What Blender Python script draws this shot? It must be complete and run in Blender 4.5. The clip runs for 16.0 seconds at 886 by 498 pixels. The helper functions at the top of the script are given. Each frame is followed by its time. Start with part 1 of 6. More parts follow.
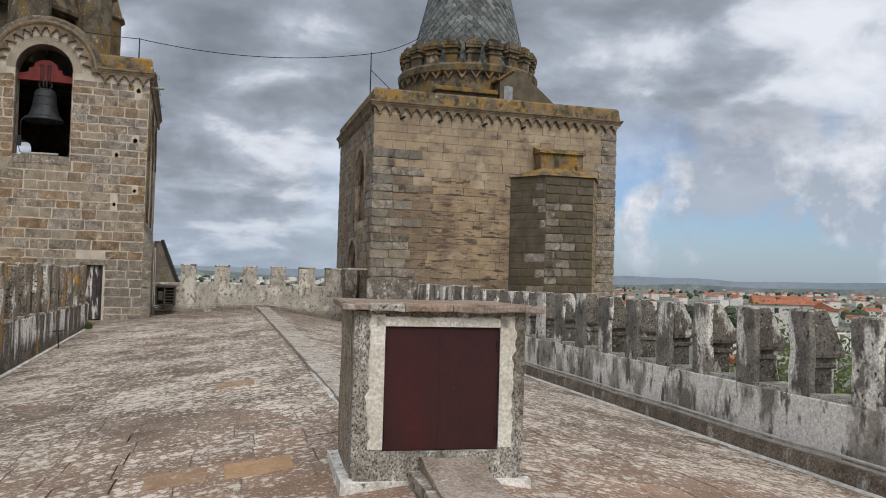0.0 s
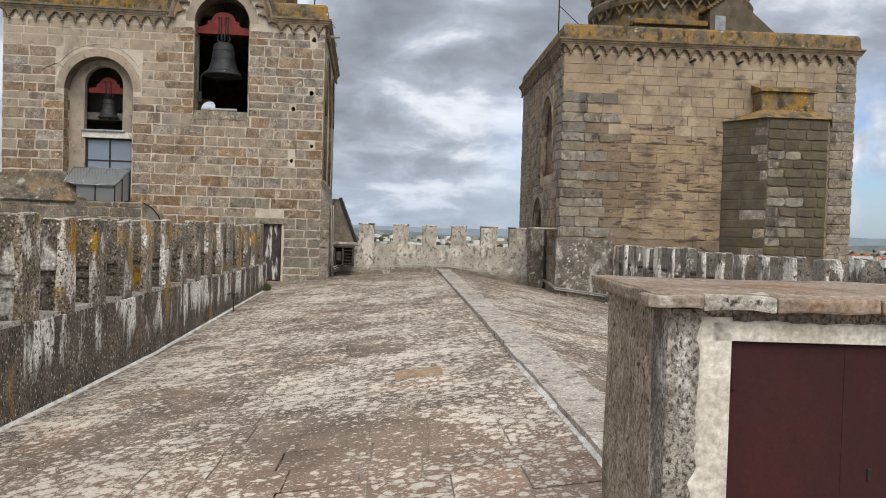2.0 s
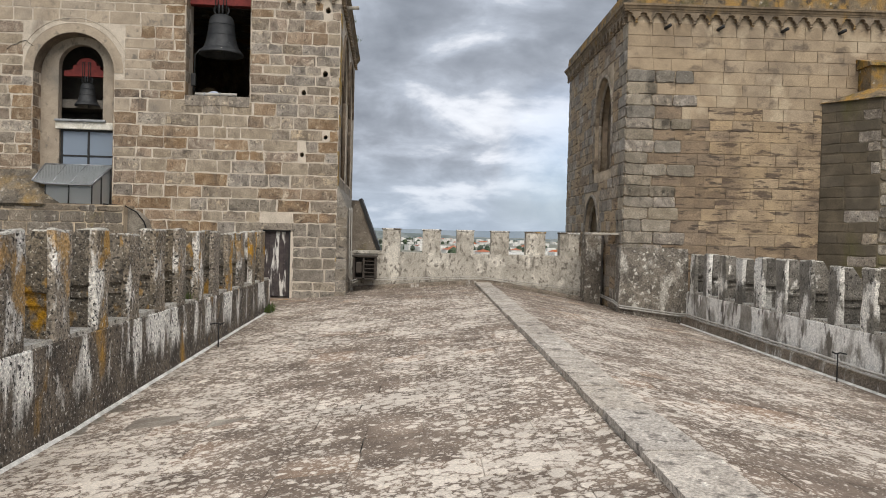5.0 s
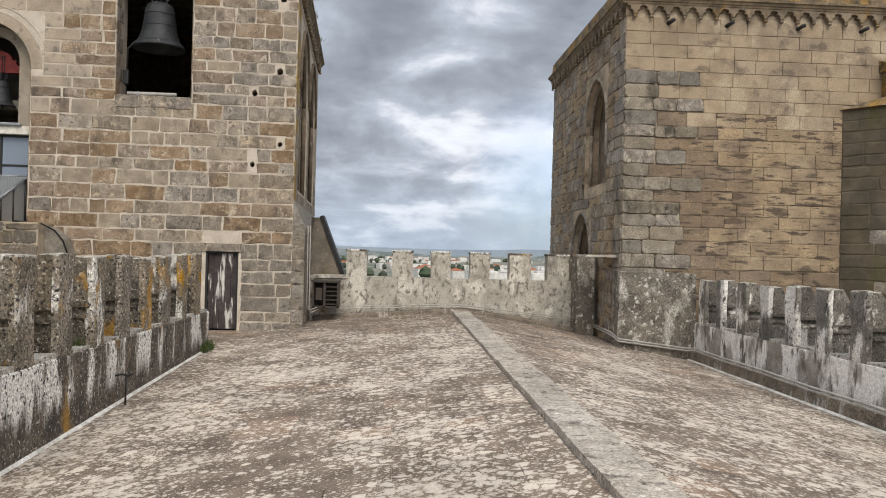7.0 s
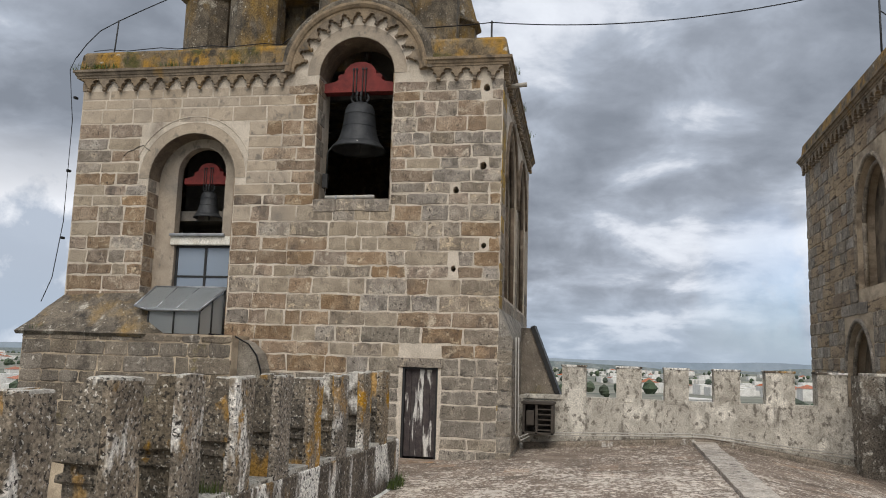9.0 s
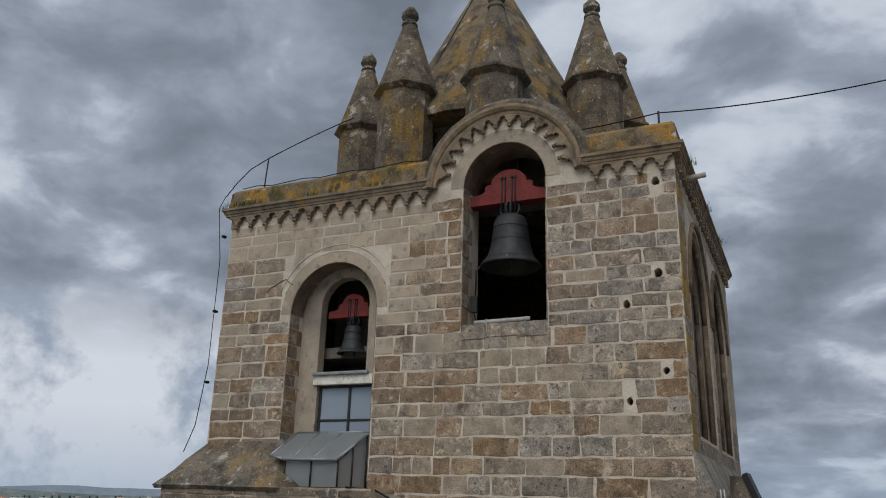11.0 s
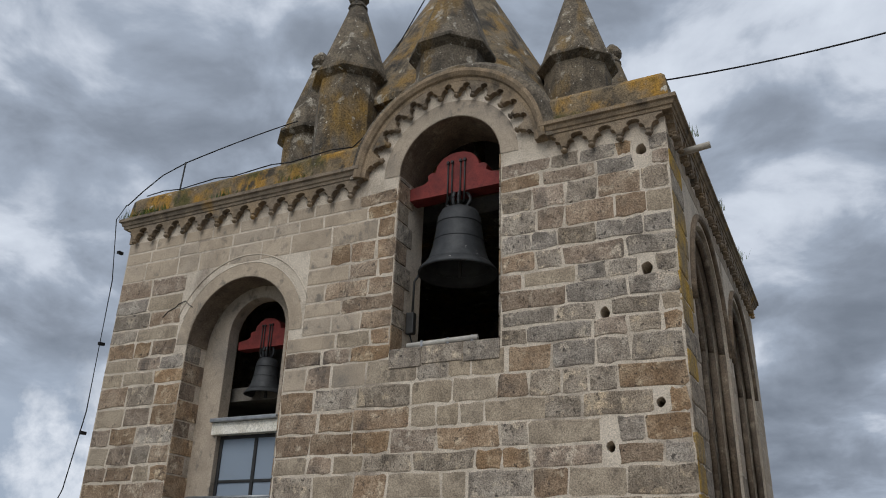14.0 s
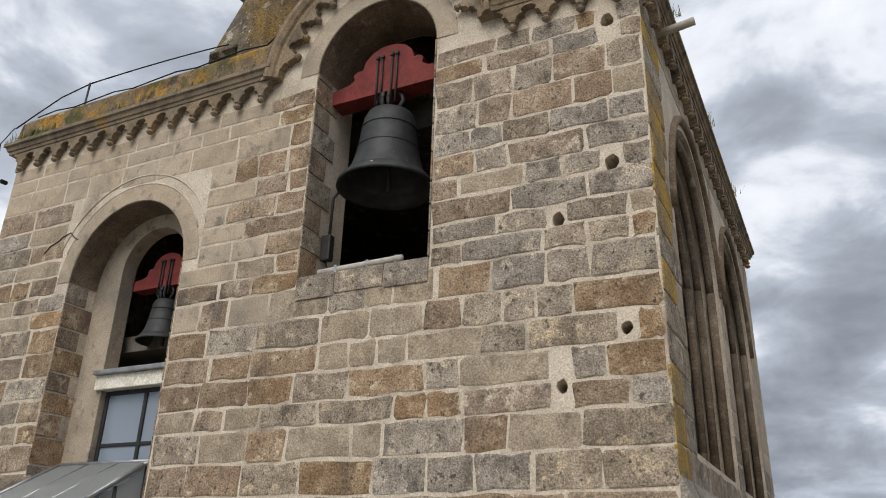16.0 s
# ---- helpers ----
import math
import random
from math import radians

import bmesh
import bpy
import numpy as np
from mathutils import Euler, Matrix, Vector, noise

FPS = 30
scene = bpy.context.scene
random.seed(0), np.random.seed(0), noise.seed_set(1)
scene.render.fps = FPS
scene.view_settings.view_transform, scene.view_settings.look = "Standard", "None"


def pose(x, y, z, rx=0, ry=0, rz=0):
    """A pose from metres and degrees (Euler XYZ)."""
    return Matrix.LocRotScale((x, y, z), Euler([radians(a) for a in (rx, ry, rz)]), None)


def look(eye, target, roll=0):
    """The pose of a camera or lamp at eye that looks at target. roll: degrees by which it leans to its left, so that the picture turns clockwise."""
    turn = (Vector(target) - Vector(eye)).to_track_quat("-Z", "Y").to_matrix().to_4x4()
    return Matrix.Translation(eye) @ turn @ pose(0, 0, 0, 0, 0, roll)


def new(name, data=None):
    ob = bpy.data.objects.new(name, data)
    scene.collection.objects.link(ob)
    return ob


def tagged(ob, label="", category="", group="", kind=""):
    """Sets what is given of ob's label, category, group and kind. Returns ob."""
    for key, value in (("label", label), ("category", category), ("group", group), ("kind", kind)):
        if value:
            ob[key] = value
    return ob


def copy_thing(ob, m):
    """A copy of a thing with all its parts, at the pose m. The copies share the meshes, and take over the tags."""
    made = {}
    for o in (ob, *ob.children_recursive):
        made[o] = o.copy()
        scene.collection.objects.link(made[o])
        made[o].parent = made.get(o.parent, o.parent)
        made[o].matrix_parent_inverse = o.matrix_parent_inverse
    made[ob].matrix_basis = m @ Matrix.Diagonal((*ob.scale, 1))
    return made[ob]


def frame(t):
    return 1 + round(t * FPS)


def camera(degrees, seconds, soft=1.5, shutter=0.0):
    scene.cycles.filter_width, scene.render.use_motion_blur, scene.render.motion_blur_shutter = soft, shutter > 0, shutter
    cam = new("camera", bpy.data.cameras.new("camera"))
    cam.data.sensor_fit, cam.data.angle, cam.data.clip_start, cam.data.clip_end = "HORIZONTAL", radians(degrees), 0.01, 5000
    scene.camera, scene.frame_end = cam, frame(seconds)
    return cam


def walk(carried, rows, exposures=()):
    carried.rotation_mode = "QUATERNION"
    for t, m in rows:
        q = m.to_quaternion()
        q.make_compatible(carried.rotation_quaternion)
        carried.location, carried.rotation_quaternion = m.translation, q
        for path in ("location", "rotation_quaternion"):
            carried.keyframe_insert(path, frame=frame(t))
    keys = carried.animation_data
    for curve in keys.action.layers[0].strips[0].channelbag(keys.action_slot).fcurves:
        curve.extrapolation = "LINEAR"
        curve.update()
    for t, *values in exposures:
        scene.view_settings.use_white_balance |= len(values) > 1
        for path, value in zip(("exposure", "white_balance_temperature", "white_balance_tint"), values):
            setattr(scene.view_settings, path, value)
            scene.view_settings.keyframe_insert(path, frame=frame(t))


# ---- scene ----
cam = camera(58.8, 16.0, soft=1.0)
PATH = [
    (0, (0.168, 0.686, 1.617), (0.702, 2.612, 1.688), 1.6),
    (0.5, (0.229, 1.373, 1.629), (0.736, 3.307, 1.649), 1.6),
    (1, (0.255, 2.099, 1.612), (0.674, 4.054, 1.592), 1.6),
    (1.5, (0.215, 2.867, 1.621), (0.479, 4.849, 1.584), 1.6),
    (2, (0.141, 3.673, 1.603), (0.246, 5.669, 1.559), 1.7),
    (2.5, (0.055, 4.495, 1.576), (0.094, 6.495, 1.529), 1.7),
    (3, (-0.051, 5.27, 1.584), (-0.033, 7.27, 1.539), 1.7),
    (3.5, (-0.109, 6.024, 1.605), (-0.094, 8.023, 1.559), 1.7),
    (4, (-0.101, 6.757, 1.64), (-0.085, 8.756, 1.597), 1.6),
    (6.5, (-0.081, 10.589, 1.786), (0.025, 12.585, 1.762), 1.5),
    (7, (-0.045, 11.332, 1.807), (0.069, 13.329, 1.817), 1.5),
    (7.5, (-0.034, 12.075, 1.848), (0.046, 14.073, 1.885), 1.6),
    (8, (-0.088, 12.804, 1.873), (-0.154, 14.8, 1.966), 1.6),
    (8.5, (-0.138, 13.536, 1.865), (-0.408, 15.508, 2.068), 1.7),
    (9, (-0.135, 14.238, 1.888), (-0.572, 16.17, 2.166), 1.7),
    (9.5, (-0.158, 14.899, 1.923), (-0.725, 16.784, 2.276), 1.8),
    (10, (-0.143, 15.571, 1.943), (-0.861, 17.38, 2.404), 1.9),
    (10.2, (-0.144, 15.857, 1.951), (-0.913, 17.637, 2.443), 1.9),
    (12.3, (-0.228, 19.228, 2.276), (-1.161, 20.824, 3.04), 2.0),
    (12.5, (-0.261, 19.525, 2.279), (-1.193, 21.116, 3.054), 2.0),
    (13, (-0.366, 20.221, 2.266), (-1.296, 21.808, 3.051), 2.0),
    (13.5, (-0.44, 20.88, 2.239), (-1.369, 22.468, 3.025), 2.0),
    (14, (-0.562, 21.557, 2.227), (-1.489, 23.146, 3.013), 1.9),
    (14.5, (-0.685, 22.217, 2.237), (-1.612, 23.806, 3.022), 1.9),
    (15, (-0.824, 22.921, 2.233), (-1.75, 24.511, 3.017), 1.9),
    (15.5, (-0.946, 23.589, 2.214), (-1.872, 25.179, 2.995), 1.8),
    (16, (-1.02, 24.3, 2.157), (-1.942, 25.9, 2.927), 1.7),
]
walk(cam, [(t, look(eye, target, roll)) for t, eye, target, roll in PATH],
     [(0, -0.17, 6330, 10), (1.5, -0.03, 6400, 10), (2.5, 0.14, 6450, 10), (3.5, 0.13, 6480, 10), (7, 0.20, 6480, 10), (8, 0.19, 6480, 10), (9, 0.0, 6370, 10), (10, -0.38, 6190, 9),
      (12.5, -0.54, 6000, 9), (13.5, -0.43, 6020, 9), (14.5, -0.22, 6130, 9), (15.3, -0.02, 6320, 10), (16, 0.13, 6470, 10)])

# ---- world, sun, exposure ----
scene.view_settings.exposure = 0.0
SKY_SHIFT = (7.3, -2.1, 0.9)
SUN = Vector((0.10, -0.80, 0.82)).normalized()


def nodes_of(tree):
    tree.nodes.clear()

    def add(kind, inputs=None, operation="", data_type="", blend_type=""):
        n = tree.nodes.new(kind)
        if operation:
            n.operation = operation
        if data_type:
            n.data_type = data_type
        if blend_type:
            n.blend_type = blend_type
        for k, v in (inputs or {}).items():
            if isinstance(v, bpy.types.NodeSocket):
                tree.links.new(v, n.inputs[k])
            else:
                n.inputs[k].default_value = v
        return n
    return add


def rgb(c):
    return (c[0], c[1], c[2], 1.0)


def build_world():
    w = bpy.data.worlds.new("sky")
    scene.world = w
    w.use_nodes = True
    add = nodes_of(w.node_tree)
    sky = add("ShaderNodeTexSky")
    sky.sky_type, sky.sun_disc, sky.altitude = "NISHITA", False, 300.0
    sky.sun_elevation, sky.sun_rotation = math.asin(SUN.z), math.atan2(SUN.x, SUN.y)
    coord = add("ShaderNodeTexCoord")
    sep = add("ShaderNodeSeparateXYZ", {0: coord.outputs["Generated"]})
    # the cover is a flat layer overhead: it closes up into streaks towards the horizon
    depth = add("ShaderNodeMath", {0: sep.outputs["Z"], 1: 0.0}, operation="MAXIMUM")
    depth = add("ShaderNodeMath", {0: depth.outputs[0], 1: 0.34}, operation="ADD")
    px = add("ShaderNodeMath", {0: sep.outputs["X"], 1: depth.outputs[0]}, operation="DIVIDE")
    py = add("ShaderNodeMath", {0: sep.outputs["Y"], 1: depth.outputs[0]}, operation="DIVIDE")
    layer = add("ShaderNodeCombineXYZ", {0: px.outputs[0], 1: py.outputs[0], 2: sep.outputs["Z"]})
    flat = add("ShaderNodeMapping", {"Vector": layer.outputs[0], "Location": SKY_SHIFT, "Scale": (1.0, 1.0, 1.0)})
    big = add("ShaderNodeTexNoise", {"Vector": flat.outputs[0], "Scale": 1.75, "Detail": 9.0, "Roughness": 0.50, "Distortion": 0.2})
    fine = add("ShaderNodeTexNoise", {"Vector": flat.outputs[0], "Scale": 4.6, "Detail": 9.0, "Roughness": 0.55, "Distortion": 0.3})
    shade = add("ShaderNodeMath", {0: big.outputs[0], 1: 0.78, 2: -0.115}, operation="MULTIPLY_ADD")
    shade2 = add("ShaderNodeMath", {0: fine.outputs[0], 1: 0.45, 2: shade.outputs[0]}, operation="MULTIPLY_ADD")
    lift = add("ShaderNodeValToRGB", {0: sep.outputs["Z"]})
    le = lift.color_ramp.elements
    le[0].position, le[0].color = 0.03, (0.50, 0.50, 0.50, 1)
    le[1].position, le[1].color = 0.70, (0.36, 0.36, 0.36, 1)
    for p, v in ((0.10, 0.505), (0.22, 0.505), (0.34, 0.53), (0.44, 0.50), (0.54, 0.425)):
        le.new(p).color = (v, v, v, 1)
    lift = add("ShaderNodeMath", {0: lift.outputs[0], 1: 0.5}, operation="SUBTRACT")
    shade2 = add("ShaderNodeMath", {0: shade2.outputs[0], 1: lift.outputs[0]}, operation="ADD")
    ramp = add("ShaderNodeValToRGB", {0: shade2.outputs[0]})
    els = ramp.color_ramp.elements
    els[0].position, els[0].color = 0.36, (0.90, 0.93, 0.98, 1)
    els[1].position, els[1].color = 0.64, (0.245, 0.272, 0.318, 1)
    for p, c in ((0.43, (0.76, 0.79, 0.85, 1)), (0.49, (0.46, 0.505, 0.58, 1)), (0.555, (0.335, 0.368, 0.425, 1))):
        e = els.new(p)
        e.color = c
    # low towards the north-east the cover breaks up into white heaps on blue
    east = add("ShaderNodeVectorMath", {0: coord.outputs["Generated"], 1: (0.62, 0.785, 0.0)}, operation="DOT_PRODUCT")
    ea = add("ShaderNodeMapRange", {"Value": east.outputs["Value"], 1: 0.82, 2: 0.97, 3: 0.0, 4: 1.0})
    low = add("ShaderNodeMapRange", {"Value": sep.outputs["Z"], 1: 0.10, 2: 0.22, 3: 1.0, 4: 0.0})
    heap = add("ShaderNodeTexNoise", {"Vector": coord.outputs["Generated"], "Scale": 5.5, "Detail": 9.0, "Roughness": 0.52})
    hm = add("ShaderNodeMapRange", {"Value": heap.outputs[0], 1: 0.50, 2: 0.57, 3: 0.0, 4: 1.0})
    g1 = add("ShaderNodeMath", {0: ea.outputs[0], 1: low.outputs[0]}, operation="MULTIPLY")
    g2 = add("ShaderNodeMath", {0: g1.outputs[0], 1: hm.outputs[0]}, operation="MULTIPLY")
    gs = add("ShaderNodeMath", {0: g1.outputs[0], 1: 0.95}, operation="MULTIPLY")
    puff = add("ShaderNodeTexNoise", {"Vector": coord.outputs["Generated"], "Scale": 9.0, "Detail": 10.0, "Roughness": 0.6})
    pr_ = add("ShaderNodeValToRGB", {0: puff.outputs[0]})
    pr_.color_ramp.elements[0].position, pr_.color_ramp.elements[0].color = 0.44, (0.96, 0.97, 1.0, 1)
    pr_.color_ramp.elements[1].position, pr_.color_ramp.elements[1].color = 0.57, (0.47, 0.53, 0.62, 1)
    bright = add("ShaderNodeMix", {0: gs.outputs[0], 6: ramp.outputs[0], 7: pr_.outputs[0]}, data_type="RGBA")
    west = add("ShaderNodeVectorMath", {0: coord.outputs["Generated"], 1: (-0.86, 0.51, 0.0)}, operation="DOT_PRODUCT")
    we = add("ShaderNodeMapRange", {"Value": west.outputs["Value"], 1: 0.74, 2: 0.92, 3: 0.0, 4: 1.0})
    wl = add("ShaderNodeMapRange", {"Value": sep.outputs["Z"], 1: 0.15, 2: 0.25, 3: 0.95, 4: 0.0})
    w1 = add("ShaderNodeMath", {0: we.outputs[0], 1: wl.outputs[0]}, operation="MULTIPLY")
    bright = add("ShaderNodeMix", {0: w1.outputs[0], 6: bright.outputs[2], 7: pr_.outputs[0]}, data_type="RGBA")
    skyc = add("ShaderNodeMix", {0: 1.0, 6: sky.outputs[0], 7: (0.085, 0.098, 0.122, 1)}, data_type="RGBA", blend_type="MULTIPLY")
    mixed = add("ShaderNodeMix", {0: g2.outputs[0], 6: bright.outputs[2], 7: skyc.outputs[2]}, data_type="RGBA")
    # pale haze towards the horizon
    hz = add("ShaderNodeMapRange", {"Value": sep.outputs["Z"], 1: 0.0, 2: 0.10, 3: 0.6, 4: 0.0})
    hazy = add("ShaderNodeMix", {0: hz.outputs[0], 6: mixed.outputs[2], 7: (0.42, 0.515, 0.63, 1)}, data_type="RGBA")
    bg = add("ShaderNodeBackground", {"Color": hazy.outputs[2], "Strength": 1.0})
    out = add("ShaderNodeOutputWorld", {0: bg.outputs[0]})


build_world()
sun = new("sun", bpy.data.lights.new("sun", "SUN"))
sun.data.energy, sun.data.angle, sun.data.color = 1.95, radians(40), (1.0, 0.93, 0.83)
sun.matrix_world = look(tuple(SUN * 60), (0, 0, 0))


# ---- materials ----
def material(name, base, other, scale=3.0, rough=0.9, bump=0.25, vary=0.25, grain=60.0, stains=(), metal=0.0, streak=False, edge=(0.42, 0.62), fine=0.16, runs=None):
    """Two colours mixed by noise, fine grain, a change from piece to piece, and stains: (colour, scale, from, to, stretch_z, offset)."""
    m = bpy.data.materials.new(name)
    m.use_nodes = True
    add = nodes_of(m.node_tree)
    geo = add("ShaderNodeNewGeometry")
    info = add("ShaderNodeObjectInfo")
    pos = geo.outputs["Position"]
    rnd = add("ShaderNodeMath", {0: info.outputs["Random"], 1: geo.outputs["Random Per Island"]}, operation="ADD")
    rnd = add("ShaderNodeMath", {0: rnd.outputs[0]}, operation="FRACT")
    n1 = add("ShaderNodeTexNoise", {"Vector": pos, "Scale": scale, "Detail": 7.0, "Roughness": 0.62})
    f1 = add("ShaderNodeMapRange", {"Value": n1.outputs[0], 1: edge[0], 2: edge[1], 3: 0.0, 4: 1.0})
    col = add("ShaderNodeMix", {0: f1.outputs[0], 6: rgb(base), 7: rgb(other)}, data_type="RGBA").outputs[2]
    for colour, sc, lo, hi, stretch, off in stains:
        mp = add("ShaderNodeMapping", {"Vector": pos, "Location": (off, off * 0.7, off * 0.4), "Scale": (1, 1, stretch)})
        ns = add("ShaderNodeTexNoise", {"Vector": mp.outputs[0], "Scale": sc, "Detail": 6.0, "Roughness": 0.6})
        fs = add("ShaderNodeMapRange", {"Value": ns.outputs[0], 1: lo, 2: hi, 3: 0.0, 4: 1.0})
        if runs and (colour, sc) == (stains[0][0], stains[0][1]):
            # limewash runs that start at the top edge and die out further down
            dn = add("ShaderNodeTexNoise", {"Vector": mp.outputs[0], "Scale": 5.0, "Detail": 3.0})
            hz = add("ShaderNodeMath", {0: dn.outputs[0], 1: 0.9, 2: add("ShaderNodeSeparateXYZ", {0: pos}).outputs["Z"]}, operation="MULTIPLY_ADD")
            rr = add("ShaderNodeMapRange", {"Value": hz.outputs[0], 1: runs[0] + 0.45, 2: runs[1] + 0.45, 3: 0.0, 4: 1.0})
            fs = add("ShaderNodeMath", {0: fs.outputs[0], 1: rr.outputs[0]}, operation="MULTIPLY")
        col = add("ShaderNodeMix", {0: fs.outputs[0], 6: col, 7: rgb(colour)}, data_type="RGBA").outputs[2]
    n2 = add("ShaderNodeTexNoise", {"Vector": pos, "Scale": grain, "Detail": 4.0, "Roughness": 0.7})
    g2 = add("ShaderNodeMapRange", {"Value": n2.outputs[0], 1: 0.3, 2: 0.7, 3: 1.0 - fine * 2, 4: 1.0 + fine * 2})
    v2 = add("ShaderNodeMapRange", {"Value": rnd.outputs[0], 1: 0.0, 2: 1.0, 3: 1.0 - vary, 4: 1.0 + vary})
    k = add("ShaderNodeMath", {0: g2.outputs[0], 1: v2.outputs[0]}, operation="MULTIPLY")
    hue = add("ShaderNodeMapRange", {"Value": rnd.outputs[0], 1: 0.0, 2: 1.0, 3: 0.488, 4: 0.512}) if vary else None
    hsv = add("ShaderNodeHueSaturation", {"Color": col, "Value": k.outputs[0]})
    if hue:
        rs = add("ShaderNodeMath", {0: rnd.outputs[0], 1: 7.31}, operation="MULTIPLY")
        rs = add("ShaderNodeMath", {0: rs.outputs[0]}, operation="FRACT")
        sat = add("ShaderNodeMapRange", {"Value": rs.outputs[0], 1: 0.0, 2: 1.0, 3: 1.0 - vary * 1.1, 4: 1.0 + vary * 0.8})
        m.node_tree.links.new(sat.outputs[0], hsv.inputs["Saturation"])
    hgt = add("ShaderNodeMath", {0: n2.outputs[0], 1: 0.35, 2: n1.outputs[0]}, operation="MULTIPLY_ADD")
    bmp = add("ShaderNodeBump", {"Strength": bump, "Distance": 0.05, "Height": hgt.outputs[0]})
    p = add("ShaderNodeBsdfPrincipled", {"Base Color": hsv.outputs[0], "Roughness": rough, "Metallic": metal, "Normal": bmp.outputs[0]})
    p.inputs["Specular IOR Level"].default_value = 0.25 if not metal else 0.5
    add("ShaderNodeOutputMaterial", {0: p.outputs[0]})
    return m


def plain(name, colour, rough=0.5, metal=0.0, vary=0.0):
    return material(name, colour, tuple(c * 0.7 for c in colour), 6.0, rough, 0.06, vary, 90.0, (), metal, fine=0.06)


ORANGE, WHITE, MOSS, BLACK = (0.42, 0.22, 0.035), (0.62, 0.59, 0.54), (0.10, 0.10, 0.03), (0.035, 0.034, 0.032)
M_BROWN = material("brown_granite", (0.245, 0.172, 0.113), (0.36, 0.273, 0.19), 4.0, 0.92, 0.8, 0.22, 45, (((0.14, 0.108, 0.082), 2.3, 0.53, 0.68, 0.7, 3.0), ((0.47, 0.385, 0.28), 5.0, 0.565, 0.67, 1.0, 13.0), ((0.105, 0.08, 0.06), 16.0, 0.59, 0.67, 0.8, 31.0)), fine=0.32)
M_GREY = material("grey_granite", (0.24, 0.20, 0.158), (0.37, 0.318, 0.255), 4.0, 0.93, 0.8, 0.2, 50, (((0.125, 0.104, 0.083), 2.6, 0.55, 0.69, 0.7, 9.0), ((0.47, 0.39, 0.29), 5.0, 0.555, 0.66, 1.0, 17.0), ((0.10, 0.084, 0.068), 16.0, 0.58, 0.66, 0.8, 27.0)), fine=0.34)
M_LOWGREY = material("cold_grey_granite", (0.205, 0.176, 0.14), (0.30, 0.262, 0.21), 4.0, 0.93, 0.8, 0.16, 50, (((0.115, 0.10, 0.082), 2.6, 0.55, 0.69, 0.7, 9.0), ((0.40, 0.345, 0.27), 5.0, 0.57, 0.67, 1.0, 17.0), ((0.10, 0.086, 0.07), 16.0, 0.58, 0.66, 0.8, 27.0)), fine=0.34)
M_SOOTY = material("sooty_grey_masonry", (0.235, 0.203, 0.158), (0.335, 0.292, 0.233), 3.0, 0.93, 0.7, 0.26, 40, (((0.09, 0.079, 0.064), 1.7, 0.54, 0.66, 0.6, 9.0), ((0.42, 0.385, 0.32), 11.0, 0.62, 0.69, 1.0, 17.0)), fine=0.32)
M_OLDBLOCK = material("weathered_brown_masonry", (0.165, 0.135, 0.102), (0.235, 0.195, 0.147), 3.0, 0.93, 0.7, 0.22, 40, (((0.085, 0.07, 0.054), 1.5, 0.52, 0.64, 0.6, 9.0), ((0.42, 0.37, 0.30), 9.0, 0.60, 0.67, 1.0, 17.0), ((0.20, 0.16, 0.055), 1.2, 0.62, 0.72, 1.0, 37.0)), fine=0.34)
M_CREAM = material("scored_render", (0.44, 0.362, 0.275), (0.345, 0.283, 0.215), 1.6, 0.92, 0.2, 0.07, 50, (((0.235, 0.205, 0.17), 0.9, 0.5, 0.72, 0.7, 5.0), ((0.22, 0.19, 0.155), 5.0, 0.56, 0.68, 0.8, 15.0)), fine=0.15)
M_MORTAR = material("lime_mortar", (0.60, 0.525, 0.43), (0.475, 0.41, 0.33), 2.0, 0.95, 0.4, 0.0, 50, (((0.27, 0.225, 0.18), 1.2, 0.54, 0.70, 0.6, 1.0),), fine=0.18)
M_YELLOW = material("weathered_yellow_stone", (0.42, 0.315, 0.20), (0.31, 0.23, 0.15), 1.6, 0.92, 0.8, 0.06, 50, (((0.24, 0.178, 0.122), 0.7, 0.50, 0.62, 1.6, 2.0), ((0.135, 0.10, 0.072), 1.5, 0.555, 0.605, 5.0, 7.0), ((0.085, 0.066, 0.05), 2.6, 0.60, 0.645, 5.5, 19.0)), fine=0.28)
M_YELLOW_OLD = material("browned_yellow_stone", (0.27, 0.20, 0.135), (0.20, 0.15, 0.105), 1.8, 0.92, 0.8, 0.08, 50, (((0.36, 0.27, 0.18), 1.2, 0.57, 0.66, 2.5, 2.0), ((0.095, 0.074, 0.056), 1.6, 0.56, 0.615, 5.0, 7.0)), fine=0.28)
M_SCORED = material("scored_yellow_render", (0.40, 0.31, 0.212), (0.285, 0.22, 0.152), 1.2, 0.92, 0.4, 0.05, 50, (((0.46, 0.37, 0.26), 0.8, 0.54, 0.62, 1.0, 3.0), ((0.19, 0.148, 0.108), 1.6, 0.57, 0.68, 1.4, 11.0)), fine=0.22)
M_MORTAR_B = material("stained_mortar", (0.58, 0.47, 0.34), (0.43, 0.345, 0.245), 1.4, 0.95, 0.3, 0.0, 50, (((0.22, 0.172, 0.125), 0.8, 0.46, 0.64, 2.2, 2.0),))
# dark stone with moss; also carries the shade of the buttress side
M_MOSSY = material("mossy_and_shaded_stone", (0.105, 0.087, 0.062), (0.155, 0.125, 0.088), 2.0, 0.95, 0.4, 0.08, 60, (((0.115, 0.105, 0.045), 0.8, 0.52, 0.66, 0.3, 4.0),), fine=0.2)
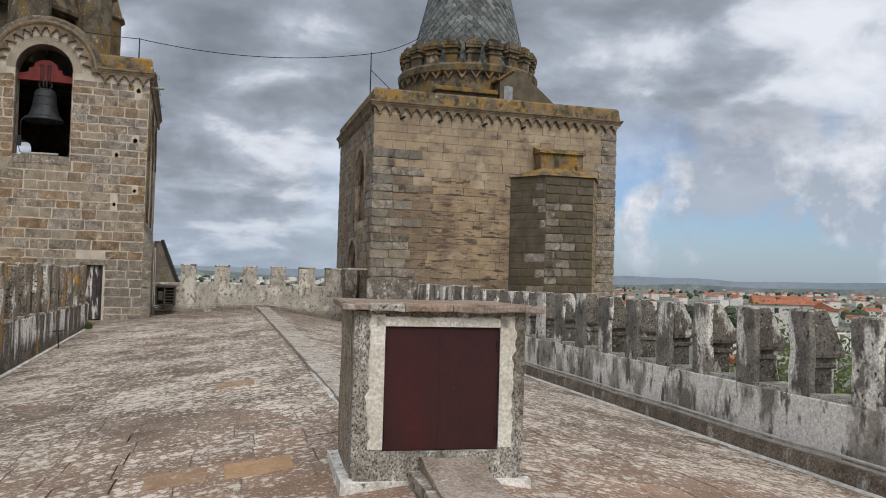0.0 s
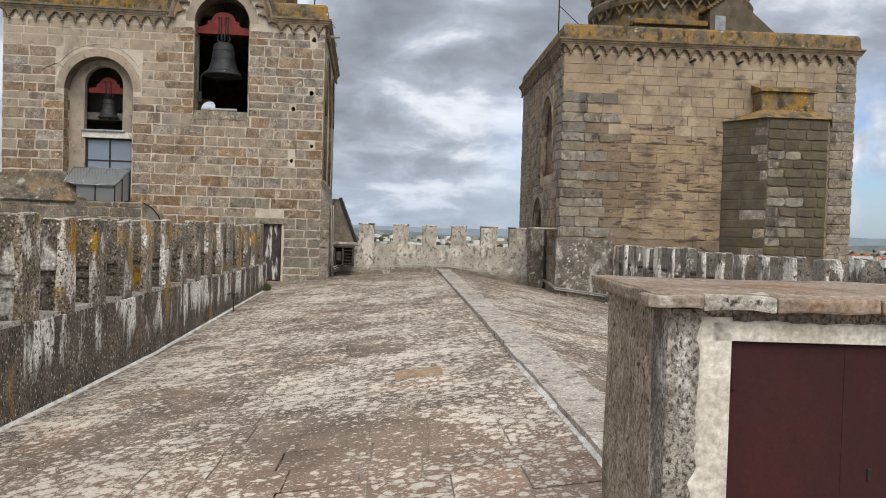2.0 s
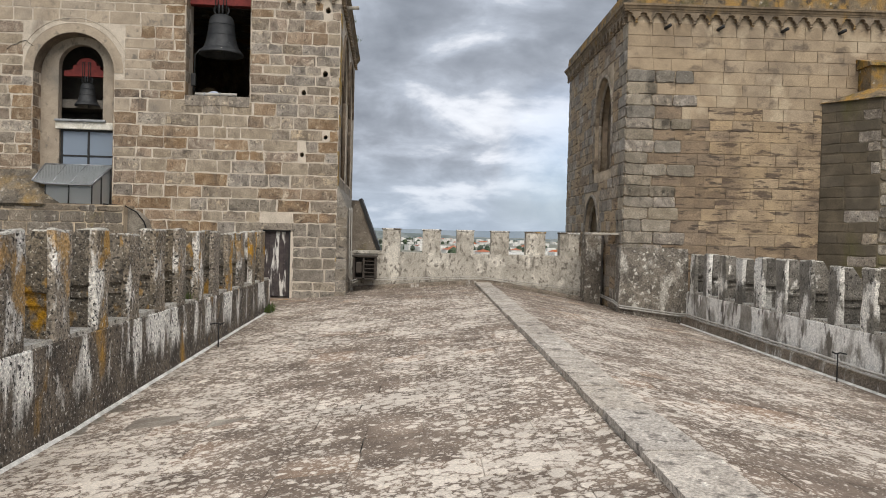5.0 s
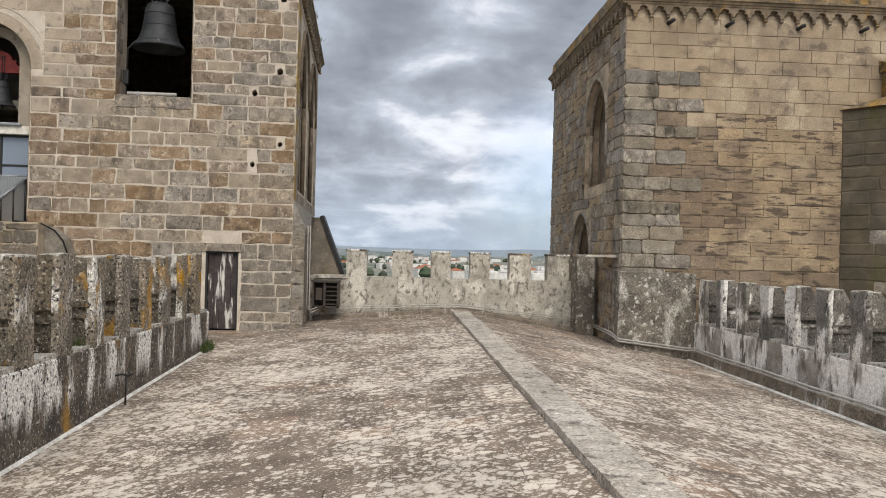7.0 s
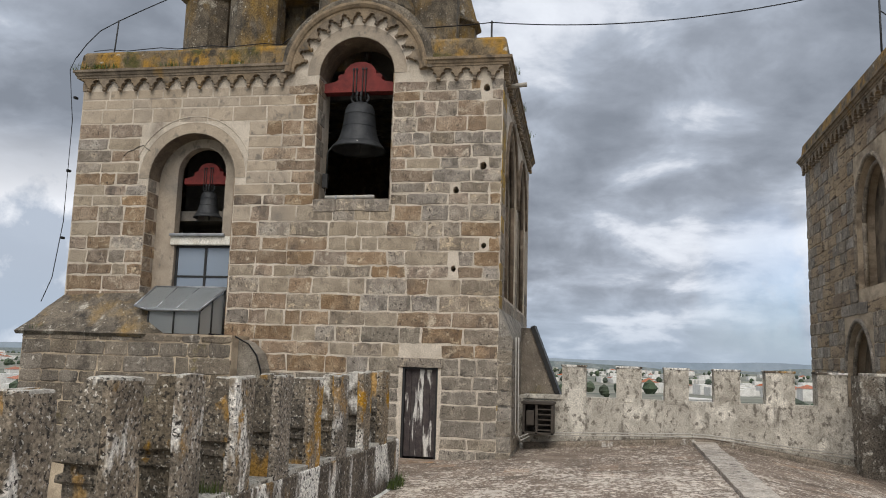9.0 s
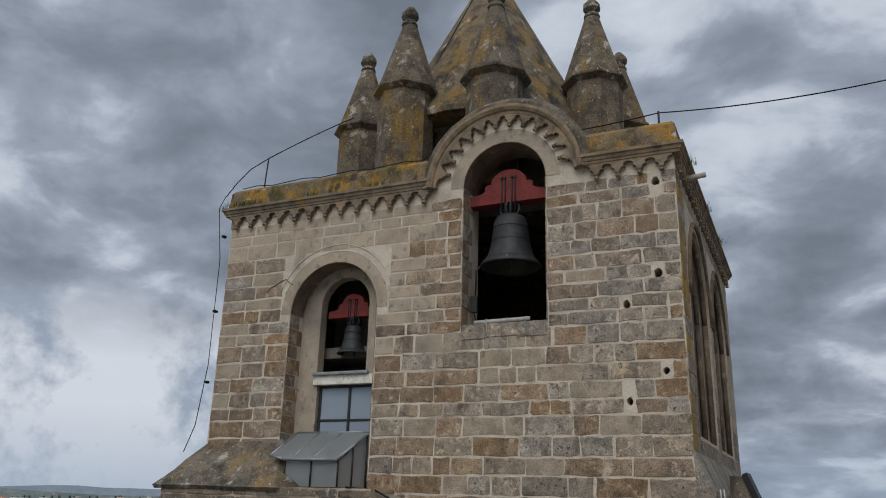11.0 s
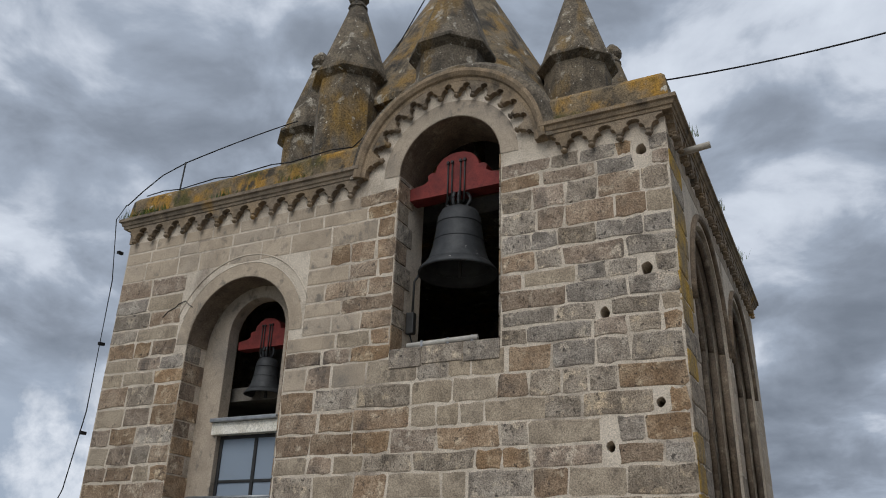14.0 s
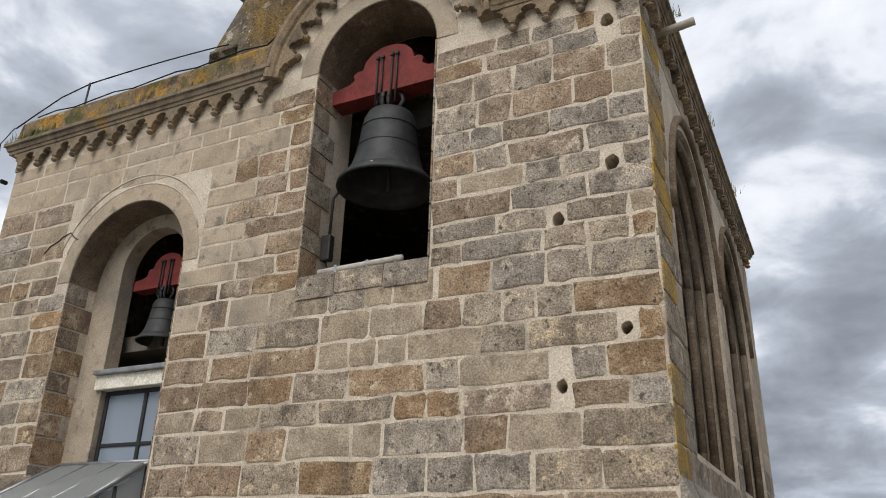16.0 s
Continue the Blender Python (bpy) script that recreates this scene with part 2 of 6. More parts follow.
M_TRIM = material("carved_trim_stone", (0.27, 0.208, 0.142), (0.155, 0.121, 0.086), 3.0, 0.93, 0.4, 0.12, 60, (((0.07, 0.06, 0.048), 2.4, 0.56, 0.70, 0.8, 6.0), ((0.30, 0.18, 0.05), 1.4, 0.60, 0.70, 0.8, 16.0)), fine=0.24)
M_LICHEN = material("orange_lichen_coping", (0.22, 0.165, 0.10), (0.13, 0.102, 0.068), 3.0, 0.95, 0.6, 0.08, 40, (((0.33, 0.19, 0.045), 2.0, 0.46, 0.60, 0.8, 8.0), ((0.085, 0.078, 0.028), 1.6, 0.55, 0.66, 0.8, 3.0), ((0.46, 0.43, 0.36), 5.0, 0.63, 0.70, 1.0, 11.0), ((0.07, 0.058, 0.043), 3.4, 0.54, 0.65, 0.7, 19.0)), fine=0.32)
M_OCHRE = material("ochre_lichen_corner", (0.30, 0.21, 0.09), (0.20, 0.16, 0.105), 4.0, 0.95, 0.5, 0.08, 40, (((0.40, 0.255, 0.055), 3.0, 0.44, 0.58, 0.6, 8.0),), fine=0.3)
M_ROOFSTONE = material("spire_stone", (0.165, 0.135, 0.098), (0.08, 0.067, 0.051), 2.6, 0.95, 0.7, 0.1, 30, (((0.215, 0.135, 0.042), 1.0, 0.52, 0.66, 0.45, 8.0), ((0.36, 0.325, 0.265), 2.6, 0.59, 0.66, 0.8, 2.0), ((0.045, 0.04, 0.034), 1.7, 0.56, 0.70, 0.5, 12.0), ((0.42, 0.39, 0.33), 13.0, 0.63, 0.68, 1.0, 22.0)), fine=0.34)
M_DRUMSTONE = material("lichened_drum_stone", (0.195, 0.152, 0.098), (0.10, 0.082, 0.057), 2.6, 0.95, 0.7, 0.1, 30, (((0.235, 0.145, 0.045), 1.6, 0.48, 0.62, 0.8, 8.0), ((0.38, 0.345, 0.28), 2.6, 0.60, 0.67, 0.8, 2.0), ((0.05, 0.044, 0.036), 2.2, 0.52, 0.66, 0.6, 12.0)), fine=0.34)
M_SMEAR = material("smeared_render", (0.37, 0.305, 0.225), (0.255, 0.207, 0.152), 3.0, 0.94, 0.5, 0.06, 45, (((0.19, 0.155, 0.118), 5.0, 0.56, 0.68, 0.6, 3.0),), fine=0.26)
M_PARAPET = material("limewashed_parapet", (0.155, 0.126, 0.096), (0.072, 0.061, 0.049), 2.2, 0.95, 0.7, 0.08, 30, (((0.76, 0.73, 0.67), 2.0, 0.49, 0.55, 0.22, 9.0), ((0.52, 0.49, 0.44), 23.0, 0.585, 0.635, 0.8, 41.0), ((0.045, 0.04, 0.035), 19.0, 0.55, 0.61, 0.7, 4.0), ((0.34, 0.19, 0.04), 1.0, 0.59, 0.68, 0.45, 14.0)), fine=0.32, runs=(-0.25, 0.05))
# limewash, painted paler still to stand for skylight on the face away from the sun
M_PARAPET_E = material("lightened_limewash_parapet", (0.44, 0.405, 0.355), (0.25, 0.226, 0.19), 2.2, 0.95, 0.6, 0.08, 30, (((0.86, 0.83, 0.77), 1.8, 0.44, 0.52, 0.5, 9.0), ((0.17, 0.15, 0.125), 3.4, 0.56, 0.62, 0.35, 4.0), ((0.26, 0.23, 0.19), 9.0, 0.62, 0.68, 0.35, 44.0)), fine=0.18)
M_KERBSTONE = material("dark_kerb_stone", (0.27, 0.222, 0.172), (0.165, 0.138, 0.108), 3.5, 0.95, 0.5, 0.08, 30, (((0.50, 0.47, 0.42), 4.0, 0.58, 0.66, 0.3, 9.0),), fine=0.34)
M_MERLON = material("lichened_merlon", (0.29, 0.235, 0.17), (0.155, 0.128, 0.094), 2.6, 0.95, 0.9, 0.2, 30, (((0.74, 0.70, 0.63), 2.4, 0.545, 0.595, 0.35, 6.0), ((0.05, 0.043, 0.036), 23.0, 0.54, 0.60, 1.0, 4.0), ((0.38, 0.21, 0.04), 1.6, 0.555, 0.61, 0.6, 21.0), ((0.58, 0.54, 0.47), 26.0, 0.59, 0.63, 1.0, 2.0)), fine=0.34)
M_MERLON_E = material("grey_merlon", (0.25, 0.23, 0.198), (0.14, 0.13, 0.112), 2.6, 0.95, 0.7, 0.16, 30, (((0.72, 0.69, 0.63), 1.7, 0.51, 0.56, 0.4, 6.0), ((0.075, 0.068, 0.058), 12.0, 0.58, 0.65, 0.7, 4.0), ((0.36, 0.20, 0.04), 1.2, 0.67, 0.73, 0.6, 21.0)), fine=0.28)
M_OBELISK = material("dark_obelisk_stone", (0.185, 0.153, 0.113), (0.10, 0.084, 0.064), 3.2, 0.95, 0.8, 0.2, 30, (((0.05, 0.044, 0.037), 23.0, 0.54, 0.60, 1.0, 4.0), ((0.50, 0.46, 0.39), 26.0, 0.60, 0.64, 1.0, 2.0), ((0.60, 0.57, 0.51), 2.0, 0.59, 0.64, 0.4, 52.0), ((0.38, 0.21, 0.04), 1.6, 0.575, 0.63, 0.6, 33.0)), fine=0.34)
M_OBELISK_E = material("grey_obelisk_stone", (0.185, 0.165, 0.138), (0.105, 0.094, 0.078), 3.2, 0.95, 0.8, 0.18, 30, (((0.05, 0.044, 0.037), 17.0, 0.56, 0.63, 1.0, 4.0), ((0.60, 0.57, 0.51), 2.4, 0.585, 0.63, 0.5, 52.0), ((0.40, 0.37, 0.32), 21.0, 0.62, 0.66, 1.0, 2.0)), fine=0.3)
M_ROUGH = material("rough_spotted_plinth", (0.23, 0.20, 0.162), (0.13, 0.113, 0.092), 2.5, 0.95, 0.7, 0.1, 30, (((0.60, 0.57, 0.50), 7.0, 0.56, 0.63, 1.0, 2.0), ((0.50, 0.47, 0.41), 2.2, 0.54, 0.66, 0.6, 12.0), ((0.07, 0.06, 0.05), 18.0, 0.60, 0.67, 1.0, 32.0)), fine=0.4)
M_FARWALL = material("pale_far_parapet", (0.52, 0.48, 0.41), (0.37, 0.338, 0.285), 2.2, 0.95, 0.5, 0.06, 40, (((0.70, 0.655, 0.57), 1.1, 0.53, 0.60, 0.8, 6.0), ((0.20, 0.178, 0.148), 9.0, 0.54, 0.63, 0.7, 4.0), ((0.19, 0.17, 0.14), 2.0, 0.60, 0.70, 0.35, 24.0)), fine=0.26)
M_PLASTER = material("hatch_plaster", (0.43, 0.405, 0.355), (0.23, 0.21, 0.175), 3.5, 0.93, 0.9, 0.0, 45, (((0.64, 0.62, 0.57), 5.0, 0.55, 0.64, 0.4, 18.0), ((0.11, 0.098, 0.08), 66.0, 0.52, 0.60, 0.7, 4.0), ((0.15, 0.128, 0.096), 2.6, 0.55, 0.66, 0.35, 8.0)), fine=0.34)
M_HATCHSIDE = material("hatch_side_render", (0.41, 0.345, 0.26), (0.255, 0.212, 0.157), 5.0, 0.93, 0.9, 0.0, 45, (((0.48, 0.44, 0.365), 14.0, 0.57, 0.64, 0.45, 14.0), ((0.09, 0.077, 0.06), 34.0, 0.57, 0.64, 0.8, 4.0), ((0.14, 0.122, 0.075), 3.0, 0.58, 0.70, 0.5, 24.0)), fine=0.34)
M_WHITEWASH = material("whitewash_band", (0.76, 0.73, 0.65), (0.62, 0.58, 0.49), 4.0, 0.9, 0.2, 0.0, 40, (((0.25, 0.235, 0.20), 3.0, 0.60, 0.74, 0.5, 8.0),))
M_SLAB = material("stone_cover_slab", (0.32, 0.26, 0.21), (0.22, 0.17, 0.132), 4.0, 0.93, 0.4, 0.16, 40, (((0.28, 0.165, 0.085), 2.0, 0.57, 0.7, 1.0, 3.0), ((0.42, 0.385, 0.335), 5.0, 0.60, 0.68, 1.0, 9.0)), fine=0.25)
M_KERB = material("ridge_strip_mortar", (0.47, 0.42, 0.36), (0.33, 0.29, 0.245), 3.0, 0.93, 0.5, 0.1, 40, (((0.15, 0.13, 0.11), 6.0, 0.55, 0.66, 1.0, 3.0), ((0.60, 0.56, 0.49), 8.0, 0.60, 0.66, 1.0, 23.0)), fine=0.3)
M_LEDGE = material("worn_ledge_mortar", (0.52, 0.49, 0.43), (0.33, 0.30, 0.25), 5.0, 0.94, 0.6, 0.08, 40, (((0.09, 0.08, 0.066), 16.0, 0.56, 0.63, 1.0, 5.0),), fine=0.3)
M_FILLET = material("white_mortar_fillet", (0.76, 0.74, 0.69), (0.52, 0.50, 0.45), 5.0, 0.9, 0.3, 0.0, 40)
M_LIME = material("fresh_lime_mortar", (0.86, 0.84, 0.80), (0.58, 0.55, 0.50), 7.0, 0.9, 0.5, 0.0, 40, (((0.2, 0.18, 0.15), 14.0, 0.60, 0.66, 1.0, 3.0),))
M_MAROON = material("maroon_painted_steel", (0.052, 0.0175, 0.0185), (0.042, 0.0155, 0.017), 1.6, 0.55, 0.05, 0.0, 60, (((0.075, 0.018, 0.017), 1.4, 0.52, 0.75, 0.7, 3.0),), fine=0.07)
M_REDWOOD = material("red_painted_timber", (0.20, 0.035, 0.03), (0.13, 0.026, 0.024), 5.0, 0.7, 0.15, 0.0, 50)
M_OLDWOOD = material("peeling_dark_wood", (0.055, 0.045, 0.045), (0.085, 0.07, 0.065), 6.0, 0.85, 0.3, 0.1, 50, ((WHITE, 6.0, 0.56, 0.61, 0.15, 3.0),))
M_BRONZE = material("dark_bronze", (0.026, 0.028, 0.031), (0.046, 0.048, 0.05), 4.0, 0.62, 0.15, 0.0, 50, ((WHITE, 16.0, 0.72, 0.75, 0.1, 3.0),), 0.35, fine=0.08)
M_IRON = plain("dark_iron", (0.03, 0.03, 0.03), 0.6, 0.3)
M_BOXWOOD = plain("weathered_brown_metal", (0.085, 0.072, 0.06), 0.7, 0.0)
M_STEEL = plain("galvanised_steel", (0.34, 0.35, 0.36), 0.45, 0.7)
M_CONDUIT = plain("grey_conduit", (0.50, 0.475, 0.43), 0.6, 0.0)
M_PVC = plain("pale_drain_pipe", (0.46, 0.42, 0.36), 0.6, 0.0)
M_CABLE = plain("black_cable", (0.012, 0.012, 0.013), 0.6, 0.0)
# dark brown with the shade under the arches put into the colour
M_SOFFIT = material("shade_brown_arch_stone", (0.20, 0.152, 0.108), (0.115, 0.09, 0.067), 3.0, 0.94, 0.5, 0.1, 45, (((0.30, 0.245, 0.18), 4.0, 0.58, 0.68, 1.0, 7.0),), fine=0.28)
# one dark tone for interiors and recess backs, their shade put into the colour
M_INSIDE = material("shaded_interior_tone", (0.16, 0.145, 0.125), (0.10, 0.09, 0.08), 2.0, 0.95, 0.3, 0.0, 40)
M_TILESPIRE = material("scale_tile", (0.165, 0.18, 0.175), (0.095, 0.108, 0.108), 3.0, 0.75, 0.3, 0.42, 40, (((0.34, 0.33, 0.28), 4.0, 0.60, 0.68, 1.0, 3.0), (ORANGE, 0.7, 0.66, 0.72, 1.0, 3.0)))
M_TERRA = material("terracotta_roof", (0.42, 0.135, 0.06), (0.27, 0.10, 0.055), 0.5, 0.9, 0.3, 0.14, 8)
M_HOUSE = material("white_house_wall", (0.74, 0.72, 0.68), (0.60, 0.58, 0.54), 0.3, 0.9, 0.1, 0.10, 6)
M_DARKPANE = plain("dark_window", (0.05, 0.055, 0.065), 0.3)
M_LEAF = material("leaf_green", (0.055, 0.085, 0.022), (0.10, 0.125, 0.038), 1.5, 0.8, 0.2, 0.35, 9)
M_BARK = material("bark", (0.10, 0.08, 0.055), (0.06, 0.048, 0.035), 5, 0.95, 0.4, 0.0, 30)
M_FARTREE = material("far_woodland", (0.055, 0.075, 0.05), (0.085, 0.105, 0.065), 0.05, 0.95, 0.2, 0.3, 1.0)
# land and hills greyed, the farthest blued: distance haze painted into the colours
M_LAND = material("rolling_farmland", (0.175, 0.18, 0.145), (0.255, 0.24, 0.20), 0.006, 1.0, 0.0, 0.0, 0.05, (((0.09, 0.11, 0.085), 0.011, 0.52, 0.62, 1.0, 90.0), ((0.27, 0.27, 0.20), 0.004, 0.58, 0.66, 1.0, 50.0)))
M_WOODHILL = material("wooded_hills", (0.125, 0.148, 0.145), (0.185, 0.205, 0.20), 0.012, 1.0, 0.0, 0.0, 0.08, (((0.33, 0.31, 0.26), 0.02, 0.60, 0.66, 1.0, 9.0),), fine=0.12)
M_HILL = material("haze_painted_hills", (0.20, 0.245, 0.29), (0.235, 0.275, 0.31), 0.002, 1.0, 0.0, 0.0, 0.02, fine=0.05)


def paving(name, dark, mid, pale, patch, warm):
    """Stone paving with two sizes of pale crusty lichen."""
    m = bpy.data.materials.new(name)
    m.use_nodes = True
    add = nodes_of(m.node_tree)
    geo = add("ShaderNodeNewGeometry")
    info = add("ShaderNodeObjectInfo")
    pos = geo.outputs["Position"]
    rnd = add("ShaderNodeMath", {0: info.outputs["Random"], 1: geo.outputs["Random Per Island"]}, operation="ADD")
    rnd = add("ShaderNodeMath", {0: rnd.outputs[0]}, operation="FRACT")
    n1 = add("ShaderNodeTexNoise", {"Vector": pos, "Scale": 2.2, "Detail": 6.0, "Roughness": 0.6})
    f1 = add("ShaderNodeMapRange", {"Value": n1.outputs[0], 1: 0.35, 2: 0.65, 3: 0.0, 4: 1.0})
    col = add("ShaderNodeMix", {0: f1.outputs[0], 6: rgb(dark), 7: rgb(mid)}, data_type="RGBA").outputs[2]
    wf = add("ShaderNodeMapRange", {"Value": rnd.outputs[0], 1: 0.74, 2: 0.95, 3: 0.0, 4: 0.85})
    nw = add("ShaderNodeTexNoise", {"Vector": pos, "Scale": 0.32, "Detail": 3.0})
    fw = add("ShaderNodeMapRange", {"Value": nw.outputs[0], 1: 0.5, 2: 0.62, 3: 0.0, 4: 1.0})
    wfw = add("ShaderNodeMath", {0: wf.outputs[0], 1: fw.outputs[0]}, operation="MULTIPLY")
    col = add("ShaderNodeMix", {0: wfw.outputs[0], 6: col, 7: rgb(warm)}, data_type="RGBA").outputs[2]
    warp = add("ShaderNodeTexNoise", {"Vector": pos, "Scale": 9.0, "Detail": 4.0})
    wpos = add("ShaderNodeMix", {0: 0.11, 4: pos, 5: warp.outputs["Color"]}, data_type="VECTOR").outputs[1]
    total = None
    # where the lichen grows thick and where it is sparse
    dens = add("ShaderNodeTexNoise", {"Vector": pos, "Scale": 0.55, "Detail": 4.0, "Roughness": 0.6})
    sepp = add("ShaderNodeSeparateXYZ", {0: pos})
    worn = add("ShaderNodeMapRange", {"Value": sepp.outputs["Y"], 1: 6.5, 2: 12.5, 3: 0.72, 4: 1.0})
    far = add("ShaderNodeMapRange", {"Value": sepp.outputs["Y"], 1: 27.0, 2: 31.0, 3: 1.0, 4: 0.6})
    worn = add("ShaderNodeMath", {0: worn.outputs[0], 1: far.outputs[0]}, operation="MULTIPLY")
    clay = add("ShaderNodeMapRange", {"Value": sepp.outputs["Y"], 1: 6.0, 2: 11.0, 3: 0.75, 4: 0.0})
    col = add("ShaderNodeMix", {0: clay.outputs[0], 6: col, 7: rgb((0.325, 0.212, 0.148))}, data_type="RGBA").outputs[2]
    dens = add("ShaderNodeMapRange", {"Value": dens.outputs[0], 1: 0.32, 2: 0.68, 3: 0.14, 4: 0.80})
    dens = add("ShaderNodeMath", {0: dens.outputs[0], 1: worn.outputs[0]}, operation="MULTIPLY")
    for sc, lo, hi, amt in ((9.0, 0.30, 0.22, 1.0), (17.0, 0.34, 0.25, 0.85), (34.0, 0.33, 0.24, 0.6)):
        vo = add("ShaderNodeTexVoronoi", {"Vector": wpos, "Scale": sc, "Randomness": 1.0})
        keep = add("ShaderNodeSeparateColor", {0: vo.outputs["Color"]})
        size = add("ShaderNodeMath", {0: keep.outputs[0], 1: dens.outputs[0]}, operation="MULTIPLY")
        size = add("ShaderNodeMath", {0: size.outputs[0], 1: patch, 2: 0.12}, operation="MULTIPLY_ADD")
        d = add("ShaderNodeMath", {0: size.outputs[0], 1: vo.outputs["Distance"]}, operation="SUBTRACT")
        f = add("ShaderNodeMapRange", {"Value": d.outputs[0], 1: -0.02, 2: 0.10, 3: 0.0, 4: amt})
        total = f.outputs[0] if total is None else add("ShaderNodeMath", {0: total, 1: f.outputs[0]}, operation="MAXIMUM").outputs[0]
    col = add("ShaderNodeMix", {0: total, 6: col, 7: rgb(pale)}, data_type="RGBA").outputs[2]
    n2 = add("ShaderNodeTexNoise", {"Vector": pos, "Scale": 55.0, "Detail": 4.0, "Roughness": 0.7})
    g2 = add("ShaderNodeMapRange", {"Value": n2.outputs[0], 1: 0.3, 2: 0.7, 3: 0.68, 4: 1.32})
    v2 = add("ShaderNodeMapRange", {"Value": rnd.outputs[0], 1: 0.0, 2: 1.0, 3: 0.88, 4: 1.12})
    k = add("ShaderNodeMath", {0: g2.outputs[0], 1: v2.outputs[0]}, operation="MULTIPLY")
    hsv = add("ShaderNodeHueSaturation", {"Color": col, "Value": k.outputs[0]})
    hgt = add("ShaderNodeMath", {0: n2.outputs[0], 1: 0.3, 2: total}, operation="MULTIPLY_ADD")
    bmp = add("ShaderNodeBump", {"Strength": 0.3, "Distance": 0.02, "Height": hgt.outputs[0]})
    p = add("ShaderNodeBsdfPrincipled", {"Base Color": hsv.outputs[0], "Roughness": 0.93, "Normal": bmp.outputs[0]})
    p.inputs["Specular IOR Level"].default_value = 0.2
    add("ShaderNodeOutputMaterial", {0: p.outputs[0]})
    return m


M_PAVE = paving("lichened_paving", (0.135, 0.104, 0.081), (0.245, 0.192, 0.15), (0.575, 0.51, 0.435), 1.05, (0.30, 0.205, 0.14))
M_PAVEJOINT = material("paving_joint", (0.32, 0.27, 0.22), (0.52, 0.47, 0.40), 2.0, 0.95, 0.2, 0.0, 40)
M_NEWTILE = material("new_clay_tile", (0.45, 0.29, 0.165), (0.36, 0.225, 0.125), 5.0, 0.9, 0.2, 0.0, 50, (((0.46, 0.40, 0.33), 9.0, 0.62, 0.68, 1.0, 3.0),), fine=0.14)
M_OLDTILE = material("worn_clay_tile", (0.36, 0.245, 0.155), (0.27, 0.18, 0.115), 5.0, 0.9, 0.2, 0.0, 50, (((0.46, 0.40, 0.33), 9.0, 0.58, 0.66, 1.0, 3.0),), fine=0.16)


def glass_material(name, tint, rough=0.05):
    m = bpy.data.materials.new(name)
    m.use_nodes = True
    add = nodes_of(m.node_tree)
    p = add("ShaderNodeBsdfPrincipled", {"Base Color": rgb(tint), "Roughness": rough, "IOR": 1.7, "Transmission Weight": 0.4})
    add("ShaderNodeOutputMaterial", {0: p.outputs[0]})
    return m


# blue-grey base colour paints part of the sky's reflection into the panes
M_GLASS = glass_material("sky_toned_glass", (0.36, 0.43, 0.52))
M_DIRTYGLASS = glass_material("dusty_glass", (0.40, 0.42, 0.42), 0.35)


# ---- helpers for meshes ----
def part(name, bm, mat, parent=None, label="", smooth=False):
    me = bpy.data.meshes.new(name)
    bm.to_mesh(me)
    bm.free()
    if mat:
        me.materials.append(mat)
    if smooth:
        me.shade_smooth()
    ob = new(name, me)
    ob.parent = parent
    if label:
        tagged(ob, label)
    return ob


def thing(name, label, category, group="", kind="", at=(0, 0, 0)):
    ob = new(name)
    ob.location = at
    ob.empty_display_size = 0.2
    return tagged(ob, label, category, group, kind)


def box(bm, x0, x1, y0, y1, z0, z1, bevel=0.0):
    """An axis-aligned box with chamfered edges added to bm."""
    r = bmesh.ops.create_cube(bm, size=1.0, matrix=Matrix.Translation(((x0 + x1) / 2, (y0 + y1) / 2, (z0 + z1) / 2)) @ Matrix.Diagonal((x1 - x0, y1 - y0, z1 - z0, 1)))
    if bevel:
        edges = {e for v in r["verts"] for e in v.link_edges}
        bmesh.ops.bevel(bm, geom=list(edges), offset=bevel, segments=2, affect="EDGES", profile=0.6)
    return bm


def boxes(*rows, bevel=0.0):
    bm = bmesh.new()
    for r in rows:
        box(bm, *r, bevel=bevel)
    return bm


def rough_up(bm, size, amount, cuts=0):
    """Uneven, worn edges."""
    if cuts:
        bmesh.ops.subdivide_edges(bm, edges=bm.edges[:], cuts=cuts, use_grid_fill=True)
    for v in bm.verts:
        n = noise.noise_vector(v.co * size)
        v.co += n * amount
    return bm


def prism(bm, outline, depth, place):
    """Extrudes an outline of (u, v) by depth; place maps (u, v, w) to the world."""
    a = [bm.verts.new(place(u, v, 0.0)) for u, v in outline]
    b = [bm.verts.new(place(u, v, depth)) for u, v in outline]
    bm.faces.new(a)
    bm.faces.new(b[::-1])
    n = len(a)
    for i in range(n):
        j = (i + 1) % n
        bm.faces.new((a[j], a[i], b[i], b[j]))
    return bm


def holed(outline, holes, depth, place):
    """A wall of that depth with openings that go through it."""
    bm = bmesh.new()
    for w in (0.0, depth):
        edges = []
        for loop in [outline] + holes:
            vs = [bm.verts.new(place(u, v, w)) for u, v in loop]
            edges += [bm.edges.new((vs[i], vs[(i + 1) % len(vs)])) for i in range(len(vs))]
        bmesh.ops.triangle_fill(bm, use_beauty=True, use_dissolve=False, edges=edges)
    for loop in [outline] + holes:
        n = len(loop)
        for i in range(n):
            (u0, v0), (u1, v1) = loop[i], loop[(i + 1) % n]
            bm.faces.new([bm.verts.new(place(*q)) for q in ((u0, v0, 0), (u1, v1, 0), (u1, v1, depth), (u0, v0, depth))])
    bmesh.ops.remove_doubles(bm, verts=bm.verts[:], dist=0.0005)
    bmesh.ops.recalc_face_normals(bm, faces=bm.faces[:])
    return bm


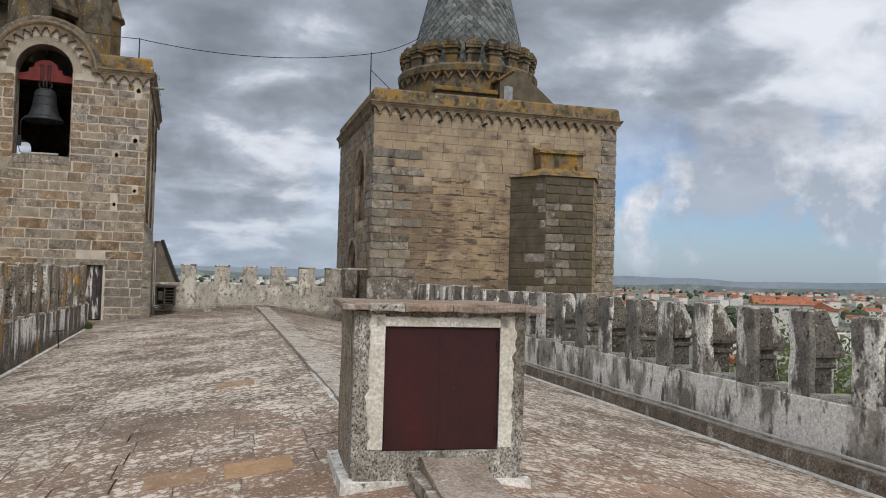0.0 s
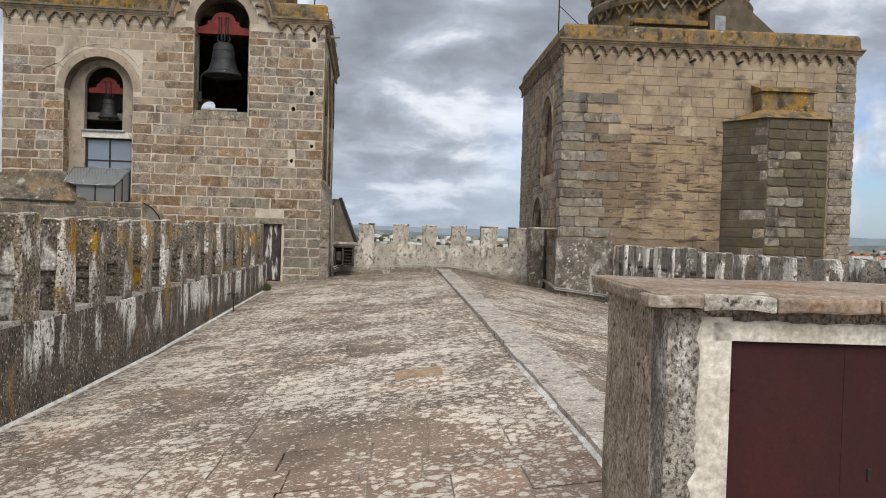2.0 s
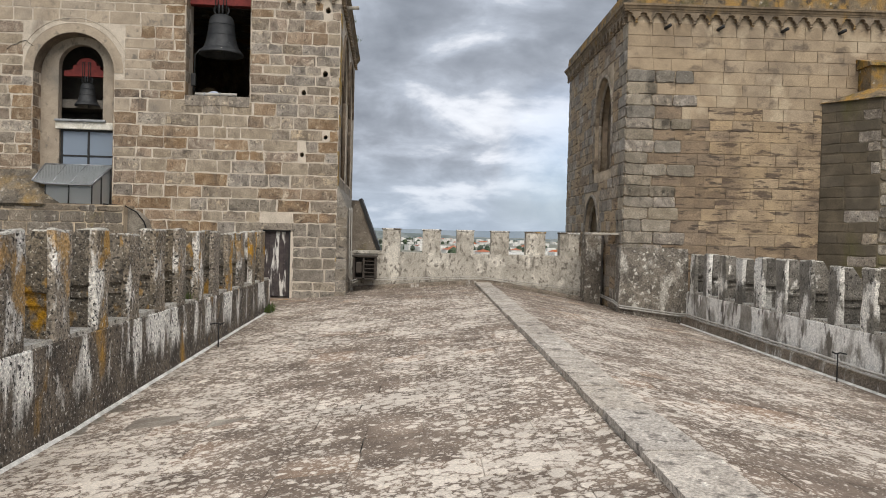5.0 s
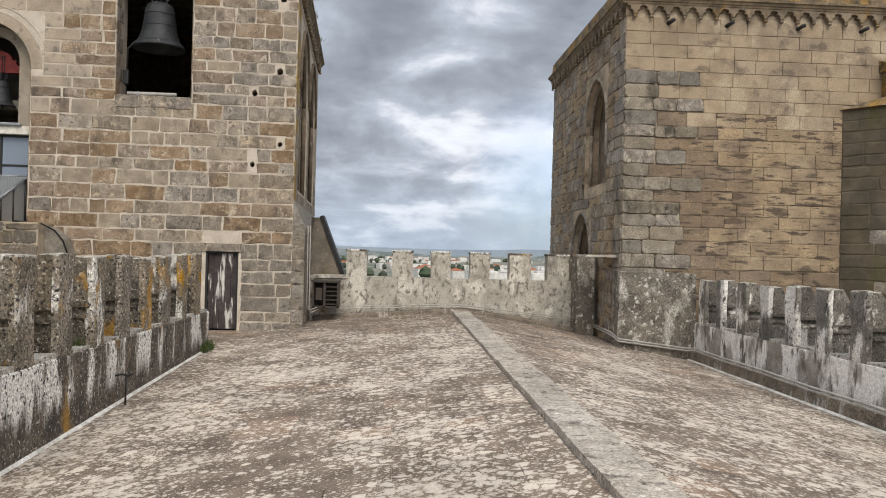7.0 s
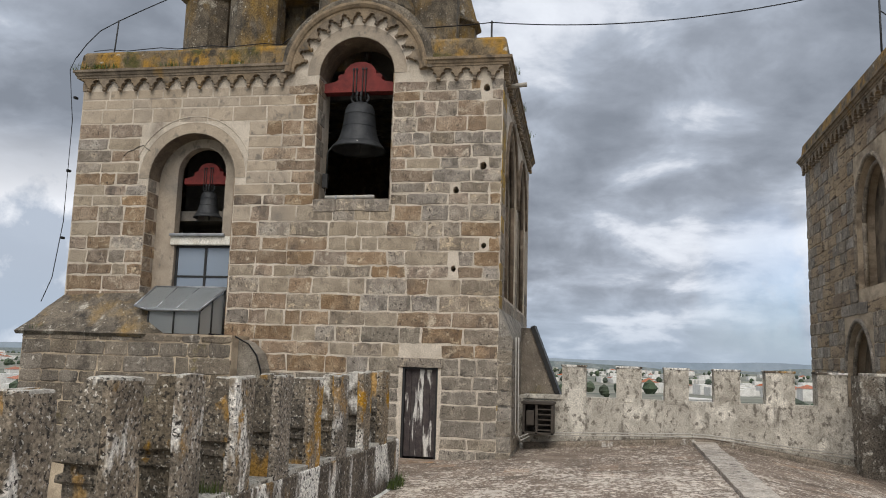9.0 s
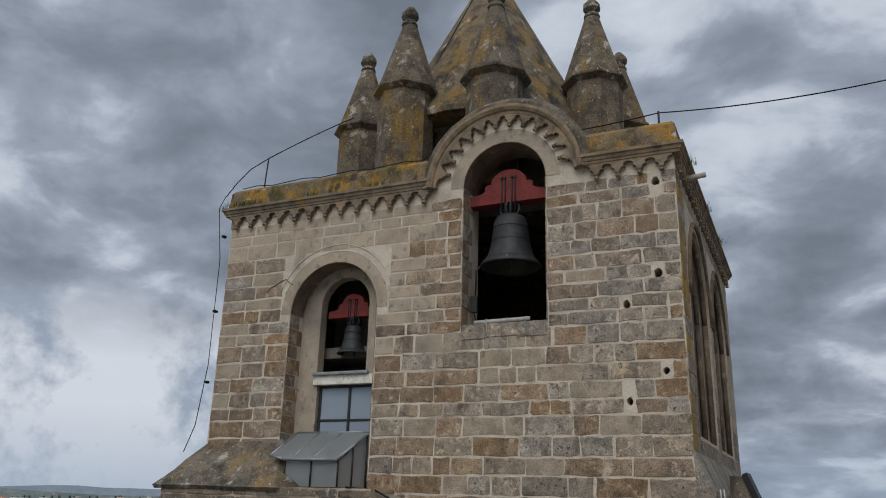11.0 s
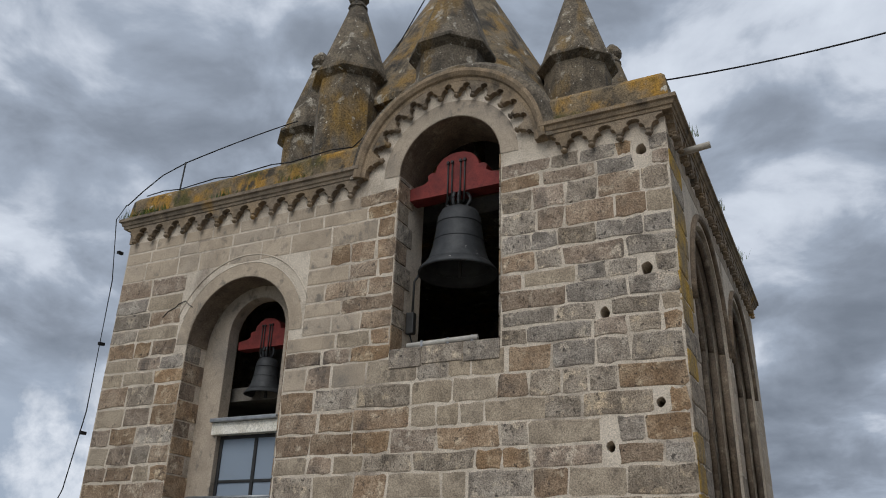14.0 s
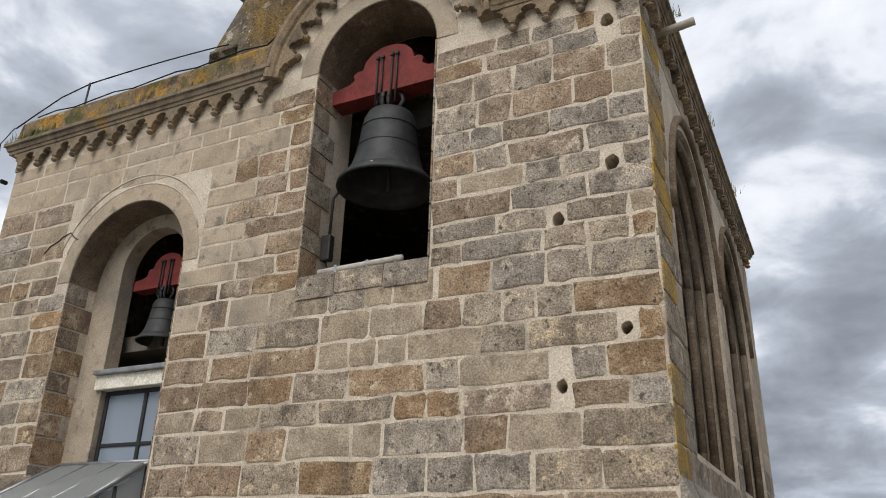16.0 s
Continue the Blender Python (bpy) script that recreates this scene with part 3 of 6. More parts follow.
def arch(c, half, bottom, spring, n=14, point=1.0):
    """The outline of an arched opening; point above 1 makes it pointed."""
    pts = [(c - half, bottom), (c + half, bottom)]
    for i in range(n + 1):
        a = math.pi * i / n
        s = math.sin(a)
        pts.append((c + half * math.cos(a), spring + half * (s if point == 1 else s * (1 + (point - 1) * s))))
    return pts


def lathe(bm, profile, centre, seg=24, phase=0.0):
    """Turns a profile of (radius, z) round an upright axis."""
    cx, cy = centre
    rings = []
    for r, z in profile:
        rings.append([bm.verts.new((cx + r * math.cos(phase + 2 * math.pi * i / seg), cy + r * math.sin(phase + 2 * math.pi * i / seg), z)) for i in range(seg)] if r > 1e-5
                     else [bm.verts.new((cx, cy, z))])
    for a, b in zip(rings, rings[1:]):
        for i in range(seg):
            j = (i + 1) % seg
            if len(a) == 1 and len(b) == 1:
                continue
            if len(a) == 1:
                bm.faces.new((a[0], b[j], b[i]))
            elif len(b) == 1:
                bm.faces.new((a[i], a[j], b[0]))
            else:
                bm.faces.new((a[i], a[j], b[j], b[i]))
    return bm


def tube(points, radius, name, mat, parent=None, label="", seg=6):
    """A round rod or cable along points."""
    bm = bmesh.new()
    pts = [Vector(p) for p in points]
    rings = []
    for i, p in enumerate(pts):
        d = (pts[min(i + 1, len(pts) - 1)] - pts[max(i - 1, 0)]).normalized()
        s = d.cross(Vector((0, 0, 1)))
        s = s.normalized() if s.length > 1e-3 else Vector((1, 0, 0))
        t = s.cross(d)
        rings.append([bm.verts.new(p + radius * (s * math.cos(2 * math.pi * k / seg) + t * math.sin(2 * math.pi * k / seg))) for k in range(seg)])
    for a, b in zip(rings, rings[1:]):
        for k in range(seg):
            bm.faces.new((a[k], a[(k + 1) % seg], b[(k + 1) % seg], b[k]))
    bm.faces.new(rings[0][::-1])
    bm.faces.new(rings[-1])
    return part(name, bm, mat, parent, label, smooth=True)


def sag(a, b, drop, n=24):
    a, b = Vector(a), Vector(b)
    return [a.lerp(b, i / n) - Vector((0, 0, drop * 4 * (i / n) * (1 - i / n))) for i in range(n + 1)]


def block_data(u0, u1, v0, v1, proud, rng, place, round_=0.03, jit=0.024):
    """Corners and faces of one hewn block: an uneven eight-sided face with a worn margin."""
    c = min(round_, 0.3 * (u1 - u0), 0.3 * (v1 - v0))
    jit = jit if round_ > 0.012 else 0.005
    third = (u1 - u0 - 2 * c) / 3
    ring = [(u0 + c, v0), (u0 + c + third, v0), (u1 - c - third, v0), (u1 - c, v0), (u1, v0 + c), (u1, v1 - c),
            (u1 - c, v1), (u1 - c - third, v1), (u0 + c + third, v1), (u0 + c, v1), (u0, v1 - c), (u0, v0 + c)]
    ring = [(u + rng.uniform(-jit, jit), v + rng.uniform(-jit, jit) * 0.8) for u, v in ring]
    n = len(ring)
    mu, mv = (u0 + u1) / 2, (v0 + v1) / 2
    k = 0.022
    inner = [(u + (mu - u) * min(0.4, k / max(0.02, abs(mu - u) + 0.02)), v + (mv - v) * min(0.4, k / max(0.02, abs(mv - v) + 0.02))) for u, v in ring]
    tilt = rng.uniform(-0.3, 0.3) * min(proud, 0.02)
    vs = [place(u, v, 0.02) for u, v in ring] + [place(u, v, -proud * 0.5) for u, v in ring] + [place(u, v, -proud + tilt) for u, v in inner]
    fs = [tuple(range(2 * n, 3 * n))]
    for o in (0, n):
        fs += [(o + i, o + (i + 1) % n, o + n + (i + 1) % n, o + n + i) for i in range(n)]
    return vs, fs


def ashlar(parent, place, u0, u1, z0, z1, blocked, choose, singles, seed, course=(0.28, 0.37), width=(0.42, 0.95), gap=0.022, flip=False):
    """Courses of hewn blocks on a wall. blocked(za, zb): the stretches of u kept free. choose(u, z): material, proudness, round. singles(u, z): whether the block is a piece of its own."""
    rng = random.Random(seed)
    rest = {}
    z = z0
    while z < z1 - 0.08:
        h = min(rng.uniform(*course), z1 - z)
        if z1 - z - h < 0.12:
            h = z1 - z
        free = [(u0, u1)]
        for a, b in blocked(z, z + h):
            free = [q for s, e in free for q in ((s, min(e, a)), (max(s, b), e)) if q[1] - q[0] > 0.06]
        for s, e in free:
            u = s
            while u < e - 0.02:
                w = rng.uniform(*width)
                if e - u - w < 0.25:
                    w = e - u if e - u < width[1] * 1.25 else (e - u) / 2
                mat, proud, rnd_ = choose(u + w / 2, z + h / 2, rng)
                if mat:
                    data = block_data(u + gap / 2, u + w - gap / 2, z + gap / 2, z + h - gap / 2, proud * rng.uniform(0.7, 1.25), rng, place, rnd_)
                    if flip:
                        data = (data[0], [f[::-1] for f in data[1]])
                    if singles(u + w / 2, z + h / 2):
                        me = bpy.data.meshes.new("block")
                        me.from_pydata(data[0], [], data[1])
                        me.materials.append(mat)
                        ob = new("block", me)
                        ob.parent = parent
                    else:
                        rest.setdefault(mat.name, []).append(data)
                u += w
        z += h
    for name, items in rest.items():
        vs, fs = [], []
        for v, f in items:
            o = len(vs)
            vs += v
            fs += [tuple(i + o for i in q) for q in f]
        me = bpy.data.meshes.new("blockwork")
        me.from_pydata(vs, [], fs)
        me.materials.append(bpy.data.materials[name])
        ob = new("blockwork", me)
        ob.parent = parent
        tagged(ob, kind="stuff")


def front_place(y):
    return lambda u, v, w: Vector((u, y + w, v))


def side_place(x, sign):
    """A wall that faces along x; sign -1: it faces to smaller x."""
    return lambda u, v, w: Vector((x - sign * w, u, v))


# ---- the roof terrace ----
RIDGE_L, RIDGE_R, WALL_L, WALL_R = 1.53, 2.02, -4.0, 7.45


def roof_z(x, y):
    if x <= RIDGE_L:
        rise = max(0.0, min(1.0, (y - 17.0) / 12.0))
        edge = -0.62 + 0.30 * rise
        f = (RIDGE_L - x) / (RIDGE_L - WALL_L)
        return 0.09 + (edge - 0.09) * f
    f = max(0.0, (x - RIDGE_R)) / (WALL_R - RIDGE_R)
    return 0.10 + (-0.74 - 0.10) * f


floor = tagged(new("floor"), "grey lichen-covered stone paving of the sloping roof terrace", "roof terrace", kind="structure")
bm = bmesh.new()
xs = [-6.4, WALL_L, -2.2, -0.4, RIDGE_L, RIDGE_R, 4.0, 5.7, WALL_R + 0.05]
ys = [-6 + 2.5 * i for i in range(17)]
grid = [[bm.verts.new((x, min(y, 34.1), roof_z(x, y) - 0.006)) for y in ys] for x in xs]
for i in range(len(xs) - 1):
    for j in range(len(ys) - 1):
        bm.faces.new((grid[i][j], grid[i + 1][j], grid[i + 1][j + 1], grid[i][j + 1]))
bmesh.ops.solidify(bm, geom=bm.faces[:], thickness=0.25)
part("screed", bm, M_PAVEJOINT, floor)


def pave(x0, x1, y0, y1, seed):
    """Square slabs of uneven height; those by the start of the walk are pieces of their own."""
    rng = random.Random(seed)
    vs_all, fs_all, count = [], [], 0
    n = max(1, round((x1 - x0) / 0.545))
    w = (x1 - x0) / n
    y = y0
    while y < y1 - 0.1:
        h = min(0.50 * rng.uniform(0.97, 1.03), y1 - y)
        cuts = [x0 + i * w + (rng.uniform(-0.09, 0.09) if 0 < i < n else 0.0) for i in range(n + 1)]
        for i in range(n):
            g = rng.uniform(0.0005, 0.0025) if y > 9.5 else rng.uniform(0.004, 0.010)
            a, b = cuts[i] + g, cuts[i + 1] - g
            lift = rng.uniform(-0.003, 0.005)
            c = 0.012
            ring = [(a + c, y + g), (b - c, y + g), (b, y + g + c), (b, y + h - g - c), (b - c, y + h - g), (a + c, y + h - g), (a, y + h - g - c), (a, y + g + c)]
            top = [(p + rng.uniform(-.003, .003), q + rng.uniform(-.003, .003)) for p, q in ring]
            mx, my = (a + b) / 2, y + h / 2
            vs = [Vector((p, q, roof_z(p, q) - 0.04)) for p, q in top] + [Vector((p, q, roof_z(p, q) + lift - 0.004)) for p, q in top] + \
                 [Vector((p + (mx - p) * 0.035, q + (my - q) * 0.035, roof_z(p, q) + lift)) for p, q in top]
            fs = [tuple(range(16, 24))] + [(o + k, o + (k + 1) % 8, o + 8 + (k + 1) % 8, o + 8 + k) for o in (0, 8) for k in range(8)]
            if -1.8 < mx < 1.6 and 5.5 < my < 26 and count < 290:
                count += 1
                me = bpy.data.meshes.new("paving_slab")
                me.from_pydata(vs, [], fs)
                me.materials.append(M_PAVE)
                new("paving_slab", me).parent = floor
            else:
                o = len(vs_all)
                vs_all += vs
                fs_all += [tuple(q + o for q in f) for f in fs]
        y += h
    me = bpy.data.meshes.new("slabs")
    me.from_pydata(vs_all, [], fs_all)
    me.materials.append(M_PAVE)
    ob = new("slabs", me)
    ob.parent = floor
    tagged(ob, kind="stuff")


# the ridge strip, a run of mortared slabs proud of the slopes
ridge = tagged(new("ridge_strip"), "raised pale mortared stone strip along the roof ridge", "kerb", kind="structure")
rng = random.Random(5)
y = -4.0
while y < 33.9:
    ln = min(rng.uniform(0.9, 1.5), 33.95 - y)
    bm = boxes((RIDGE_L + rng.uniform(-.012, .012), RIDGE_R + rng.uniform(-.02, .02), y + 0.004, y + ln - 0.004, -0.05, 0.165 + rng.uniform(-.006, .006)))
    rough_up(bm, 3.0, 0.012, 2)
    part("ridge_slab", bm, M_KERB, ridge)
    y += ln


bm = bmesh.new()
pr = []
for i in range(113):
    yy = 7.42 + 5.5 * i / 112
    w = 0.035 + 0.035 * noise.noise(Vector((0, yy * 3, 4))) + 0.02 * noise.noise(Vector((3, yy * 11, 4)))
    z = roof_z(RIDGE_L, yy)
    pr.append([bm.verts.new(p) for p in ((RIDGE_L + 0.02, yy, z - 0.02), (RIDGE_L + 0.02, yy, z + 0.04), (RIDGE_L - w * 0.5, yy, z + 0.022), (RIDGE_L - w, yy, z + 0.006), (RIDGE_L - w, yy, z - 0.02))])
for a, b in zip(pr, pr[1:]):
    for k in range(4):
        bm.faces.new((a[k], a[k + 1], b[k + 1], b[k]))
bmesh.ops.recalc_face_normals(bm, faces=bm.faces[:])
tagged(part("mortar_fillet", bm, M_FILLET), "white mortar fillet beside the ridge strip", "trim", kind="structure")

# ---- parapets with merlons ----
def lime_top(bm, zt):
    """Gives the worn lime capping to the faces that look up at the very top."""
    bm.normal_update()
    for f in bm.faces:
        if f.calc_center_median().z > zt - 0.06 and f.normal.z > 0.25:
            f.material_index = 1


def merlon(parent, x, out, y0, y1, zb, zt, seed, mat):
    """An upright slab on the inside and, behind it, an obelisk with a steep head that overhangs a throated shaft."""
    rng = random.Random(seed)
    k = zt - zb
    bm = bmesh.new()
    a, b = sorted((x, x + out * 0.10))
    box(bm, a, b, y0, y1, zb, zt, bevel=0.028)
    bmesh.ops.subdivide_edges(bm, edges=[e for e in bm.edges if e.calc_length() > 0.15], cuts=3, use_grid_fill=True)
    off = Vector((rng.uniform(0, 50), 0, 0))
    for v in bm.verts:
        if v.co.z > zb + 0.03:
            v.co += noise.noise_vector(v.co * 2.2 + off) * 0.028 + noise.noise_vector(v.co * 9 + off) * 0.011
    lime_top(bm, zt)
    slab = part("merlon", bm, mat, parent)
    slab.data.materials.append(M_LEDGE)
    bm = bmesh.new()
    c = (y0 + y1) / 2
    h = (y1 - y0) / 2
    rows = ((0.0, 0.43, 0.70), (0.31, 0.43, 0.70), (0.33, 0.48, 0.86), (0.37, 0.48, 0.86), (0.385, 0.44, 0.72), (0.435, 0.44, 0.72), (0.455, 0.54, 1.02), (0.50, 0.56, 1.06), (0.53, 0.55, 1.02), (0.985, 0.27, 0.90), (0.998, 0.25, 0.87))
    rings = []
    for f, d, s in rows:
        z = zb + k * f
        rings.append([bm.verts.new((x + out * u, c + h * q, z)) for u, q in ((0.085, -s), (d, -s), (d, s), (0.085, s))])
    for p, q in zip(rings, rings[1:]):
        for i in range(4):
            bm.faces.new((p[i], p[(i + 1) % 4], q[(i + 1) % 4], q[i]))
    bm.faces.new(rings[0][::-1])
    bm.faces.new(rings[-1])
    bmesh.ops.recalc_face_normals(bm, faces=bm.faces[:])
    bmesh.ops.subdivide_edges(bm, edges=[e for e in bm.edges if e.calc_length() > 0.2], cuts=2, use_grid_fill=True)
    for v in bm.verts:
        if v.co.z > zb + 0.03:
            v.co += noise.noise_vector(v.co * 3 + off) * 0.018 + noise.noise_vector(v.co * 11 + off) * 0.008
    lime_top(bm, zt)
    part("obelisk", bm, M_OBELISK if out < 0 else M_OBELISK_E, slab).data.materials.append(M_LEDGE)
    return slab


def parapet(name, x, out, y0, y1, z_top, z_merlon, first, pitch, length, label, seed, mat):
    wall = tagged(new(name), label, "parapet", kind="structure")
    bm = bmesh.new()
    n = max(2, int((y1 - y0) / 0.7))
    prof = [(x, -1.2), (x, z_top - 0.03), (x + out * 0.03, z_top), (x + out * 0.66, z_top - 0.02), (x + out * 0.66, -6.0)]
    rings = [[bm.verts.new((u + (noise.noise(Vector((0, y0 + (y1 - y0) * i / n, v)) * 1.3) * 0.012 if k < 3 else 0), y0 + (y1 - y0) * i / n, v)) for k, (u, v) in enumerate(prof)] for i in range(n + 1)]
    m = len(prof)
    for p, q in zip(rings, rings[1:]):
        for i in range(m):
            bm.faces.new((p[i], p[(i + 1) % m], q[(i + 1) % m], q[i]))
    bm.faces.new(rings[0])
    bm.faces.new(rings[-1][::-1])
    bmesh.ops.recalc_face_normals(bm, faces=bm.faces[:])
    part("wall_body", bm, mat, wall)
    rng = random.Random(seed)
    y = first
    while y < y1 - 0.15:
        if y + length > y0 - 0.01:
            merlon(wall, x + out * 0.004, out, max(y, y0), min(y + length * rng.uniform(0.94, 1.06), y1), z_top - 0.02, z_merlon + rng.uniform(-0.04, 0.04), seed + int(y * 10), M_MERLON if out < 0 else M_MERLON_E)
        y += pitch
    y = first
    while y + pitch < y1:
        if y + length > y0:
            a, b = y + length + 0.02, y + pitch - 0.01
            bm = boxes((min(x + out * 0.015, x + out * 0.54), max(x + out * 0.015, x + out * 0.54), a, b, z_top - 0.02, z_top + rng.uniform(0.025, 0.05)))
            rough_up(bm, 7, 0.016, 2)
            part("ledge_capping", bm, M_LEDGE, wall)
        y += pitch
    return wall


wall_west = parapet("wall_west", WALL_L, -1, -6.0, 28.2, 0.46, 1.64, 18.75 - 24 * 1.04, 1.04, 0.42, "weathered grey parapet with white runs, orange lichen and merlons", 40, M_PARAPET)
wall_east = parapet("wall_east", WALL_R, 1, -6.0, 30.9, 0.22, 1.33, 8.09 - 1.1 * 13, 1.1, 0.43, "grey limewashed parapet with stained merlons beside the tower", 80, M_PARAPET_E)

# fillets of white mortar along the feet of the parapets
for nm, x, s, ya, yb in (("mortar_fillet", WALL_L + 0.02, 1, -5, 28.2), ("mortar_fillet", WALL_R - 0.195, -1, -5, 30.6)):
    bm = bmesh.new()
    n = 60
    pr = []
    for i in range(n + 1):
        yy = ya + (yb - ya) * i / n
        xx = x + noise.noise(Vector((x, yy * 0.9, 0))) * 0.02
        z = roof_z(x, yy)
        pr.append([bm.verts.new(p) for p in ((xx - 0.03 * s, yy, z - 0.03), (xx - 0.02 * s, yy, z + 0.035), (xx + 0.004 * s, yy, z + 0.026), (xx + 0.022 * s, yy, z + 0.006), (xx + 0.026 * s, yy, z - 0.03))])
    for a, b in zip(pr, pr[1:]):
        for k in range(4):
            bm.faces.new((a[k], a[k + 1], b[k + 1], b[k]))
    bmesh.ops.recalc_face_normals(bm, faces=bm.faces[:])
    tagged(part(nm, bm, M_FILLET), "white mortar fillet along the foot of the parapet", "trim", kind="structure")

# dark kerb under the conduits along the east parapet
bm = bmesh.new()
pr = []
for i in range(41):
    yy = -5 + 36 * i / 40
    z = roof_z(WALL_R, yy)
    w = 0.14 + 0.012 * noise.noise(Vector((1, yy, 3)))
    pr.append([bm.verts.new(p) for p in ((WALL_R + 0.03, yy, z - 0.1), (WALL_R - w - 0.02, yy, z - 0.1), (WALL_R - w, yy, z + 0.22), (WALL_R - w + 0.03, yy, z + 0.25), (WALL_R + 0.03, yy, z + 0.27))])
for a, b in zip(pr, pr[1:]):
    for k in range(4):
        bm.faces.new((a[k], a[k + 1], b[k + 1], b[k]))
bmesh.ops.recalc_face_normals(bm, faces=bm.faces[:])
tagged(part("kerb", bm, M_KERBSTONE), "dark stained kerb along the foot of the parapet", "kerb", kind="structure")

# far parapet between the towers
FAR_Y = 34.0
wall_north = tagged(new("wall_north"), "pale plastered parapet with six square merlons between the towers", "parapet", kind="structure")
bm = boxes((-2.6, 5.7, FAR_Y, FAR_Y + 0.5, -0.8, 1.07))
rough_up(bm, 1.5, 0.02, 5)
part("wall_body", bm, M_FARWALL, wall_north)
for a, b in ((-1.51, -0.93), (-0.2, 0.39), (0.92, 1.48), (2.05, 2.63), (3.2, 3.83), (4.31, 4.94)):
    bm = boxes((a, b, FAR_Y - 0.004, FAR_Y + 0.45, 1.0, 1.80))
    rough_up(bm, 4.0, 0.018, 3)
    mer = part("merlon", bm, M_FARWALL, wall_north)
    bm = boxes((a - 0.02, b + 0.02, FAR_Y - 0.02, FAR_Y + 0.47, 1.80, 1.85), bevel=0.01)
    part("cap", bm, M_PARAPET, mer, "thin dark weathered cap")
bm = bmesh.new()
pr = [[bm.verts.new((x, FAR_Y - w, roof_z(x, 34) + z)) for w, z in ((0, -.1), (0.16, -.1), (0.16, 0.10), (0.12, 0.13), (0, 0.14))] for x in (-2.5, -1, 0, 1, RIDGE_L, 2.0, RIDGE_R, 3.5, 4.5, 5.6)]
for a, b in zip(pr, pr[1:]):
    for k in range(4):
        bm.faces.new((a[k], a[k + 1], b[k + 1], b[k]))
bmesh.ops.recalc_face_normals(bm, faces=bm.faces[:])
tagged(part("kerb", bm, M_KERBSTONE), "low dark kerb at the foot of the far parapet", "kerb", kind="structure")

# the low ground west of the parapet's end, by the tower door
bm = boxes((-6.4, -5.35, 28.2, 31.33, -1.0, 0.3))
rough_up(bm, 1.5, 0.02, 3)
tagged(part("wall_return", bm, M_PARAPET), "low grey wall beside the tower door", "wall", kind="structure")


# ---- cornice pieces ----
def corbel_mesh(pitch):
    """A little corbel with the two half arches that spring from it, facing -y, its top at z = 0."""
    h = pitch / 2
    pts = [(-h, 0.0), (-h, -0.04), (-h + 0.055, -0.05), (-h + 0.095, -0.08), (-h + 0.10, -0.115), (-h + 0.075, -0.14), (-h + 0.12, -0.145), (-h + 0.155, -0.175), (-h + 0.165, -0.215), (-0.032, -0.24), (-0.03, -0.28)]
    pts = pts + [(-u, v) for u, v in pts[::-1]]
    bm = bmesh.new()
    prism(bm, pts, 0.16, lambda u, v, w: Vector((u, -0.115 + w, v)))
    lathe(bm, [(0.0, -0.355), (0.035, -0.35), (0.056, -0.325), (0.056, -0.31), (0.032, -0.285), (0.034, -0.27), (0.052, -0.255), (0.05, -0.235), (0.0, -0.23)], (0, -0.085), 8)
    bmesh.ops.recalc_face_normals(bm, faces=bm.faces[:])
    me = bpy.data.meshes.new("corbel")
    bm.to_mesh(me)
    bm.free()
    me.materials.append(M_TRIM)
    return me


CORBEL = corbel_mesh(0.43)


def corbels(parent, matrices):
    for m in matrices:
        ob = new("corbel", CORBEL)
        ob.parent = parent
        ob.matrix_basis = m


def sweep(name, path, profile, mat, parent, label="", closed=False):
    """A moulding: profile of (out, z) carried along a plan path of (x, y, nx, ny, z0), n pointing outwards with mitred length."""
    bm = bmesh.new()
    rings = [[bm.verts.new((x + nx * o, y + ny * o, z0 + z)) for o, z in profile] for x, y, nx, ny, z0 in path]
    m = len(profile)
    for a, b in zip(rings, rings[1:]):
        for k in range(m):
            bm.faces.new((a[k], a[(k + 1) % m], b[(k + 1) % m], b[k]))
    bm.faces.new(rings[0])
    bm.faces.new(rings[-1][::-1])
    bmesh.ops.recalc_face_normals(bm, faces=bm.faces[:])
    return part(name, bm, mat, parent, label)


CORNICE = [(-0.02, 0.0), (0.13, 0.0), (0.14, 0.05), (0.16, 0.06), (0.18, 0.12), (0.215, 0.14), (0.215, 0.20), (-0.02, 0.25)]
COPING = [(-0.35, 0.0), (0.10, 0.0), (0.06, 0.42), (0.0, 0.50), (-0.30, 0.50), (-0.35, 0.42)]


# ---- the bell tower ----
AX0, AX1, AY0, AY1 = -13.5, -2.75, 31.64, 41.2
# the tower stands a little askew to the nave: all that belongs to it is turned about its south-east corner
ASKEW = Matrix.Translation((-2.74, AY0, 0)) @ Matrix.Rotation(math.atan(0.05), 4, "Z") @ Matrix.Translation((2.74, -AY0, 0))


def on_tower(*obs):
    for ob in obs:
        ob.matrix_basis = ASKEW @ ob.matrix_basis


A_FRIEZE, A_CORN = 8.70, 8.70
tower_a = thing("bell_tower", "square stone bell tower with two bell openings and a cluster of pinnacles", "bell tower", kind="structure")
on_tower(tower_a)
BC, BH, BSILL, BSPR = -6.29, 0.935, 5.54, 8.63
NC, NH, NSPR, NBOT = -10.365, 1.135, 6.11, 2.0
HOODC, HOODR = 8.62, 1.62
D_X0, D_X1, D_Z0, D_Z1 = -4.90, -4.09, -0.30, 1.70

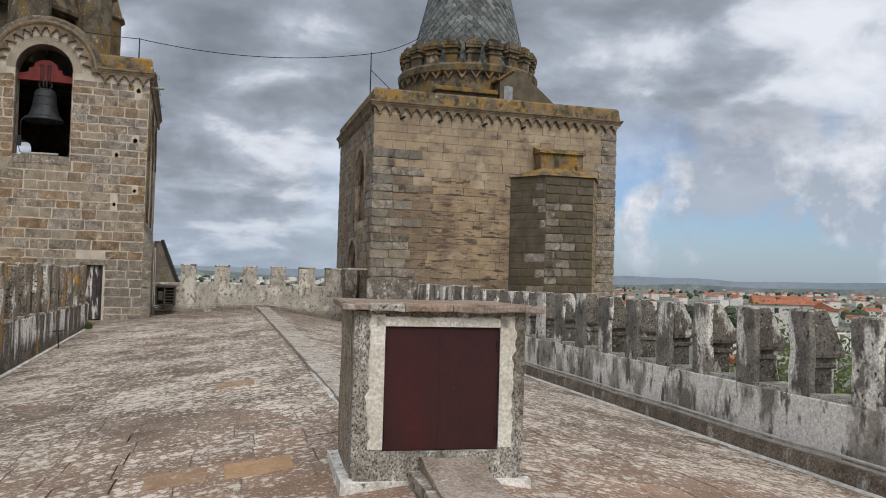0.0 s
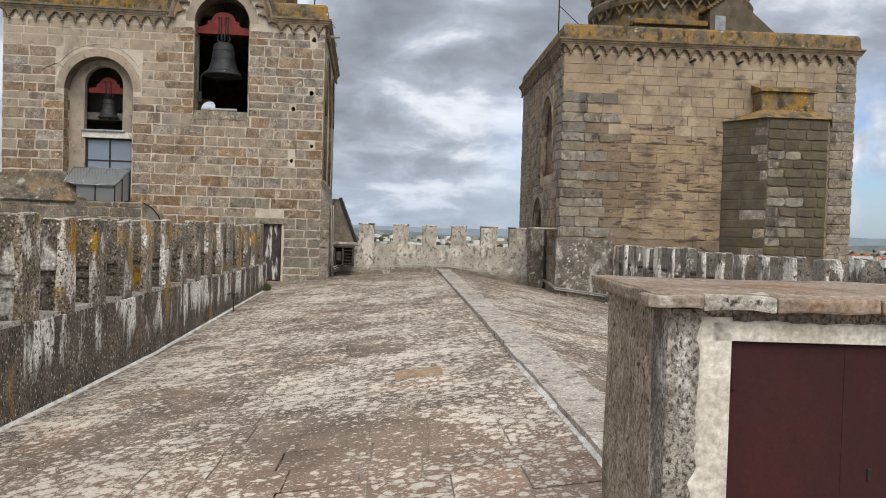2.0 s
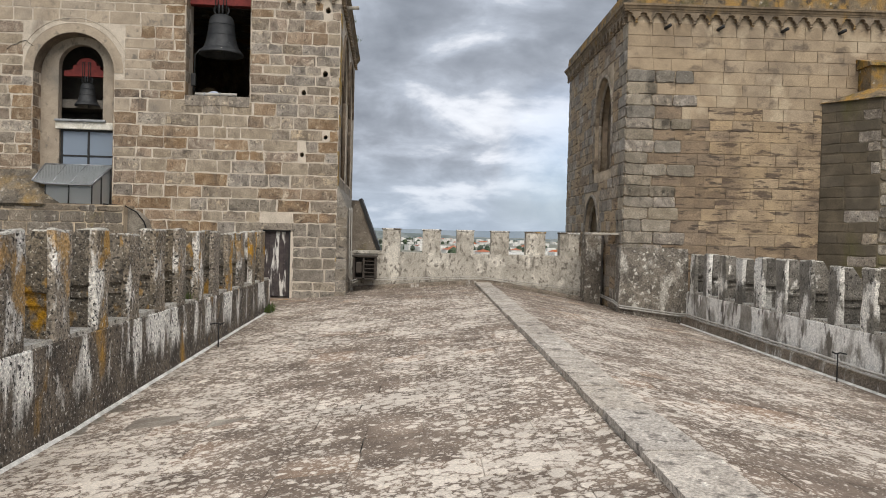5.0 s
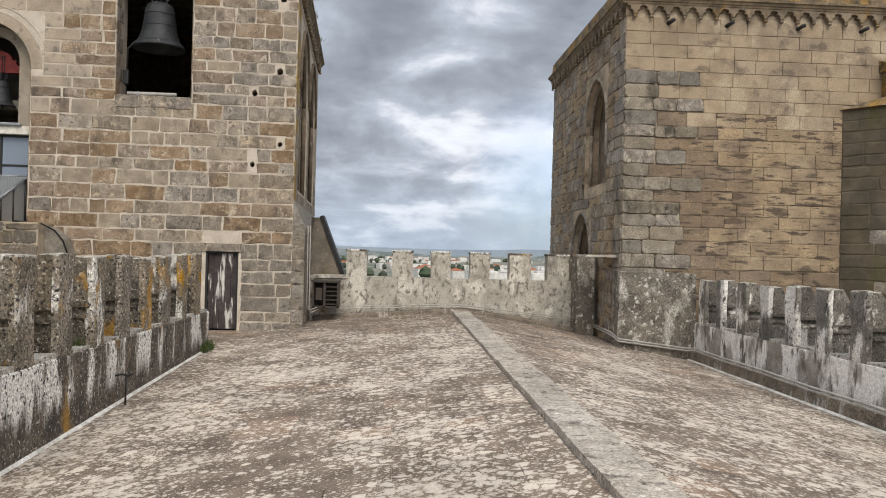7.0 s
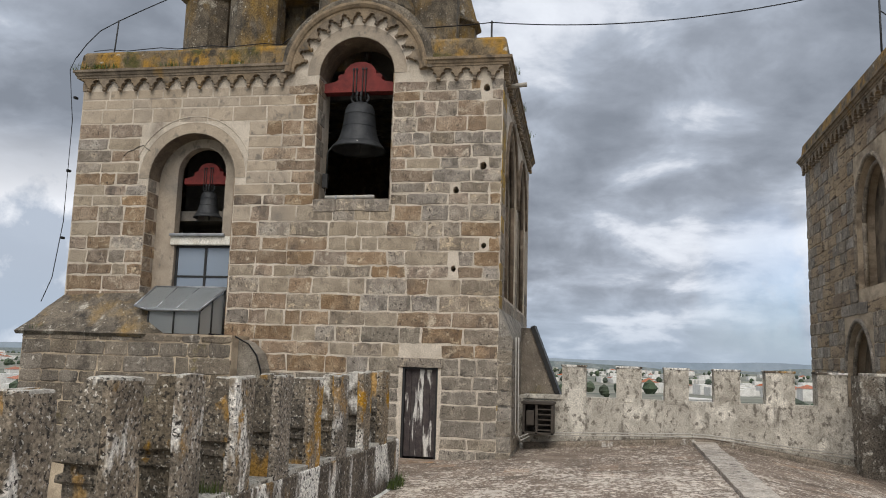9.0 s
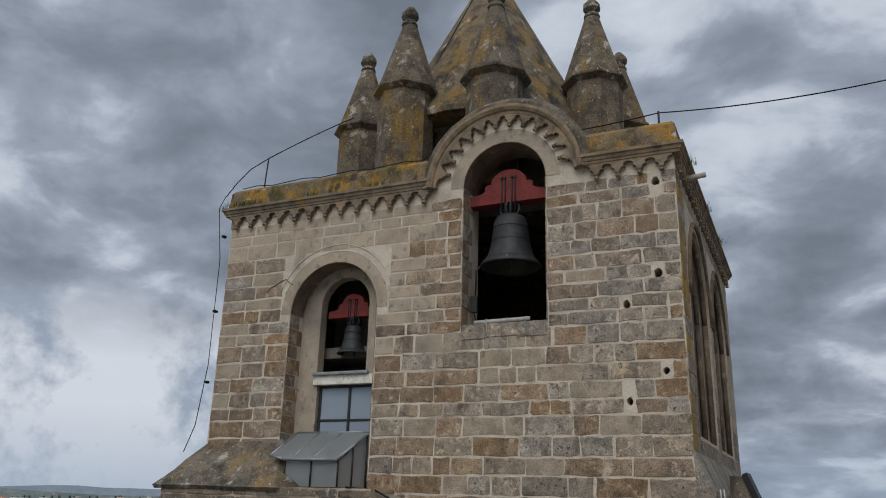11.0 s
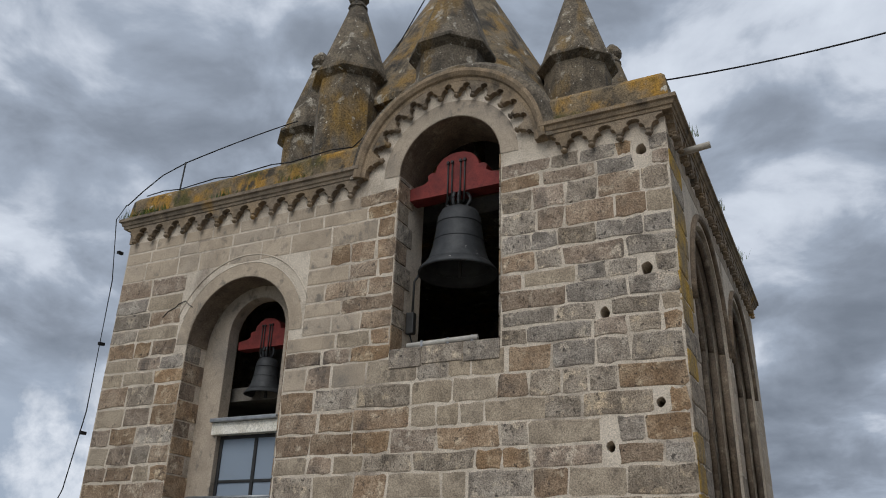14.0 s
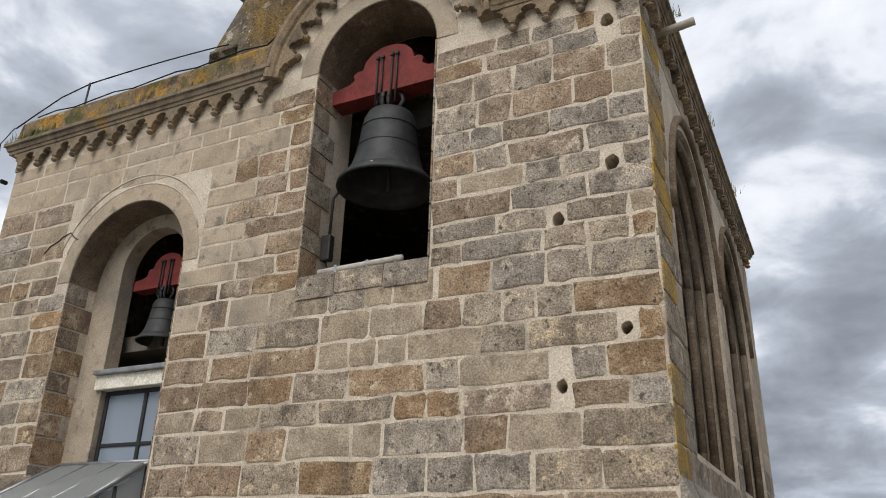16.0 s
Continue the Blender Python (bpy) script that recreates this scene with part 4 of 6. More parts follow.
outline = [(AX0, -8.0), (AX1, -8.0), (AX1, A_CORN + 0.2)]
a0 = math.asin((A_CORN + 0.2 - HOODC) / HOODR)
for i in range(21):
    a = a0 + (math.pi - 2 * a0) * i / 20
    outline.append((BC + HOODR * math.cos(a), HOODC + HOODR * math.sin(a)))
outline += [(AX0, A_CORN + 0.2)]
PUTLOGS = ((-3.18, 6.32, 0.10), (-3.80, 5.76, 0.09), (-3.81, 3.94, 0.075), (-3.13, 4.47, 0.075), (-3.13, 8.18, 0.10))
rng = random.Random(77)
putlogs = [[(u + k * math.cos(0.5 + i * 0.698) * rng.uniform(0.65, 1.0), z + k * math.sin(0.5 + i * 0.698) * rng.uniform(0.75, 1.15)) for i in range(9)] for u, z, k in PUTLOGS]
holes = putlogs + [arch(BC, BH, BSILL, BSPR), arch(NC, NH, NBOT, NSPR), [(D_X0, D_Z0), (D_X1, D_Z0), (D_X1, D_Z1), (D_X0, D_Z1)]]
wall_front = part("wall_front", holed(outline, holes, 0.9, front_place(AY0)), M_MORTAR, tower_a, "ashlar front wall with wide pale mortar joints")


def a_blocked(za, zb):
    out = []
    if zb > BSILL and za < BSPR + BH:
        out.append((BC - BH - 0.0, BC + BH + 0.0) if zb < BSPR - 0.2 else (BC - BH - 0.33, BC + BH + 0.33))
    if zb > NBOT and za < NSPR + NH:
        if zb < NSPR:
            out.append((NC - NH, NC + NH))
        else:
            out.append((NC - NH - 0.28, NC + NH + 0.28))
    for u, z, k in PUTLOGS:
        if za - 0.06 < z < zb + 0.06:
            out.append((u - k - 0.02, u + k + 0.02))
    if zb > D_Z0 - 0.1 and za < D_Z1 + 0.22:
        out.append((D_X0 - 0.08, D_X1 + 0.06))
    return out


def a_choose(u, z, rng):
    if z > 7.5 + 0.1 * math.sin(u) and u < -7.75:
        return M_CREAM, 0.006, 0.006
    if u < -8.35 and z > 6.25 and u > NC - 1.5 and (u > NC or z > 6.9):
        return M_CREAM, 0.006, 0.006
    if z > 8.3 and -7.9 < u < -4.6:
        return M_CREAM, 0.006, 0.006
    if -9.3 < u < -7.6 and 5.0 < z <= 6.2 and rng.random() < 0.35:
        return M_CREAM, 0.006, 0.01
    if -7.1 < u < -5.5 and 4.1 < z < 5.5 and rng.random() < 0.6:
        return M_SMEAR, 0.006, 0.03
    if 1.9 < z < 7.5 and rng.random() < 0.14:
        return M_SMEAR, 0.004, 0.02
    if u > -4.6 and z > 1.9:
        return (M_GREY if rng.random() < 0.7 else M_BROWN), 0.009, 0.02
    if z < 1.7 or (u > -5.6 and z < 2.6):
        return M_LOWGREY, 0.008, 0.016
    if u > -7.0:
        return (M_GREY if rng.random() < 0.45 else M_BROWN), 0.008, 0.018
    return (M_BROWN if rng.random() < 0.8 else M_GREY), 0.008, 0.017


def a_blocks():
    seen = [0]

    def single(u, z):
        ok = u > -9.6 and z > 1.6 and seen[0] < 299
        seen[0] += ok
        return ok
    ashlar(wall_front, front_place(AY0), AX0, AX1, -0.4, A_FRIEZE - 0.3, a_blocked, a_choose, single, 11, course=(0.25, 0.40), width=(0.36, 1.0), gap=0.036)


# arch bands of smooth render
for c, half, spr, w, lab in ((BC, BH, BSPR, 0.30, "smooth cream arch band"), (NC, NH, NSPR, 0.26, "smooth cream arch band")):
    bm = bmesh.new()
    n = 22
    a = [[bm.verts.new((c + r * math.cos(math.pi * i / n), AY0 + o, spr + r * math.sin(math.pi * i / n))) for r, o in ((half, 0.02), (half, -0.010), (half + w, -0.008), (half + w + 0.01, 0.02))] for i in range(n + 1)]
    for p, q in zip(a, a[1:]):
        for k in range(3):
            bm.faces.new((p[k], p[k + 1], q[k + 1], q[k]))
    bmesh.ops.recalc_face_normals(bm, faces=bm.faces[:])
    part("arch_band", bm, M_CREAM, wall_front, lab)

# added dark shell under each arch: shade painted over the pale mortar
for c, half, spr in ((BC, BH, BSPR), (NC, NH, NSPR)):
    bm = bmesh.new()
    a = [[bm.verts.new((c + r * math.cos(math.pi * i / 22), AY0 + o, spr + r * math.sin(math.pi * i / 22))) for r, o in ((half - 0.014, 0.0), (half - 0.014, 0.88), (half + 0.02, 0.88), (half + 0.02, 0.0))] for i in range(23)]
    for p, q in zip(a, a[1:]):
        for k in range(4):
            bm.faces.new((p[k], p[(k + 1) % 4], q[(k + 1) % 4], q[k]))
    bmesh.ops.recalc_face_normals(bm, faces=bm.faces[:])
    part("arch_lining", bm, M_SOFFIT, wall_front, "thin lining of the arch, dark brown to stand for shade")

for rr in (NH + 0.27, NH + 0.42):
    tube([(NC + rr * math.cos(math.radians(20 + 140 * i / 18)), AY0 - 0.004, NSPR + rr * math.sin(math.radians(20 + 140 * i / 18))) for i in range(19)], 0.012, "scored_line", M_MORTAR, wall_front, seg=5)

# jamb stones inside the bell opening
for side in (-1, 1):
    z = BSILL + 0.02
    k = 0
    rng = random.Random(3 + side)
    while z < BSPR:
        h = min(rng.uniform(0.3, 0.42), BSPR - z)
        x = BC + side * BH
        d = 0.5 if k % 2 else 0.34
        bm = boxes((min(x, x - side * 0.022), max(x, x - side * 0.022), AY0 - 0.02, AY0 + d, z + 0.012, z + h - 0.012), bevel=0.009)
        part("jamb_stone", bm, M_GREY if rng.random() < 0.6 else M_BROWN, wall_front)
        z += h
        k += 1

# jamb stones of the niche
for side in (-1, 1):
    z, k = NBOT + 0.4, 0
    rng = random.Random(43 + side)
    while z < NSPR:
        h = min(rng.uniform(0.28, 0.4), NSPR - z)
        x = NC + side * NH
        d = 0.62 if k % 2 else 0.36
        part("jamb_stone", boxes((min(x, x - side * 0.014), max(x, x - side * 0.014), AY0 - 0.012, AY0 + d, z + 0.014, z + h - 0.014), bevel=0.006), M_BROWN if rng.random() < 0.6 else M_GREY, wall_front)
        z += h
        k += 1

# crack over the spalled springing of the niche arch
tube([(u, AY0 - 0.012, z) for u, z in ((-12.22, 6.68), (-12.1, 6.80), (-11.95, 6.84), (-11.86, 6.91), (-11.7, 6.95), (-11.6, 6.86), (-11.5, 6.80))], 0.008, "crack", M_IRON, wall_front, seg=5)
# sill stones
x = BC - BH
rng = random.Random(17)
while x < BC + BH - 0.05:
    w = min(rng.uniform(0.45, 0.7), BC + BH - x)
    bm = boxes((x + 0.008, x + w - 0.008, AY0 - 0.022, AY0 + 0.85, BSILL - rng.uniform(0.24, 0.30), BSILL + 0.02), bevel=0.012)
    part("sill_stone", bm, M_GREY, wall_front)
    x += w

# the other walls, inner floor and roof
side = side_place(AX1, 1)
SIDE_ARCHES = ((34.35, 1.62), (38.15, 1.58))
blind = [arch(c, hw, 3.4, 6.15, point=1.1) for c, hw in SIDE_ARCHES]
wall_e = part("wall_east_face", holed([(AY0 + 0.9, -8), (AY1, -8), (AY1, A_CORN + 0.2), (AY0 + 0.9, A_CORN + 0.2)], blind, 0.9, side), M_MORTAR, tower_a, "side wall with two tall blind arches")
for c, hw in SIDE_ARCHES:
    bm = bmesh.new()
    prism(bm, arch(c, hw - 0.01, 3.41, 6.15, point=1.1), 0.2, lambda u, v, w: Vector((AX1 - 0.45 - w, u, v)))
    # panel takes the dark interior tone, so the recess shade is painted
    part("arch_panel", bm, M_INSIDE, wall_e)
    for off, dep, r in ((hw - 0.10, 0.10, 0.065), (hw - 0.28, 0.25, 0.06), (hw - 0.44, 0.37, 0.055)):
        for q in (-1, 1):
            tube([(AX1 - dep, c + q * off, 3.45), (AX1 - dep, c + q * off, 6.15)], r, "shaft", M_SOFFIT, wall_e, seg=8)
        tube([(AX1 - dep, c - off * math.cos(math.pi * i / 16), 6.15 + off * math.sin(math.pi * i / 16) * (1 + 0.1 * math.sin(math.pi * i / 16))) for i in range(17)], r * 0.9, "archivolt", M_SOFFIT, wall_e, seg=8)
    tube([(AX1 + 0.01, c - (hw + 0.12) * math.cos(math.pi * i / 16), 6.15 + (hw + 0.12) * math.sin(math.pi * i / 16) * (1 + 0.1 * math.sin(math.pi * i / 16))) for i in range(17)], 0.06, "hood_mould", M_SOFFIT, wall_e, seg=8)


def e_blocked(za, zb):
    out = []
    for c, hw in SIDE_ARCHES:
        if zb > 3.4 and za < 7.95:
            out.append((c - hw - 0.01, c + hw + 0.01) if zb < 6.1 else (c - hw - 0.2, c + hw + 0.2))
    return out


def e_blocks():
    ashlar(wall_e, side, AY0 + 0.0, AY1, -0.4, A_FRIEZE - 0.3, e_blocked, lambda u, z, r: (M_OCHRE if u < 32.15 and r.random() < 0.8 else M_GREY if z < 4 or u < 32.3 else M_CREAM, 0.016 if u < 32.3 else 0.008, 0.03),
           lambda u, z: False, 23, course=(0.32, 0.42), width=(0.5, 1.1))


for nm, x0, x1, y0, y1 in (("wall_west_face", AX0, AX0 + 0.9, AY0 + 0.9, AY1),):
    part(nm, boxes((x0, x1, y0, y1, -8, A_CORN + 0.2)), M_BROWN, tower_a)
back = holed([(AX0 + 0.9, -8), (AX1 - 0.9, -8), (AX1 - 0.9, A_CORN + 0.2), (AX0 + 0.9, A_CORN + 0.2)], [arch(-8.48, 0.40, 5.9, 6.93)], 0.8, front_place(AY1 - 0.8))
part("wall_back", back, M_BROWN, tower_a)
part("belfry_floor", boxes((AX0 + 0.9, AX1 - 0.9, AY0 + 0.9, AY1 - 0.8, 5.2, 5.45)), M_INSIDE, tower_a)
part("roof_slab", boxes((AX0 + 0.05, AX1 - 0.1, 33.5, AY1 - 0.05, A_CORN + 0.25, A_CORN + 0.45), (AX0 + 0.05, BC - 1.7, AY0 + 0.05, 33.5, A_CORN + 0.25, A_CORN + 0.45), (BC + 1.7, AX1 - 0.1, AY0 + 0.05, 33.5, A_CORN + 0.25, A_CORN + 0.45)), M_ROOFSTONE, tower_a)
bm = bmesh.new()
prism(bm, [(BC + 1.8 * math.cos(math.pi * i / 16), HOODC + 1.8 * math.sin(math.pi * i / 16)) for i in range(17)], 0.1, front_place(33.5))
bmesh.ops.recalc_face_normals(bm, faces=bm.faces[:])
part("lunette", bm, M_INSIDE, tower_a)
# splayed foot of the corner
bm = bmesh.new()
prism(bm, [(AX1 + 0.0, 3.05), (AX1 + 0.02, 3.05), (AX1 + 0.30, 2.4), (AX1 + 0.30, -0.4), (AX1, -0.4)], 8.5, lambda u, v, w: Vector((u, AY0 + w, v)))
bmesh.ops.recalc_face_normals(bm, faces=bm.faces[:])
foot = part("corner_foot", bm, M_SOOTY, tower_a)


def foot_blocks():
    ashlar(foot, front_place(AY0), AX1 - 0.02, AX1 + 0.31, -0.4, 2.45, lambda a, b: [], lambda u, z, r: (M_LOWGREY, 0.012, 0.02), lambda u, z: False, 29)
    ashlar(foot, side_place(AX1 + 0.30, 1), AY0 + 0.0, AY0 + 8.4, -0.4, 2.4, lambda a, b: [], lambda u, z, r: (M_LOWGREY, 0.015, 0.03), lambda u, z: False, 31, width=(0.5, 1.0))


# friezes of corbels and cornices
x = AX0 + 0.2
mats = []
while x < AX1:
    if not (BC - 1.62 < x < BC + 1.62):
        mats.append(Matrix.Translation((x, AY0, A_FRIEZE)))
    x += 0.43
n = 12
for i in range(n):
    a = math.radians(8 + 164 * (i + 0.5) / n)
    mats.append(Matrix.Translation((BC + 1.56 * math.cos(a), AY0, HOODC + 1.56 * math.sin(a))) @ Matrix.Rotation(math.pi / 2 - a, 4, "Y") @ Matrix.Diagonal((0.92, 1, 0.85, 1)))
y = AY0 + 0.2
while y < AY1:
    mats.append(Matrix.Translation((AX1, y, A_FRIEZE)) @ Matrix.Rotation(math.pi / 2, 4, "Z"))
    y += 0.43
frieze = part("cornice_front", boxes((AX0 - 0.02, AX0 + 0.1, AY0 - 0.02, AY0 + 0.1, A_FRIEZE - 0.3, A_FRIEZE)), M_TRIM, tower_a, "corbelled stone cornice crusted with orange lichen")
corbels(frieze, mats)
hl, hr = BC - 1.66, BC + 1.66
sweep("cornice", [(AX0, AY1, -1, 1, A_CORN), (AX0, AY0, -1, -1, A_CORN), (hl, AY0, 0, -1, A_CORN)], CORNICE, M_TRIM, tower_a)
sweep("cornice", [(hr, AY0, 0, -1, A_CORN), (AX1, AY0, 1, -1, A_CORN), (AX1, AY1, 1, 1, A_CORN)], CORNICE, M_TRIM, tower_a)
sweep("coping", [(AX0, AY1, -1, 1, A_CORN + 0.22), (AX0, AY0, -1, -1, A_CORN + 0.22), (hl, AY0, 0, -1, A_CORN + 0.22)], COPING, M_LICHEN, tower_a)
sweep("coping", [(hr, AY0, 0, -1, A_CORN + 0.22), (AX1, AY0, 1, -1, A_CORN + 0.22), (AX1, AY1, 1, 1, A_CORN + 0.22)], COPING, M_LICHEN, tower_a)
for prof, mat, nm in (([(1.56, -0.12), (1.62, -0.13), (1.64, -0.17), (1.70, -0.21), (1.76, -0.21), (1.76, 0.3), (1.56, 0.3)], M_TRIM, "hood_cornice"),
                      ([(1.76, -0.16), (1.86, -0.14), (1.96, -0.04), (2.0, 1.95), (1.76, 2.0)], M_ROOFSTONE, "hood_vault")):
    bm = bmesh.new()
    n = 26
    rings = [[bm.verts.new((BC + r * math.cos(math.radians(2 + 176 * i / n)), AY0 + o, HOODC + r * math.sin(math.radians(2 + 176 * i / n)))) for r, o in prof] for i in range(n + 1)]
    m = len(prof)
    for a, b in zip(rings, rings[1:]):
        for k in range(m):
            bm.faces.new((a[k], a[(k + 1) % m], b[(k + 1) % m], b[k]))
    bm.faces.new(rings[0])
    bm.faces.new(rings[-1][::-1])
    bmesh.ops.recalc_face_normals(bm, faces=bm.faces[:])
    rough_up(bm, 3.0, 0.012)
    part(nm, bm, mat, tower_a)

# spire and its ring of pinnacles
SX, SY = -8.55, 36.6


def facets(bm, profile, centre, seg=8, phase=0.39):
    return lathe(bm, profile, centre, seg, phase)


bm = bmesh.new()
lathe(bm, [(2.5, A_CORN + 0.4), (2.5, 11.6), (3.2, 11.65), (3.22, 11.8), (0.30, 17.75), (0.0, 17.8)], (SX, SY), 24)
spire = part("spire", bm, M_DRUMSTONE, tower_a, "conical lichen-stained stone spire")
bm = bmesh.new()
lathe(bm, [(0.22, 17.6), (0.36, 17.75), (0.36, 17.9), (0.24, 18.0), (0.17, 18.2), (0.28, 18.35), (0.20, 18.6), (0.0, 18.7)], (SX, SY), 12)
part("finial", bm, M_ROOFSTONE, spire)


def pinnacle(cx, cy, k):
    bm = bmesh.new()
    e = 12.55 + k
    facets(bm, [(0.74, A_CORN + 0.4), (0.74, e - 0.12), (0.80, e - 0.08), (0.90, e), (0.90, e + 0.07), (0.82, e + 0.12), (0.20, e + 2.15), (0.0, e + 2.2)], (cx, cy))
    ob = part("pinnacle", bm, M_ROOFSTONE, tower_a)
    bm = bmesh.new()
    lathe(bm, [(0.16, e + 2.08), (0.23, e + 2.16), (0.21, e + 2.24), (0.16, e + 2.30), (0.24, e + 2.42), (0.23, e + 2.55), (0.11, e + 2.72), (0.0, e + 2.78)], (cx, cy), 10)
    rough_up(bm, 6, 0.03)
    part("finial", bm, M_ROOFSTONE, ob)


for px_, py_, k in ((-7.15, 33.34, -0.42), (-9.77, 33.55, -0.18), (-12.05, 35.25, -0.15), (-5.2, 35.65, 0.25), (-5.05, 38.4, 0.1), (-11.9, 38.4, 0.0), (-10.1, 40.3, 0.0), (-7.2, 40.3, 0.0)):
    pinnacle(px_, py_, k)


# ---- bells ----
def bell(cx, cy, ztop, zmouth, rmouth, k, label):
    t = thing("bell", label, "bell", at=(cx, cy, zmouth))
    h = ztop - zmouth
    prof = [(1.0, 0), (0.985, 0.035), (0.92, 0.085), (0.83, 0.14), (0.80, 0.15), (0.74, 0.22), (0.655, 0.40), (0.60, 0.60), (0.575, 0.72), (0.58, 0.74), (0.565, 0.76), (0.545, 0.85), (0.47, 0.94), (0.33, 0.985), (0.0, 1.0)]
    inner = [(0.0, 0.93), (0.45, 0.88), (0.54, 0.7), (0.66, 0.35), (0.86, 0.07), (0.95, 0.0)]
    bm = bmesh.new()
    lathe(bm, [(r * rmouth, zz * h) for r, zz in inner + prof], (0, 0), 32)
    body = part("bell_body", bm, M_BRONZE, t, "dark bronze bell with raised rings", smooth=True)
    for r, zz in ((0.83, 0.135), (0.585, 0.73), (0.64, 0.47)):
        bm = bmesh.new()
        lathe(bm, [(r * rmouth * 0.97, zz * h - 0.012), (r * rmouth + 0.005, zz * h - 0.006), (r * rmouth + 0.005, zz * h + 0.006), (r * rmouth * 0.97, zz * h + 0.012)], (0, 0), 32)
        part("ring", bm, M_BRONZE, body)
    tube([(0, 0, h * 0.9), (0.03, 0, 0.25 * h), (0.04, 0, -0.05)], 0.028, "clapper", M_IRON, t)
    # timber headstock with a stepped, rounded outline
    half = [(1.0, 0.26), (1.0, 0.48), (0.64, 0.53), (0.55, 0.59), (0.57, 0.68), (0.50, 0.73), (0.42, 0.72), (0.38, 0.86), (0.27, 0.97), (0.13, 1.03), (0.0, 1.04)]
    pts = [(min(u, 0.93) * k, h + v * k) for u, v in half] + [(-min(u, 0.93) * k, h + v * k) for u, v in half[-2::-1]]
    bm = bmesh.new()
    prism(bm, pts, 0.30 * k, lambda u, v, w: Vector((u, -0.15 * k + w, v)))
    bmesh.ops.recalc_face_normals(bm, faces=bm.faces[:])
    yoke = part("headstock", bm, M_REDWOOD, t, "red-painted timber headstock")
    for u in (-0.16, -0.08, 0.08, 0.16):
        tube([(u * k, -0.17 * k, h + 0.04 * k), (u * k, -0.17 * k, h + 0.84 * k)], 0.016 * k, "strap", M_IRON, yoke)
        bm = boxes((u * k - 0.025 * k, u * k + 0.025 * k, -0.20 * k, -0.14 * k, h + 0.82 * k, h + 0.87 * k), bevel=0.006)
        part("nut", bm, M_IRON, yoke)
    for s in (-1, 1):
        tube([(s * (0.14 + 0.08 * math.sin(math.pi * i / 8)) * k, -0.05, h + (0.28 - 0.30 * (i / 8)) * k) for i in range(9)], 0.032 * k, "crown_loop", M_BRONZE, t)
        tube([(s * 0.05 * k, (-0.12 - 0.05 * math.sin(math.pi * i / 8)) * k, h + (0.28 - 0.29 * (i / 8)) * k) for i in range(9)], 0.03 * k, "crown_loop", M_BRONZE, t)
    return t


on_tower(bell(BC - 0.02, 32.14, 8.05, 6.86, 0.66, 0.98, "large dark bronze bell under a red headstock in the tall opening"))
on_tower(bell(-10.27, 32.45, 5.93, 5.25, 0.36, 0.70, "small dark bronze bell under a red headstock in the niche"))

# drain pipe lying on the sill and the striker beside the bell
t = thing("sill_pipe", "pale grey pipe lying on the sill of the bell opening", "pipe", at=(-6.32, 31.70, 5.59))
on_tower(t)
tube([(-0.62, 0.0, 0.02), (0.58, -0.02, 0.03)], 0.045, "pipe", M_CONDUIT, t, seg=10)
for u in (-0.35, 0.1, 0.5):
    part("clip", boxes((u - 0.02, u + 0.02, -0.05, 0.05, -0.03, 0.075), bevel=0.008), M_STEEL, t)
t = thing("bell_striker", "dark iron striker hanging on the jamb beside the bell", "striker", at=(-7.10, 32.0, 5.9))
on_tower(t)
part("hammer", boxes((-0.04, 0.10, -0.05, 0.06, 0.0, 0.36), bevel=0.02), M_IRON, t)
tube([(0.05, 0, 0.3), (0.06, 0, 0.9), (0.22, 0, 1.1)], 0.02, "arm", M_IRON, t)
tube([(0.02, 0, 0.0), (0.06, 0.05, -0.2), (0.2, 0.15, -0.3)], 0.012, "cable", M_CABLE, t)

# ---- the niche: inner wall, lintel, window and glazed lean-to ----
NI = AY0 + 0.50
inner = holed([(NC - NH - 0.02, NBOT), (NC + NH + 0.02, NBOT), (NC + NH + 0.02, 7.4), (NC - NH - 0.02, 7.4)],
              [arch(-10.35, 0.64, 4.75, 6.37), [(-10.95, 2.4), (-9.33, 2.4), (-9.33, 4.54), (-10.95, 4.54)]], 0.25, front_place(NI))
part("niche_wall", inner, M_CREAM, tower_a)
part("lintel", boxes((-11.04, -9.26, NI - 0.06, NI + 0.2, 4.52, 4.73), bevel=0.012), M_WHITEWASH, tower_a, "cream lintel")
t = thing("sill_pipe", "grey metal gutter along the lintel of the niche", "pipe", at=(-10.2, NI - 0.08, 4.76))
on_tower(t)
bm = boxes((-0.85, 0.6, -0.05, 0.05, -0.03, 0.04), bevel=0.015)
part("gutter", bm, M_STEEL, t)
win = thing("niche_window", "two-leaf window with dark frame above a glazed lean-to", "window", kind="structure", at=(-10.14, NI + 0.12, 3.0))
on_tower(win)
for r in ((-0.80, -0.74, -0.03, 0.03, -0.6, 1.52), (0.74, 0.80, -0.03, 0.03, -0.6, 1.52), (-0.03, 0.03, -0.03, 0.03, -0.6, 1.46), (-0.74, 0.74, -0.03, 0.03, 1.46, 1.52), (-0.74, -0.03, -0.025, 0.025, 0.72, 0.77), (0.03, 0.74, -0.025, 0.025, 0.72, 0.77)):
    part("frame_bar", boxes(r, bevel=0.006), M_IRON, win)
for a, b, c, d in ((-0.74, -0.03, 0.77, 1.46), (0.03, 0.74, 0.77, 1.46), (-0.74, -0.03, -0.6, 0.72), (0.03, 0.74, -0.6, 0.72)):
    part("pane", boxes((a, b, -0.004, 0.004, c, d)), M_GLASS, win)
